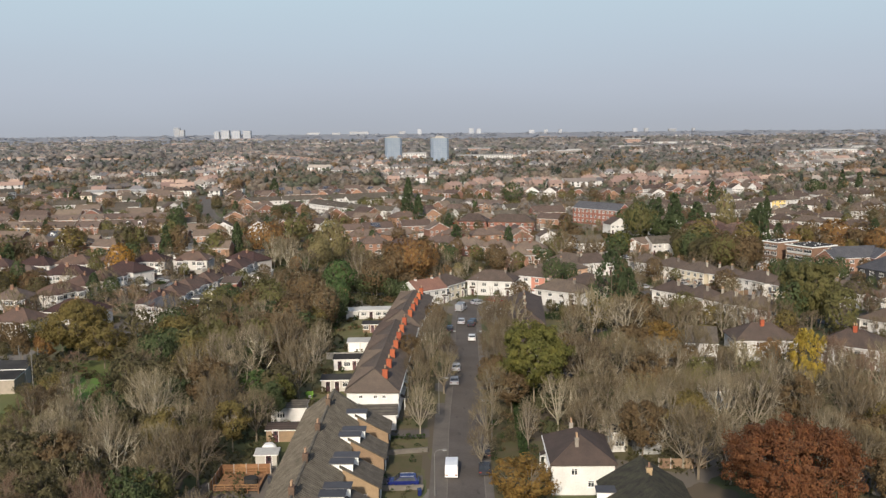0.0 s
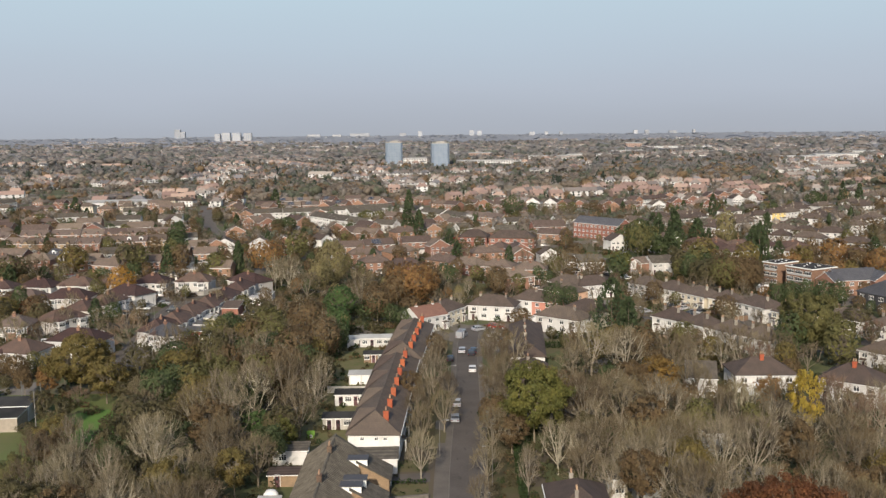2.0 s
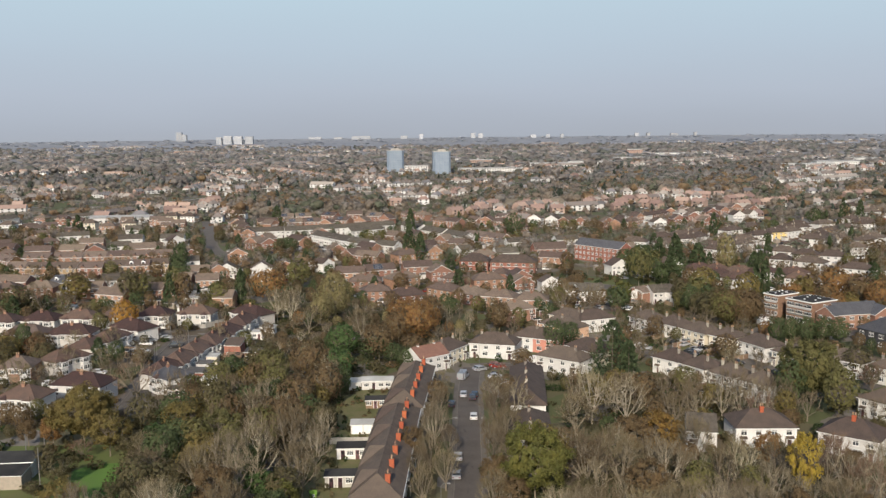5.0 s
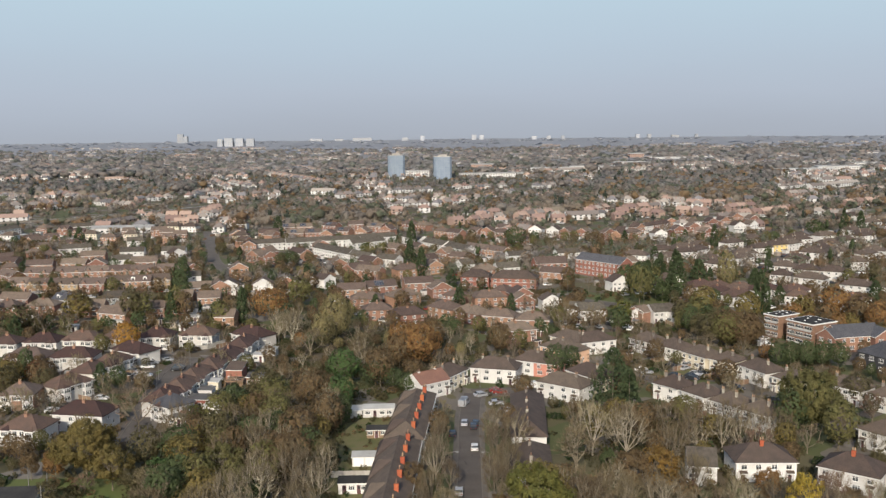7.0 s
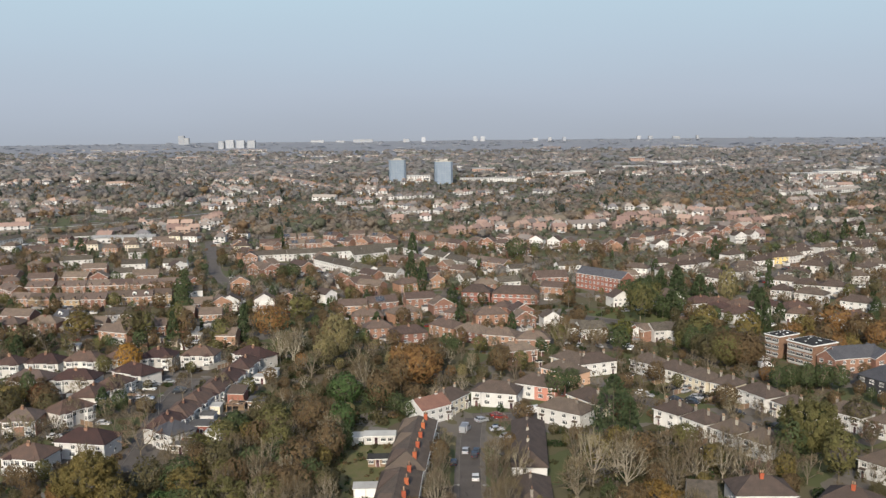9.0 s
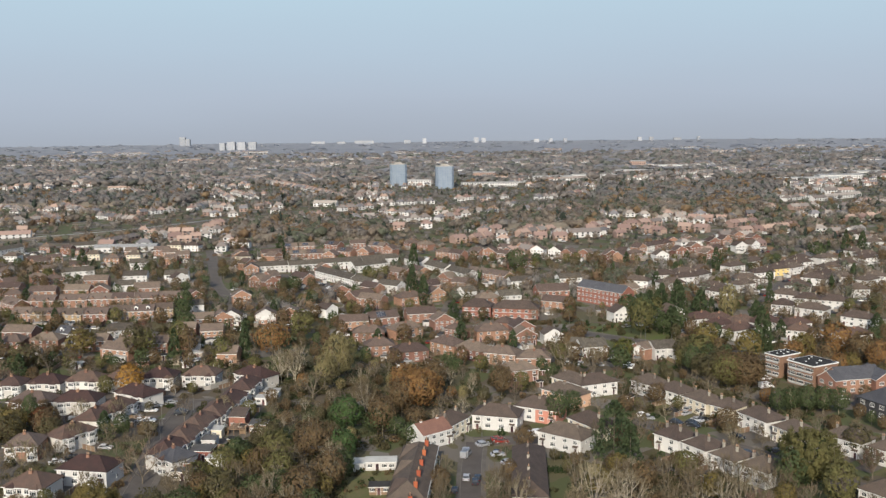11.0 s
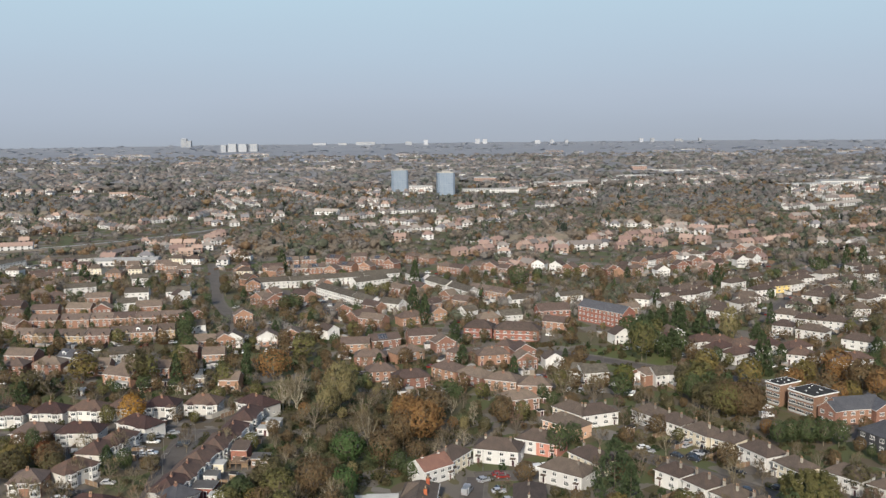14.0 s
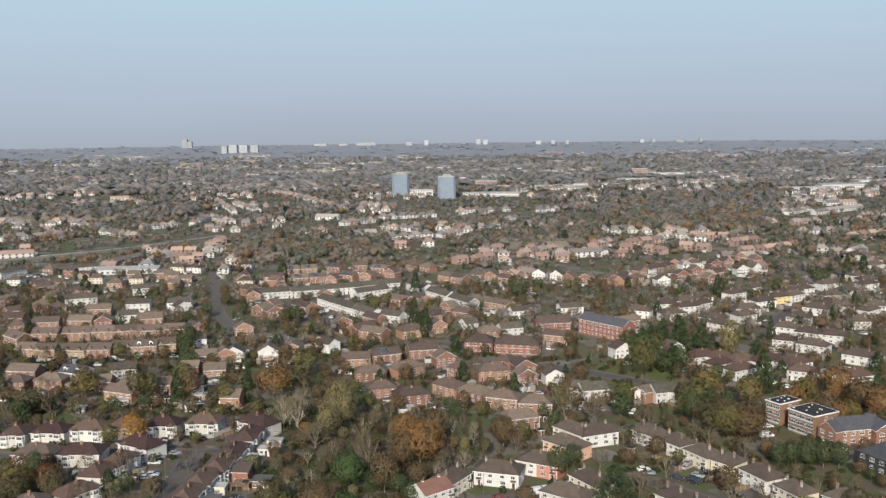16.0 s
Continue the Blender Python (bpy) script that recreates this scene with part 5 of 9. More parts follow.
# ---- the east terrace ----
for x0, y0, x1, y1 in ((27.2, 254.0, 24.6, 219.0), (24.2, 212.0, 23.2, 194.0)):
    root = tagged(new("terrace_house_row"), "white rendered terrace with a brown hipped roof behind bare trees", "terraced houses", "terraces of the long street")
    length = math.hypot(x1 - x0, y1 - y0)
    root.matrix_basis = pose((x0 + x1) / 2 - 8.8, (y0 + y1) / 2, 0, 0, 0, math.degrees(math.atan2(y1 - y0, x1 - x0)))
    part("wall", wall_shape(length, 8.6, 4.7, 7.2, "hip").mesh("wall", "render_white"), root)
    part("roof", roof_shape(length, 8.6, 4.7, 7.2, "hip").mesh("roof", "tile_brown"), root)
    n = max(2, round(length / 8))
    for i in range(n):
        x = -length / 2 + length / n * (i + 0.5)
        part("window", window_mesh(1.6, 1.2), root, pose(x - 1.4, 0, 3.0))
        part("window", window_mesh(1.6, 1.2), root, pose(x + 1.4, 0, 3.0))
        part("door", door_mesh(), root, pose(x, 0, 0))
        st = part("chimney", chimney_mesh(6.2, 8.1, "chimney_pale"), root, pose(x + 2, 4, 0))
        part("chimney_pot", pot_mesh(), st, pose(0, 0, 8.15))
    part("window", window_mesh(0.9, 1.0), root, pose(length / 2, 3.0, 3.0, 0, 0, 90))
    for k in (-0.3, 0.3):
        TAKEN.append(((x0 + x1) / 2 - 4, (y0 + y1) / 2 + k * length, 9))


# ---- larger blocks ----
def block(name, label, x, y, yaw, w, d, storeys, wall, roof, shape, bays, h=2.6, bands=False):
    root = tagged(new(name), label, "apartment building")
    root.matrix_basis = pose(x, y, 0, 0, 0, yaw)
    e = storeys * h + 0.4
    if shape == "flat":
        s = Shape()
        s.box(-w / 2, w / 2, 0, d, -0.3, e)
        part("wall", s.mesh("wall", wall), root)
        s = Shape()
        s.box(-w / 2 - 0.3, w / 2 + 0.3, -0.3, d + 0.3, e, e + 0.35, 1, True)
        s.box(-w / 2, w / 2, 0, d, e + 0.3, e + 0.37, 0)
        part("roof", s.mesh("roof", "felt", "white_paint"), root)
        for i in range(7):  # small white roof lights and vents
            s = Shape()
            s.box(-0.24, 0.24, -0.2, 0.2, 0, 0.25, 0, True)
            part("roof_vent", cached("roof_vent", lambda: s.mesh("roof_vent", "white_paint")), root, pose(-w * 0.4 + w * 0.8 * ((i * 0.618) % 1), d * (0.12 + 0.76 * ((i * 0.29 + 0.45 * (i % 2)) % 1)), e + 0.37, 0, 0, 20 * i))
    else:
        r = e + 0.32 * (w if shape == "front" else d)
        part("wall", wall_shape(w, d, e, r, shape).mesh("wall", wall), root)
        part("roof", roof_shape(w, d, e, r, shape).mesh("roof", roof, "white_paint"), root)
    step = w / bays
    for j in range(storeys):
        for i in range(bays):
            part("window", window_mesh(step * 0.86 if shape == "flat" else min(1.7, step * 0.5), 1.3), root, pose(-w / 2 + step * (i + 0.5), 0, j * h + 1.0))
        for sx, a in ((-1, -90), (1, 90)):
            part("window", window_mesh(1.3, 1.2), root, pose(sx * w / 2, d * 0.5, j * h + 1.0, 0, 0, a))
        if bands:
            s = Shape()
            s.box(-w / 2 + 0.6, w / 2 - 0.6, -0.10, 0, j * h + (0.72 if storeys == 2 else 0.3), j * h + 0.92)
            part("balcony_panel", s.mesh("panel", "metal_pale" if storeys == 2 or j != 1 else "lamp_grey"), root)
    TAKEN.append((x - math.sin(radians(yaw)) * d / 2, y + math.cos(radians(yaw)) * d / 2, max(w, d) / 2 + 1))
    return root


block("apartment_building", "three-storey brown brick flats with a black flat roof", 122.2, 341.2, -60, 6.6, 11.0, 3, "brick_brown", "felt", "flat", 2, bands=True)
block("apartment_building", "three-storey brick flats with white window bands and a black flat roof", 127.9, 328.4, -62, 11.6, 12.5, 3, "brick_brown", "felt", "flat", 3, bands=True)
block("apartment_building", "red brick flats with slate gables and white bargeboards", 133.2, 318.2, -66, 7.9, 13.0, 2, "brick_red", "tile_slate", "front", 2)
block("apartment_building", "red brick flats with a grey slate roof", 145.4, 317.6, 11, 17.0, 10.0, 2, "brick_red", "tile_slate", "gable", 5)
block("apartment_building", "red brick flats with a gabled slate wing", 153.6, 316.0, 9, 8.4, 12.0, 2, "brick_red", "tile_slate", "front", 2)
block("apartment_building", "dark clad building with small windows and a grey pitched roof", 138.0, 290.0, -66, 15.0, 14.0, 2, "metal_dark", "tile_slate", "hip", 4)
block("apartment_building", "three-storey bright red brick terrace with a dark slate roof", 80.3, 483.8, -50, 31.0, 9.7, 3, "brick_bright", "tile_slate", "gable", 11)
block("apartment_building", "red brick flats with a brown pitched roof", 57.6, 495.9, 10, 17.8, 9.7, 2, "brick_bright", "tile_clay", "gable", 5)
block("apartment_building", "two-storey red brick flats with white bands", 14.4, 453.9, -12, 14.4, 9.7, 2, "brick_bright", "tile_brown", "hip", 4, bands=True)
block("apartment_building", "two-storey red brick flats with white bay bands", 33.2, 448.3, -12, 22.2, 9.7, 2, "brick_bright", "tile_brown", "hip", 6, bands=True)


def blue_tower(x, y):
    """A tower block clad in pale and mid blue, with a white crown and rooftop plant."""
    root = tagged(new("tower_block"), "tall residential tower with blue cladding and a white crown", "tower block", "blue towers")
    root.matrix_basis = pose(x, y, 0, 0, 0, 8)
    c = 3.5
    w, d, h = 13.4, 10.6, 34.0
    ring = [(-w + c, -d), (w - c, -d), (w, -d + c), (w, d - c), (w - c, d), (-w + c, d), (-w, d - c), (-w, -d + c)]
    s = Shape()
    s.prism(ring, -1, h, 0)
    part("wall", s.mesh("wall", "tower_blue"), root)
    s = Shape()
    s.prism([(a * 1.02, b * 1.02) for a, b in ring], h, h + 0.9, 0)
    part("parapet", s.mesh("parapet", "concrete"), root)
    s = Shape()
    s.box(-6, 6, -4, 4, h + 0.9, h + 3.2, 0)
    part("plant_room", s.mesh("plant_room", "concrete"), root)
    for k in range(8):
        a, b = Vector(ring[k]), Vector(ring[(k + 1) % 8])
        if (a + b).y > 4:
            continue
        v = b - a
        n = max(1, round(v.length / 4.2))
        nrm = Vector((v.y, -v.x)).normalized()
        s = Shape()
        for i in range(n):
            for j in range(13):
                p, q = a + v * ((i + 0.16) / n) + nrm * 0.06, a + v * ((i + 0.84) / n) + nrm * 0.06
                z = 1.0 + j * 2.7
                s.face([(*p, z), (*q, z), (*q, z + 1.35), (*p, z + 1.35)])
        tagged(part("glazing", s.mesh("windows", "tower_glass"), root), kind="stuff")


MAT["tower_blue"] = material("tower_blue", (0.185, 0.23, 0.285), 0.6, (0.24, 0.285, 0.335), 0.12, 0.5, 0.05)
MAT["tower_glass"] = material("tower_glass", (0.11, 0.15, 0.23), 0.4, (0.20, 0.25, 0.32), 0.2, 0.8, 0.05, spec=0.6)
blue_tower(-79, 1500)
blue_tower(-4.0, 1412)

# ---- trees ----


def limbs(rng, h, w, levels, trunk_part, thick=1.0):
    """Points of a branching tree: lists of (start, end, radius, radius) and of fine twig ends."""
    segs, tips = [], []

    def grow(p, way, length, rad, level):
        q = p + way * length
        segs.append((p, q, rad, rad * 0.6, level))
        if level >= levels:
            tips.append((q, way))
            return
        n = rng.randint(5, 7) if level else rng.randint(8, 11)
        for i in range(n):
            f = rng.uniform(0.45, 1.0) if level else rng.uniform(0.75, 1.0)
            s = p + way * length * f
            side = Vector((rng.uniform(-1, 1), rng.uniform(-1, 1), rng.uniform(-0.25, 0.6))).normalized()
            d = (way * (0.7 if level else 0.35) + side * (0.7 if level else 0.85) + Vector((0, 0, 0.275))).normalized()
            d = Vector((d.x * w / h * 1.25, d.y * w / h * 1.25, d.z)).normalized()
            grow(s, d, length * (rng.uniform(0.5, 0.75) if level else rng.uniform(0.8, 1.25)), rad * 0.5, level + 1)

    grow(Vector((0, 0, -0.2)), Vector((rng.uniform(-0.06, 0.06), rng.uniform(-0.06, 0.06), 1)).normalized(), h * trunk_part, 0.022 * h * thick, 0)
    return segs, tips


def fit_size(segs, h, w):
    top = max(s[1].z for s in segs)
    wide = max(max(abs(s[1].x), abs(s[1].y)) for s in segs)
    k = Vector((w * 0.5 / wide, w * 0.5 / wide, h / top))
    return [(a * k, b * k, r, q, l) for a, b, r, q, l in segs], k


def wood_mesh(segs, mat, least=0.0):
    s = Shape()
    for a, b, r0, r1, level in segs:
        d = (b - a).normalized()
        x = d.orthogonal().normalized()
        if level >= 3:  # the finest branches are single slivers
            s.face([tuple(a - x * r0 * 1.3), tuple(a + x * r0 * 1.3), tuple(b)])
            continue
        y = d.cross(x)
        n = 6 if level == 0 else 4 if level == 1 else 3
        ring = [(math.cos(i * math.tau / n), math.sin(i * math.tau / n)) for i in range(n)]
        for i in range(n):
            c, e = ring[i], ring[(i + 1) % n]
            s.face([tuple(a + (x * c[0] + y * c[1]) * r0), tuple(a + (x * e[0] + y * e[1]) * r0),
                    tuple(b + (x * e[0] + y * e[1]) * r1), tuple(b + (x * c[0] + y * c[1]) * r1)])
    return s.mesh("trunk", mat)


def cloud_mesh(name, pts, size, rng, mats, out=None):
    """One small three-cornered leaf spray at each point, lying across the way out of the crown where that is given."""
    n = len(pts)
    pts = np.asarray(pts, float)
    a = rng.normal(size=(n, 3))
    b = rng.normal(size=(n, 3))
    if out is not None:
        face = np.asarray(out) + rng.normal(size=(n, 3)) * 0.32
        face /= np.linalg.norm(face, axis=1)[:, None]
        a -= face * (face * a).sum(1)[:, None]
        b = np.cross(face, a)
    a /= np.linalg.norm(a, axis=1)[:, None]
    b -= a * (a * b).sum(1)[:, None]
    b /= np.linalg.norm(b, axis=1)[:, None]
    s = size * rng.uniform(0.6, 1.4, (n, 1))
    v = np.stack([pts - a * s * 0.5 - b * s * 0.4, pts + a * s * 0.5 - b * s * 0.4, pts + b * s * 0.6], 1).reshape(-1, 3)
    me = bpy.data.meshes.new(name)
    me.vertices.add(3 * n), me.loops.add(3 * n), me.polygons.add(n)
    me.vertices.foreach_set("co", v.ravel())
    me.loops.foreach_set("vertex_index", np.arange(3 * n))
    me.polygons.foreach_set("loop_start", np.arange(0, 3 * n, 3))
    for k in mats:
        me.materials.append(MAT[k])
    me.update(calc_edges=True)
    return me


def fan_tree(nr, h, w, far, bark, tw):
    """A leafless tree: limbs that fan out of a short trunk and bend upwards, boughs that leave them on the way, and fine twigs which fill a rounded, uneven crown."""
    mains, boughs, per = ((9, 140, 12), (7, 58, 9), (6, 28, 8))[far]
    thick, fine = ((0.058, 0.024), (0.095, 0.056), (0.16, 0.10))[far]
    fork = np.array([0, 0, h * 0.16])
    wood = Shape()

    def tube(p, q, r0, r1, n):
        d = Vector(q - p).normalized()
        x = d.orthogonal().normalized()
        y = d.cross(x)
        ring = [x * math.cos(i * math.tau / n) + y * math.sin(i * math.tau / n) for i in range(n)]
        for i in range(n):
            c, e = ring[i], ring[(i + 1) % n]
            wood.face([tuple(Vector(p) + c * r0), tuple(Vector(p) + e * r0), tuple(Vector(q) + e * r1), tuple(Vector(q) + c * r1)])

    def sliver(p, q, width):
        d = Vector(q - p)
        o = np.array(d.cross(Vector(nr.normal(size=3)))[:])
        o *= width / max(1e-6, np.linalg.norm(o))
        wood.face([tuple(p - o), tuple(p + o), tuple(q + o * 0.45), tuple(q - o * 0.45)])

    def envelope(d, f):
        bump = 0.86 + 0.26 * noise.noise(Vector(d) * 1.9 + Vector((h + w, mains, nr_shift)))
        return np.array([d[0] * w * 0.5 * bump * f, d[1] * w * 0.5 * bump * f, h * (0.50 + 0.50 * d[2] * bump * f)])

    nr_shift = float(nr.uniform(0, 50))
    tube(np.array([0, 0, -0.3]), fork, 0.020 * h, 0.015 * h, 6)
    limbs_at = []
    for i in range(mains):
        a = (i + nr.uniform(-0.3, 0.3)) * 2.4
        rise = (i + 0.5) / mains
        d = np.array([math.cos(a) * math.sqrt(1 - rise * rise), math.sin(a) * math.sqrt(1 - rise * rise), rise * 1.1 - 0.05])
        end = envelope(d / np.linalg.norm(d), 0.82)
        mid = fork * 0.45 + end * 0.55 + np.array([0, 0, -h * 0.06 * (1 - rise)])
        n = (5, 4, 3)[far]
        tube(fork, mid, 0.010 * h, 0.0065 * h, n)
        tube(mid, end, 0.0065 * h, 0.002 * h, 3)
        limbs_at.append((mid, end))
    ends = np.array([e for m, e in limbs_at])
    twig_p, twig_d = [], []
    for _ in range(boughs):
        d = nr.normal(size=3)
        d /= np.linalg.norm(d)
        if d[2] < -0.45:
            d[2] = -d[2]
        tip = envelope(d, nr.uniform(0.55, 1.0) ** 0.5)
        k = int(np.argmin(((ends - tip) ** 2).sum(1)))
        m, e = limbs_at[k]
        f = nr.uniform(0.0, 0.75)
        base = m + (e - m) * f
        knee = (base + tip) / 2 + np.array([0, 0, -0.05 * h * nr.uniform(0, 1)])
        sliver(base, knee, thick)
        sliver(knee, tip, thick * 0.6)
        way = (tip - knee) / max(1e-6, np.linalg.norm(tip - knee))
        for _ in range(per):
            twig_p.append(knee + (tip - knee) * nr.uniform(0.15, 1.05))
            twig_d.append(way * 0.8 + nr.normal(size=3) * 0.5 + np.array([0, 0, 0.3]))
    p, d = np.array(twig_p), np.array(twig_d)
    n = len(p)
    d *= nr.uniform(0.07, 0.15, (n, 1)) * h / np.linalg.norm(d, axis=1)[:, None]
    o = np.cross(d, nr.normal(size=(n, 3)))
    o *= fine / np.linalg.norm(o, axis=1)[:, None]
    v = np.stack([p - o, p + o, p + d], 1).reshape(-1, 3)
    me = bpy.data.meshes.new("twigs")
    me.vertices.add(3 * n), me.loops.add(3 * n), me.polygons.add(n)
    me.vertices.foreach_set("co", v.ravel())
    me.loops.foreach_set("vertex_index", np.arange(3 * n))
    me.polygons.foreach_set("loop_start", np.arange(0, 3 * n, 3))
    me.materials.append(MAT[tw])
    me.update(calc_edges=True)
    return wood.mesh("trunk", bark), me


TREE_LABEL = {
    "bare": "leafless grey-brown tree with fine bare twigs", "pale_bare": "leafless tree with pale silvery branches",
    "red_bare": "nearly bare tree with thin russet leaves", "rust": "broad tree with dense rust-red autumn leaves",
    "gold": "rounded tree with golden autumn leaves", "olive": "leafy tree turning from green to yellow",
    "olive_gold": "broad oak turning gold and olive", "brown": "tree with dull brown autumn leaves",
    "orange": "broad tree with orange-brown autumn leaves", "yellow": "slender tree with bright yellow leaves",
    "amber": "round tree with bright amber leaves", "green": "dense dark green broadleaf tree",
    "yellow_green": "broad tree with yellow-green autumn leaves", "leafy": "rounded evergreen tree with fresh green leaves", "dull": "bushy tree with dull olive-brown leaves", "conifer": "tall dark green conifer", "lime_cypress": "narrow pointed yellow-green garden cypress", "pale_olive": "tall willow with pale olive leaves",
}
TREES = {}


def tree_meshes(kind, variant, far, big=False):
    rng, nr = random.Random(f"{kind}{variant}{far}"), np.random.default_rng(sum(map(ord, kind)) * 7 + variant + 50 * far)
    h, w = (14.0, 18.0) if big else (12.0, 10.0)
    if kind in ("bare", "pale_bare", "red_bare"):
        bark, tw = {"bare": ("bark", "twig"), "pale_bare": ("bark_pale", "twig_pale"), "red_bare": ("bark", "twig_red")}[kind]
        return fan_tree(nr, h, w, far, bark, tw)
    if kind in ("conifer", "lime_cypress"):
        pts = []
        n = (3000, 1000, 420)[far]
        for _ in range(n):
            z = nr.uniform(0.03, 1.0) ** 1.15
            tier = 0.88 + 0.14 * math.sin(z * 22 + nr.uniform(-0.8, 0.8))
            rad = w * 0.5 * (1 - z) ** (0.75 if kind == "lime_cypress" else 0.55) * min(1.0, 0.55 + z * 2.2) * tier * nr.uniform(0.6, 1.0) ** 0.5
            a = nr.uniform(0, math.tau)
            rad *= 1 + 0.18 * math.sin(a * 3 + variant + z * 5)
            pts.append((math.cos(a) * rad, math.sin(a) * rad, z * h))
        segs = [(Vector((0, 0, -0.2)), Vector((0, 0, h * 0.93)), 0.22, 0.03, 0)]
        return wood_mesh(segs, "bark"), cloud_mesh("crown", pts, (0.42, 0.78, 1.1)[far], nr, ["leaf_" + kind])
    segs, tips = limbs(rng, h, w, 2, 0.3, 0.7)
    segs, k = fit_size(segs, h * 0.85, w * 0.8)
    if far == 2:
        segs = [s for s in segs if s[4] < 2]
    if far:  # farther off: a full, softly lobed crown with a few gaps
        n = ((2600, 900) if big else (1250, 520))[far - 1]
        d = nr.normal(size=(n, 3))
        d /= np.linalg.norm(d, axis=1)[:, None]
        lobe = np.array([noise.noise(Vector(q) * 1.6 + Vector((variant * 7.3, 0, 0))) for q in d])
        tuft = np.array([noise.noise(Vector(q) * 4.2 + Vector((0, variant * 5.1, 3))) for q in d])
        keep = tuft > -0.42
        f = (0.86 + 0.24 * lobe + 0.16 * tuft) * nr.uniform(0.55, 1.0, n) ** 0.3
        p = np.stack([d[:, 0] * w * 0.5 * f, d[:, 1] * w * 0.5 * f, h * (0.54 + 0.44 * d[:, 2] * f)], 1)
        keep &= p[:, 2] > h * 0.12
        return wood_mesh(segs, "bark"), cloud_mesh("crown", p[keep], (0.62 if big else 0.58, 0.86)[far - 1], nr, ["leaf_" + kind], d[keep])
    # clumps of leaves on an uneven crown, with gaps
    pts, out = [], []
    nc = (420 if kind == "rust" else 320) if big else 95
    per = (115 if kind == "rust" else 72) if big else 50
    for _ in range(nc):
        d = Vector(nr.normal(size=3)).normalized()
        bump = 0.80 + 0.32 * noise.noise(d * 1.7 + Vector((variant * 7.3, 0, 0)))
        f = nr.uniform(0.55, 1.0) ** 0.6
        c = Vector((d.x * w * 0.5 * bump * f, d.y * w * 0.5 * bump * f, h * 0.55 + d.z * h * 0.42 * bump * f))
        if c.z < h * 0.14:
            continue
        r = nr.uniform(0.55, 1.15)
        q = nr.normal(size=(per, 3))
        q /= np.linalg.norm(q, axis=1)[:, None]
        way = q * 0.75 + np.array(d) * 0.75
        out.extend((way / np.linalg.norm(way, axis=1)[:, None]).tolist())
        q *= r * nr.uniform(0.35, 1.0, (per, 1)) ** 0.5
        q[:, 2] *= 0.75
        pts.extend((q + np.array(c)).tolist())
    return wood_mesh(segs, "bark"), cloud_mesh("crown", pts, (0.20 if kind == "rust" else 0.30) if big else 0.33, nr, ["leaf_" + kind], out)


JOINED = collections.defaultdict(list)  # copies that are joined into one mesh a kind
things = 0


def template(kind, v, far, big):
    key = (kind, v, far, big)
    if key not in TREES:
        TREES[key] = tree_meshes(*key)
    return TREES[key]


# built-over yards behind the east side of the close, and its open roadway
YARDS = [(-78, -62.5, 236, 262), (-70.5, -54, 262, 292), (-71, -61, 299, 322), (-84, -80, 289, 297)]


def tree(x, y, h, w, kind, group, rng, thing=True):
    """A tree as a thing of its own while there are fewer than 300, else joined with its kind."""
    global things
    big = w > 14
    far = 0 if (big and y < 240) or y < (205 if group != "woodland trees" else 165) else 1 if y < 345 else 2
    v = rng.randrange(3)
    nh, nw = (14, 18) if big else (12, 10)
    m = pose(x, y, land(x, y), 0, 0, rng.uniform(0, 360)) @ Matrix.Diagonal((w / nw, w / nw, h / nh, 1))
    if any(a < x < b and c < y < d for a, b, c, d in YARDS):
        return
    trunk, crown = template(kind, v, far, big)
    if not thing or things >= 300:
        JOINED[kind].append((m, trunk, crown))
        return
    things += 1
    root = tagged(new("tree"), TREE_LABEL[kind], "tree", group)
    part("trunk", trunk, root)
    part("crown", crown, root)
    root.matrix_basis = m


def join_copies(name, label, rows, category):
    """One mesh out of many placed copies."""
    vs, idx, starts, mats, order, soft = [], [], [], [], [], []
    nv = nl = 0
    for m, *meshes in rows:
        a = np.array(m)
        for me in meshes:
            n = len(me.vertices)
            co = np.empty(n * 3)
            me.vertices.foreach_get("co", co)
            vs.append(co.reshape(-1, 3) @ a[:3, :3].T + a[:3, 3])
            k = np.empty(len(me.loops), int)
            me.loops.foreach_get("vertex_index", k)
            s = np.empty(len(me.polygons), int)
            me.polygons.foreach_get("loop_start", s)
            idx.append(k + nv)
            starts.append(s + nl)
            if me.materials[0] not in order:
                order.append(me.materials[0])
            mats.append(np.full(len(s), order.index(me.materials[0])))
            even = np.empty(len(s), bool)
            me.polygons.foreach_get("use_smooth", even)
            soft.append(even)
            nv, nl = nv + n, nl + len(k)
    vs, idx, starts, mats = (np.concatenate(q) for q in (vs, idx, starts, mats))
    me = bpy.data.meshes.new(name)
    me.vertices.add(nv), me.loops.add(nl), me.polygons.add(len(starts))
    me.vertices.foreach_set("co", vs.ravel())
    me.loops.foreach_set("vertex_index", idx)
    me.polygons.foreach_set("loop_start", starts)
    for k in order:
        me.materials.append(k)
    me.polygons.foreach_set("material_index", mats)
    me.polygons.foreach_set("use_smooth", np.concatenate(soft))
    me.update(calc_edges=True)
    return tagged(new(name, me), label, category, kind="stuff")


def free(x, y, r=0.0):
    if any((x - a) ** 2 + (y - b) ** 2 < (c + r) ** 2 for a, b, c in TAKEN):
        return False
    return not any((p.x - x) ** 2 + (p.y - y) ** 2 < (w + r) ** 2 for line, w in ROADS for p in line)


def inside(x, y, ring):
    hit = False
    for (a, b), (c, d) in zip(ring, ring[1:] + ring[:1]):
        if (b > y) != (d > y) and x < (c - a) * (y - b) / (d - b) + a:
            hit = not hit
    return hit


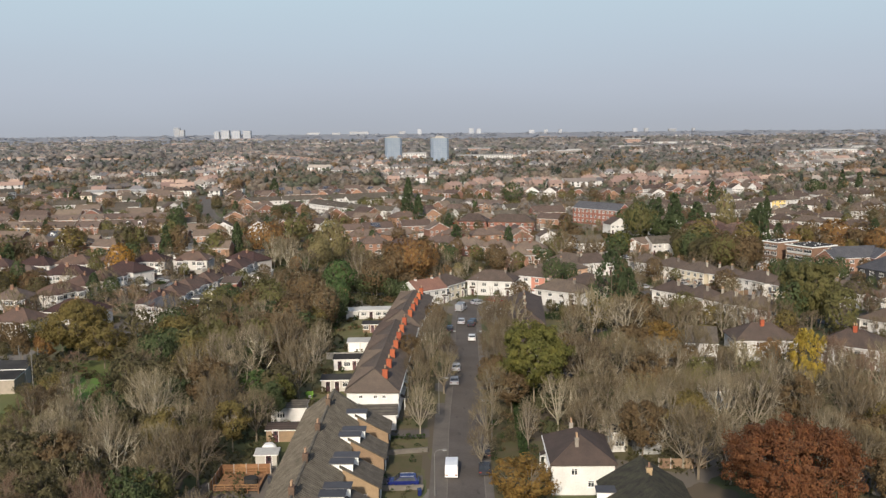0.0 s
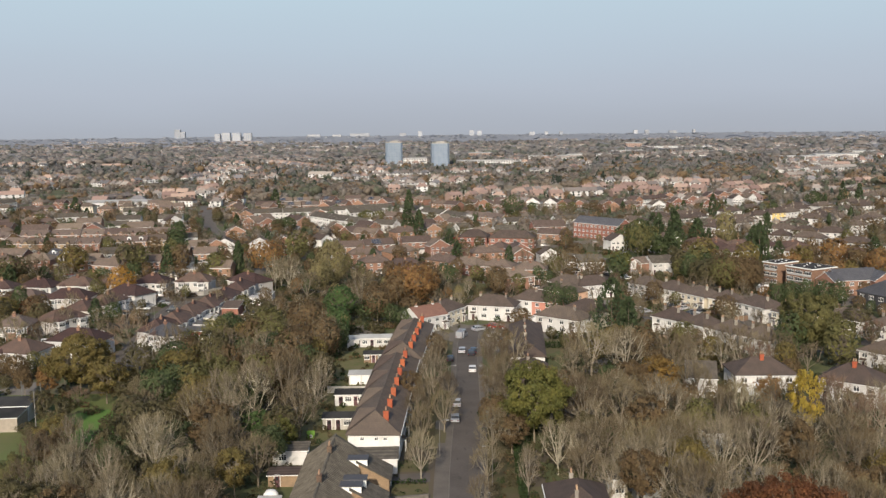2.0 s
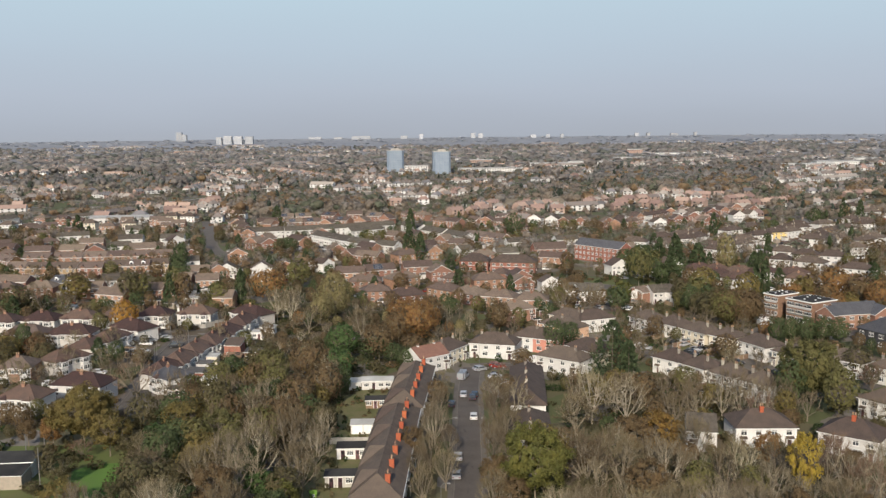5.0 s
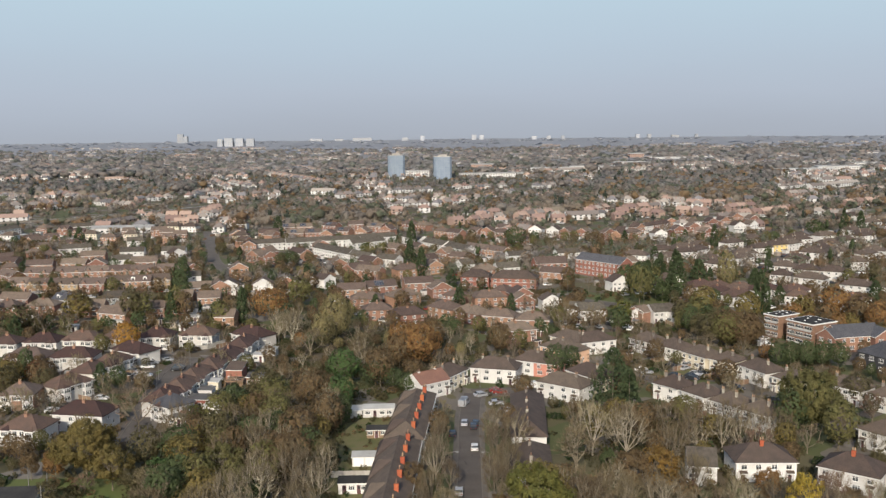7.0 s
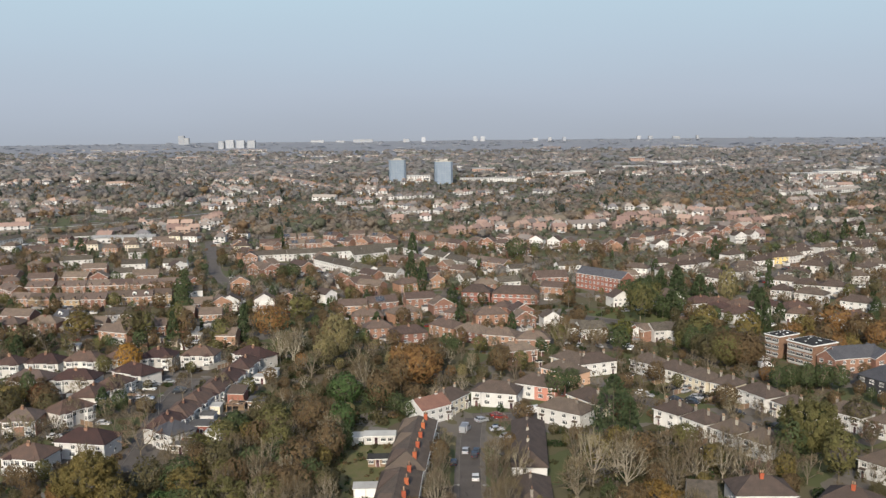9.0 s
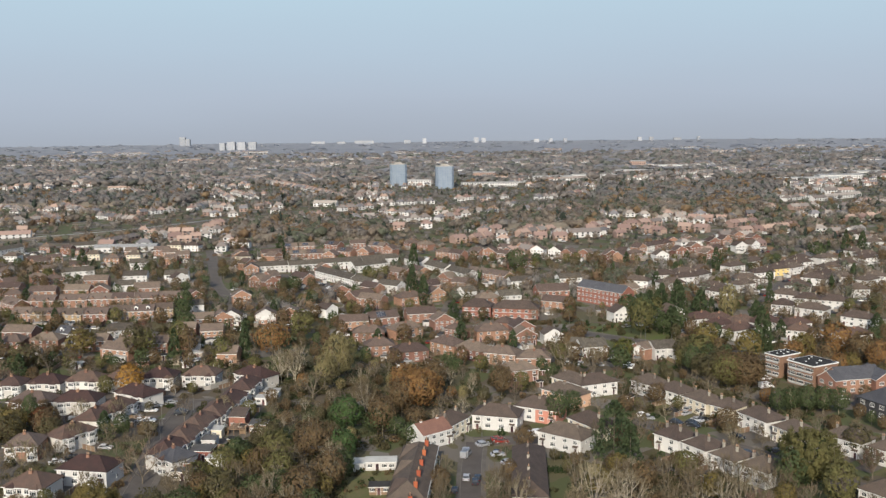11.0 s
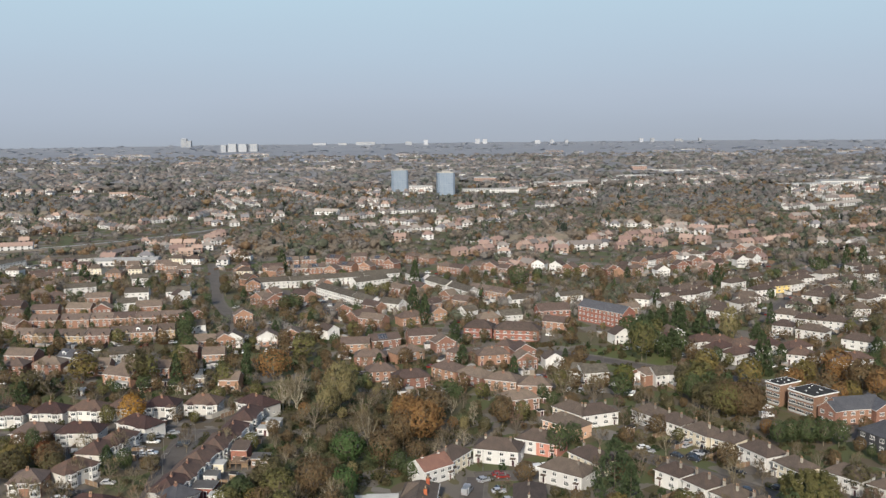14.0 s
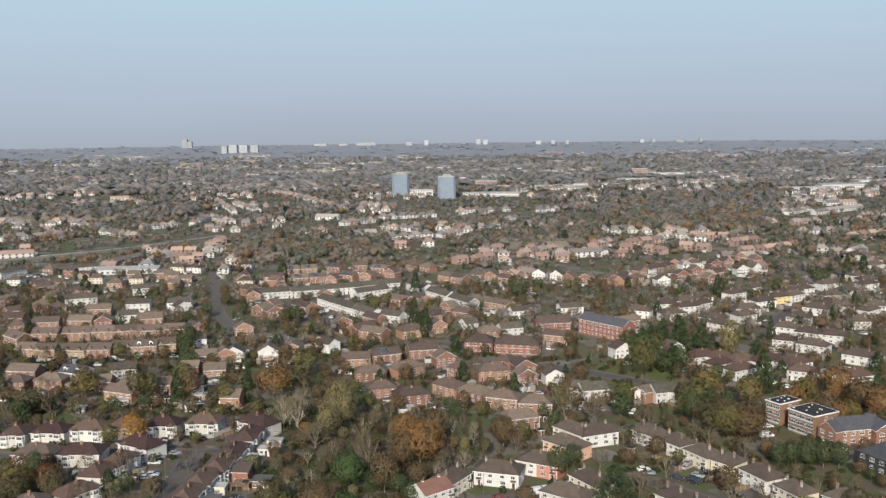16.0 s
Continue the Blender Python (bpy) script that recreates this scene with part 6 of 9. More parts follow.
GROVES = [
    ("near wood", [
        (44.2, 112.8, 16.4, 20.6, "rust"),
        (10.5, 120.0, 8.6, 10.1, "gold"),
        (17.0, 169.5, 17.6, 16.6, "yellow_green"),
        (12.3, 164.1, 8.6, 7.8, "brown"),
        (19.5, 153.7, 10.8, 9.0, "pale_bare"),
        (13.5, 144.2, 9.7, 4.5, "pale_bare"),
        (32.3, 149.2, 11.9, 9.0, "bare"),
        (38.2, 150.3, 13.0, 10.1, "bare"),
        (45.7, 147.1, 13.0, 11.2, "pale_bare"),
        (52.1, 149.7, 13.0, 12.3, "pale_bare"),
        (27.6, 174.8, 13.4, 12.2, "bare"),
        (34.3, 174.4, 13.6, 12.8, "bare"),
        (46.3, 192.5, 12.6, 12.2, "gold"),
        (40.2, 192.4, 11.9, 10.1, "brown"),
    ]),
    ("near wood east", [
        (63.9, 157.8, 10.8, 9.0, "pale_bare"),
        (67.6, 167.4, 16.2, 6.9, "yellow"),
        (68.6, 152.9, 13.0, 10.1, "bare"),
        (76.5, 160.7, 13.0, 10.1, "red_bare"),
        (72.9, 208.8, 10.8, 10.1, "red_bare"),
        (51.8, 186.5, 13.0, 10.1, "bare"),
        (93.8, 230.5, 19.4, 19.0, "olive"),
        (95.9, 232.5, 16.2, 12.3, "green"),
        (88.0, 228.6, 14.0, 10.1, "green"),
        (96.3, 219.7, 14.0, 10.1, "olive"),
        (30.6, 208.7, 11.9, 10.1, "bare"),
        (44.8, 228.7, 10.8, 10.1, "bare"),
        (61.5, 127.1, 9.7, 9.0, "bare"),
        (42.1, 154.4, 11.9, 10.1, "bare"),
    ]),
    ("street trees", [
        (-3.2, 202.8, 10.8, 6.7, "bare"),
        (-5.6, 176.9, 9.7, 6.7, "bare"),
        (-4.2, 152.5, 9.7, 6.7, "pale_bare"),
        (-0.1, 176.7, 9.7, 7.8, "bare"),
        (12.0, 203.4, 14.0, 10.1, "bare"),
        (7.1, 149.7, 8.6, 6.7, "bare"),
        (5.6, 136.4, 7.6, 5.6, "bare"),
        (-7.2, 190.6, 9.7, 6.7, "brown"),
        (13.6, 181.9, 9.7, 7.8, "bare"),
        (8.7, 164.1, 9.7, 7.8, "bare"),
        (0.6, 195.2, 8.6, 5.6, "bare"),
    ]),
    ("terrace front gardens", [
        (-2.5, 201.0, 12.0, 8.2, "pale_bare"),
        (-2.4, 212.5, 10.5, 7.6, "bare"),
        (-1.6, 221.5, 10.0, 7.0, "bare"),
        (-2.3, 231.0, 8.5, 6.6, "brown"),
        (-3.4, 186.5, 10.0, 7.0, "bare"),
        (-1.0, 241.0, 8.0, 6.2, "bare"),
        (-4.6, 169.5, 8.6, 6.0, "bare"),
        (9.8, 172.0, 10.5, 7.5, "brown"),
        (10.6, 186.5, 11.0, 8.0, "bare"),
        (10.4, 196.0, 10.5, 8.0, "bare"),
        (11.6, 225.0, 11.0, 8.0, "bare"),
    ]),
    ("villa gardens", [
        (57.5, 173.0, 12.0, 9.6, "pale_bare"),
        (65.5, 176.0, 11.5, 9.0, "bare"),
        (74.5, 173.5, 12.5, 9.6, "red_bare"),
        (84.0, 171.5, 12.0, 9.6, "pale_bare"),
        (92.0, 176.0, 11.0, 9.0, "bare"),
        (80.5, 184.0, 9.5, 7.5, "red_bare"),
        (67.5, 187.0, 9.0, 7.0, "orange"),
    ]),
    ("field edge", [
        (-80.5, 196.8, 4.6, 6.0, "red_bare"),
        (-85.6, 190.0, 6.5, 6.4, "dull"),
        (-79.0, 181.0, 6.8, 7.2, "dull"),
        (-82.0, 175.5, 3.8, 5.0, "dull"),
        (-70.5, 197.6, 6.0, 7.0, "dull"),
        (-64.4, 199.5, 8.0, 8.4, "leafy"),
        (-63.0, 189.0, 9.5, 9.2, "bare"),
        (-60.8, 178.0, 9.8, 9.4, "bare"),
    ]),
    ("left wood", [
        (-62.1, 144.6, 10.8, 7.8, "pale_bare"),
        (-55.2, 144.3, 10.8, 7.8, "pale_bare"),
        (-50.3, 153.6, 13.0, 12.3, "pale_bare"),
        (-47.5, 170.4, 13.0, 10.1, "bare"),
        (-43.3, 173.0, 15.1, 12.3, "pale_bare"),
        (-38.3, 178.0, 15.1, 13.4, "pale_bare"),
        (-33.6, 189.1, 15.1, 12.3, "bare"),
        (-28.4, 174.3, 11.9, 10.1, "bare"),
        (-39.1, 126.8, 10.8, 10.1, "bare"),
        (-36.2, 129.3, 10.8, 10.1, "bare"),
        (-41.2, 120.6, 9.7, 9.0, "bare"),
        (-35.3, 170.0, 8.6, 7.8, "leafy"),
        (-30.0, 163.7, 8.6, 6.7, "yellow_green"),
        (-50.1, 143.7, 8.6, 9.0, "dull"),
        (-72.3, 165.3, 8.6, 9.0, "olive_gold"),
        (-31.4, 157.8, 9.7, 7.8, "green"),
    ]),
    ("left wood back", [
        (-82.7, 203.9, 16.2, 17.4, "olive_gold"),
        (-74.7, 198.0, 11.9, 10.1, "olive_gold"),
        (-89.5, 203.1, 8.6, 6.7, "orange"),
        (-31.0, 232.8, 13.0, 10.1, "brown"),
        (-37.0, 220.9, 13.0, 11.2, "brown"),
        (-44.2, 233.6, 13.0, 10.1, "olive"),
        (-20.4, 277.3, 14.0, 10.1, "brown"),
        (-15.3, 295.5, 15.1, 10.1, "brown"),
        (-73.9, 380.2, 15.1, 17.9, "orange"),
        (-113.2, 320.6, 13.5, 10.6, "amber"),
        (-39.9, 179.5, 10.8, 9.0, "green"),
    ]),
    ("middle ground", [
        (-88.1, 393.9, 11.9, 5.6, "conifer"),
        (-66.3, 409.6, 15.1, 12.3, "olive"),
        (-27.2, 296.5, 15.1, 10.1, "bare"),
        (-19.3, 501.3, 19.4, 10.1, "conifer"),
        (-12.9, 489.7, 16.2, 9.0, "conifer"),
        (113.1, 451.1, 18.4, 10.1, "conifer"),
        (89.8, 422.2, 18.4, 13.4, "green"),
        (106.7, 455.2, 16.2, 9.0, "conifer"),
        (131.3, 380.4, 19.4, 9.0, "conifer"),
        (70.5, 362.5, 11.5, 10.1, "yellow_green"),
        (99.1, 356.6, 14.0, 13.4, "olive"),
        (101.9, 326.6, 15.1, 14.6, "brown"),
        (109.0, 326.7, 14.0, 12.3, "brown"),
        (18.8, 317.3, 13.0, 10.1, "brown"),
    ]),
    ("middle ground east", [
        (160.0, 373.4, 15.1, 13.4, "orange"),
        (162.0, 354.9, 15.1, 13.4, "brown"),
        (141.9, 362.1, 13.0, 11.2, "olive_gold"),
        (162.7, 340.2, 15.1, 13.4, "orange"),
        (35.0, 288.5, 11.9, 9.0, "green"),
        (26.7, 372.3, 11.9, 6.7, "conifer"),
        (44.6, 351.1, 15.1, 14.6, "bare"),
        (54.8, 340.6, 14.0, 11.2, "bare"),
        (133.4, 433.7, 21.6, 10.1, "pale_olive"),
        (-158.0, 389.9, 13.0, 11.2, "brown"),
        (-115.6, 388.9, 15.1, 10.1, "olive"),
        (-126.2, 377.4, 14.0, 11.2, "olive"),
        (-133.4, 286.0, 13.0, 6.0, "green"),
        (-123.3, 274.9, 11.9, 10.1, "brown"),
        (-58.5, 245.4, 11.9, 7.8, "green"),
    ]),
    ("far conifers", [
        (-246.6, 617.5, 15.1, 11.2, "conifer"),
        (-134.2, 463.7, 15.1, 11.2, "green"),
        (-21.9, 593.8, 19.4, 10.1, "conifer"),
        (44.9, 591.3, 17.3, 16.8, "green"),
        (-47.0, 561.2, 10.8, 11.2, "olive"),
        (284.9, 657.8, 18.4, 9.0, "conifer"),
        (301.0, 666.4, 16.2, 9.0, "conifer"),
        (174.8, 597.0, 15.1, 7.8, "conifer"),
        (253.2, 628.2, 15.1, 13.4, "green"),
        (163.7, 464.2, 15.1, 6.7, "conifer"),
        (143.4, 424.2, 13.0, 9.0, "conifer"),
        (117.0, 461.1, 16.2, 10.1, "conifer"),
        (-123.7, 679.8, 15.1, 11.2, "conifer"),
        (-160.9, 704.6, 14.0, 15.7, "brown"),
        (-92.0, 538.8, 8.6, 13.4, "green"),
    ]),
    ("dark hedge trees", [
        (108.5, 296.4, 9.5, 7.2, "green"),
        (113.2, 296.8, 10.0, 7.4, "green"),
        (118.0, 296.2, 10.2, 7.6, "green"),
        (123.2, 295.8, 10.4, 7.6, "green"),
        (128.0, 295.0, 10.0, 7.4, "green"),
        (108.6, 307.0, 6.0, 6.0, "orange"),
        (-137.5, 287.3, 10.8, 9.0, "brown"),
        (-154.6, 381.7, 13.0, 14.0, "olive_gold"),
        (-129.5, 375.1, 16.2, 11.2, "dull"),
        (-122.9, 422.5, 11.9, 11.2, "green"),
        (-132.0, 452.8, 11.9, 10.1, "green"),
        (-113.6, 375.7, 13.0, 6.7, "conifer"),
        (-108.3, 378.2, 14.0, 9.0, "brown"),
    ]),
    ("close trees", [
        (-91.8, 369.2, 11.7, 10.1, "olive"),
        (-84.1, 374.3, 14.3, 7.3, "conifer"),
        (-62.6, 338.3, 14.3, 10.1, "pale_bare"),
        (-58.4, 341.2, 14.3, 9.0, "pale_bare"),
        (-129.0, 283.0, 9.0, 8.0, "rust"),
        (-134.1, 274.8, 11.7, 11.2, "olive_gold"),
        (-126.3, 280.1, 9.1, 6.7, "rust"),
        (-168.8, 358.7, 13.0, 13.4, "dull"),
        (-157.5, 355.1, 13.0, 12.3, "bare"),
        (-147.4, 352.7, 10.4, 9.0, "bare"),
        (86.5, 407.0, 19.5, 14.5, "olive"),
        (105.3, 371.9, 15.6, 12.3, "olive_gold"),
        (118.8, 358.1, 15.6, 12.3, "olive_gold"),
        (133.9, 381.2, 15.6, 6.7, "conifer"),
    ]),
    ("lane trees", [
        (66.3, 348.7, 11.9, 10.1, "green"),
        (100.7, 325.7, 14.0, 14.6, "olive"),
        (106.6, 322.1, 14.0, 14.6, "brown"),
        (96.0, 329.2, 13.0, 12.3, "dull"),
        (-71.3, 210.5, 11.9, 9.0, "dull"),
        (-43.8, 223.9, 10.8, 10.1, "green"),
        (-49.3, 222.9, 9.7, 9.0, "green"),
        (-59.5, 204.3, 11.9, 12.3, "olive_gold"),
        (-49.7, 198.4, 11.9, 11.2, "olive"),
    ]),
    ("front garden trees", [
        (-118.5, 289.9, 9.7, 7.8, "bare"),
        (-107.3, 290.7, 9.7, 7.8, "bare"),
        (-86.7, 294.4, 9.7, 6.7, "bare"),
        (-120.7, 271.4, 9.7, 9.0, "dull"),
        (-112.7, 268.6, 8.6, 7.8, "bare"),
        (-91.0, 271.7, 8.6, 6.7, "bare"),
        (-82.4, 292.0, 8.6, 6.7, "dull"),
        (-133.0, 270.2, 10.8, 10.1, "dull"),
        (-135.2, 290.3, 9.7, 7.8, "bare"),
        (-73.6, 294.1, 9.7, 7.8, "bare"),
        (-102.4, 268.4, 8.6, 6.7, "bare"),
        (117.3, 256.8, 9.7, 9.0, "dull"),
        (84.1, 264.5, 8.6, 7.8, "bare"),
        (69.7, 288.5, 8.6, 6.7, "bare"),
    ]),
    ("field corner", [
        (-65.5, 133.5, 9.2, 9.0, "dull"),
        (-58.2, 127.1, 10.3, 10.1, "dull"),
        (-54.2, 125.5, 11.3, 9.0, "brown"),
        (-58.7, 120.3, 9.2, 10.1, "dull"),
        (-54.8, 118.4, 10.3, 9.0, "dull"),
        (-50.1, 116.8, 11.3, 10.1, "dull"),
        (-48.7, 120.2, 9.2, 9.0, "dull"),
        (-54.0, 110.5, 10.3, 10.1, "red_bare"),
        (-50.4, 108.9, 11.3, 9.0, "dull"),
        (-48.2, 112.2, 9.2, 10.1, "bare"),
        (-44.7, 110.4, 10.3, 9.0, "red_bare"),
        (-50.0, 102.3, 11.3, 10.1, "brown"),
        (-48.9, 105.5, 9.2, 9.0, "dull"),
        (-45.4, 103.8, 10.3, 10.1, "dull"),
        (-41.4, 102.2, 11.3, 9.0, "red_bare"),
    ]),
    ("valley wood", [
        (-40.9, 338.0, 20.5, 14.6, "pale_olive"),
        (-44.4, 325.7, 15.1, 10.1, "pale_olive"),
        (-10.0, 301.5, 17.0, 19.5, "orange"),
        (-6.1, 322.2, 14.0, 13.4, "brown"),
        (-15.7, 320.8, 13.0, 12.3, "orange"),
        (-47.6, 316.2, 11.9, 12.9, "bare"),
        (-60.8, 341.0, 13.0, 10.1, "pale_bare"),
        (-57.5, 339.2, 13.0, 9.0, "pale_bare"),
        (-32.0, 280.5, 13.0, 11.8, "leafy"),
        (-30.0, 252.6, 11.9, 9.0, "leafy"),
        (-27.7, 299.7, 14.0, 7.8, "bare"),
        (-39.3, 256.9, 13.0, 14.6, "brown"),
        (-22.1, 279.2, 8.6, 10.1, "green"),
        (-11.4, 269.6, 7.6, 9.0, "green"),
        (-16.4, 276.6, 7.6, 7.8, "green"),
        (-19.7, 289.6, 6.5, 3.6, "lime_cypress"),
        (-48.4, 251.2, 11.9, 11.2, "olive"),
        (-58.5, 247.2, 10.8, 10.1, "green"),
        (-31.9, 247.4, 9.7, 9.0, "bare"),
        (-30.9, 321.4, 13.0, 12.3, "bare"),
        (-49.4, 271.6, 10.8, 10.1, "bare"),
    ]),
    ("close gardens", [
        (-82.8, 240.4, 11.9, 15.7, "red_bare"),
        (-119.3, 248.7, 10.8, 12.3, "bare"),
        (-109.8, 249.2, 9.7, 9.0, "bare"),
        (47.1, 254.9, 17.6, 17.0, "conifer"),
        (49.7, 244.6, 14.0, 9.5, "conifer"),
    ]),
    ("terrace trees", [
        (12.2, 215.8, 15.1, 9.0, "bare"),
        (16.6, 211.1, 15.1, 9.0, "bare"),
        (13.3, 192.4, 14.0, 9.0, "bare"),
        (35.5, 217.4, 15.1, 13.4, "pale_bare"),
        (43.0, 213.9, 14.0, 13.4, "pale_bare"),
        (29.9, 206.6, 13.0, 11.2, "bare"),
        (19.5, 176.8, 15.5, 11.0, "olive_gold"),
        (42.1, 171.0, 13.4, 11.6, "pale_bare"),
    ]),
]
trng = random.Random(11)
STOOD = []
for grove, rows in GROVES:
    for x, y, h, w, kind in rows:
        tree(x, y, h, w, kind, "trees of the " + grove, trng)
        STOOD.append((x, y, w * 0.3))

WOODS = [  # outline, spacing, kinds, height range
    ([(-79.7, 66.4), (-28.8, 66.4), (-27.7, 166.1), (-26.6, 256.8), (-62.0, 261.3), (-66.4, 238.0), (-73.1, 210.3), (-68.6, 166.1), (-73.1, 141.7)], 5.8, ["bare"] * 5 + ["pale_bare"] * 3 + ["brown"] * 2 + ["dull"] * 2 + ["olive"] * 2 + ["green"] * 2 + ["olive_gold"] * 2, (8.5, 13)),
    ([(-63.1, 261.3), (-28.8, 256.8), (-6.6, 285.6), (8.9, 298.9), (13.3, 332.1), (-8.9, 352.0), (-46.5, 376.4), (-73.1, 356.5), (-57.6, 315.5)], 8.8, ["bare"] * 4 + ["pale_bare"] * 4 + ["pale_olive"] * 3 + ["brown"] * 2 + ["olive"] + ["orange"] + ["green"] * 2, (5, 9)),
    ([(27.0, 138.0), (66.4, 110.7), (121.8, 143.9), (116.2, 190.4), (66.4, 188.2), (18.0, 192.0), (14.5, 172.0), (16.0, 146.0)], 6.4, ["bare"] * 5 + ["pale_bare"] * 4 + ["brown"] * 2 + ["olive"] + ["olive_gold"] + ["gold"] + ["dull"], (8, 12.5)),
    ([(33.2, 205.9), (84.1, 210.3), (88.6, 226.9), (66.4, 236.9), (42.1, 252.4), (31.0, 232.5)], 6.0, ["bare"] * 4 + ["pale_bare"] * 2 + ["olive_gold"] + ["brown"], (6.5, 11)),
    ([(88.6, 332.1), (112.9, 336.5), (110.7, 356.5), (101.8, 378.6), (86.3, 359.8)], 7.0, ["brown"] * 2 + ["olive"] * 2 + ["dull"] * 3 + ["green"], (9, 13)),
    ([(130.6, 341.0), (166.1, 332.1), (182.7, 365.3), (155.0, 387.4), (132.8, 370.8)], 8.1, ["brown"] * 2 + ["orange"] * 2 + ["olive_gold"], (9, 13)),
    ([(79.7, 411.8), (110.7, 411.8), (124.0, 442.8), (108.5, 464.9), (84.1, 453.9)], 8.1, ["conifer"] * 2 + ["green"] * 2 + ["olive"], (10, 15)),
    ([(31.0, 332.1), (55.4, 336.5), (50.9, 365.3), (33.2, 360.9)], 7.6, ["green", "bare", "brown", "olive"], (7.5, 12)),
]
# cleared to fit the camera's view: the field, the rough grass before it, the gardens before the villas
CLEAR = [(-36, -25, 112, 141), (-84, -48, 90, 134), (-140, -73, 130, 204), (-81, -60, 158, 200), (50, 62, 184, 197), (64, 97, 179, 199), (64, 95, 375, 435), (113, 131, 308, 338)]


def cleared(x, y):
    return any(a < x < b and c < y < d for a, b, c, d in CLEAR)


for ring, gap, kinds, (lo, hi) in WOODS:
    xs, ys = [p[0] for p in ring], [p[1] for p in ring]
    y = min(ys)
    while y < max(ys):
        x = min(xs)
        while x < max(xs):
            px, py = x + trng.uniform(-0.45, 0.45) * gap, y + trng.uniform(-0.45, 0.45) * gap
            pick = kinds if py > 165 else ["bare", "pale_bare", "bare"] + kinds
            if inside(px, py, ring) and not cleared(px, py) and free(px, py, 0.5) and all((px - a) ** 2 + (py - b) ** 2 > (r + 2.0) ** 2 for a, b, r in STOOD):
                h = trng.uniform(lo, hi)
                tree(px, py, h, h * trng.uniform(0.65, 0.9), trng.choice(pick), "woodland trees", trng)
                STOOD.append((px, py, 1.5))
            x += gap
        y += gap * 0.9

# scattered garden trees
tries = 0
while tries < 7000:
    tries += 1
    y = 142 + 500 * trng.random() ** 0.8
    x = trng.uniform(-0.53, 0.53) * y
    if y < 262 and -33 < x < 16:
        continue
    if cleared(x, y):
        continue
    if not free(x, y, 1.5) or any((x - a) ** 2 + (y - b) ** 2 < (r + 3.6) ** 2 for a, b, r in STOOD):
        continue
    if trng.random() > 0.66:
        continue
    h = trng.uniform(4, 9.5)
    tree(x, y, h, h * trng.uniform(0.65, 0.95), trng.choice(["bare"] * 7 + ["brown"] * 4 + ["dull"] * 2 + ["olive"] + ["green"] + ["conifer"] + ["red_bare"]), "garden trees", trng, y < 250)
    STOOD.append((x, y, 1.5))
urng_west = random.Random(9)
# thick planting at the western end of the close
for x, y, h, kind in [(-175.3, 353.0, 8, 'bare'), (-172.8, 357.3, 7, 'green'), (-168.7, 360.2, 8, 'brown'), (-163.4, 361.6, 7, 'dull'), (-160.9, 367.6, 6, 'conifer'), (-184.2, 374.7, 8, 'brown'), (-174.3, 376.8, 7, 'bare'), (-136.3, 273.0, 9, 'brown'), (-137.0, 281.2, 8, 'dull'), (-144.1, 287.1, 9, 'olive'), (-95.3, 530.0, 9, 'green'), (-89.0, 529.5, 9.5, 'green'), (-51.0, 581.0, 8, 'green'), (-40.0, 575.4, 9, 'olive')]:
    tree(x, y, h, h * 1.05, kind, "garden trees", urng_west, False)
for kind, rows in JOINED.items():
    join_copies("trees", "many trees together, each a " + TREE_LABEL[kind], rows, "trees")


# ---- undergrowth, hedges ----
def scatter(name, label, pts, size, mat, category, seed=3):
    me = cloud_mesh(name, pts, size, np.random.default_rng(seed), [mat])
    return tagged(new(name, me), label, category, kind="stuff")


urng = np.random.default_rng(21)
pts = []
for ring, gap, kinds, hh in WOODS[:4]:
    xs, ys = [p[0] for p in ring], [p[1] for p in ring]
    n = int((max(xs) - min(xs)) * (max(ys) - min(ys)) * 3.2)
    for x, y, z in zip(urng.uniform(min(xs) - 4, max(xs) + 4, n), urng.uniform(min(ys) - 4, max(ys) + 4, n), urng.uniform(0, 1, n)):
        d = noise.noise((x / 6, y / 6, 4))
        if d > -0.25 and inside(x, y, ring):
            pts.append((x, y, 0.1 + z * (1.0 + 2.2 * max(0, d))))
scatter("undergrowth", "brambles and ivy under the woodland trees", pts, 0.5, "leaf_bramble", "undergrowth")

# ---- the far town ----
frng = random.Random(5)


RAIL = [(-465, 775), (-394, 800), (-333, 836), (-278, 897), (-238, 960)]


def near_rail(x, y):
    """Whether a place lies on the railway land or close before it."""
    for (a, b), (c, d) in zip(RAIL, RAIL[1:]):
        f = min(1.0, max(0.0, ((x - a) * (c - a) + (y - b) * (d - b)) / ((c - a) ** 2 + (d - b) ** 2)))
        oy = y - b - f * (d - b)
        if math.hypot(x - a - f * (c - a), oy) < (40 if oy < 0 else 22):
            return True
    return False


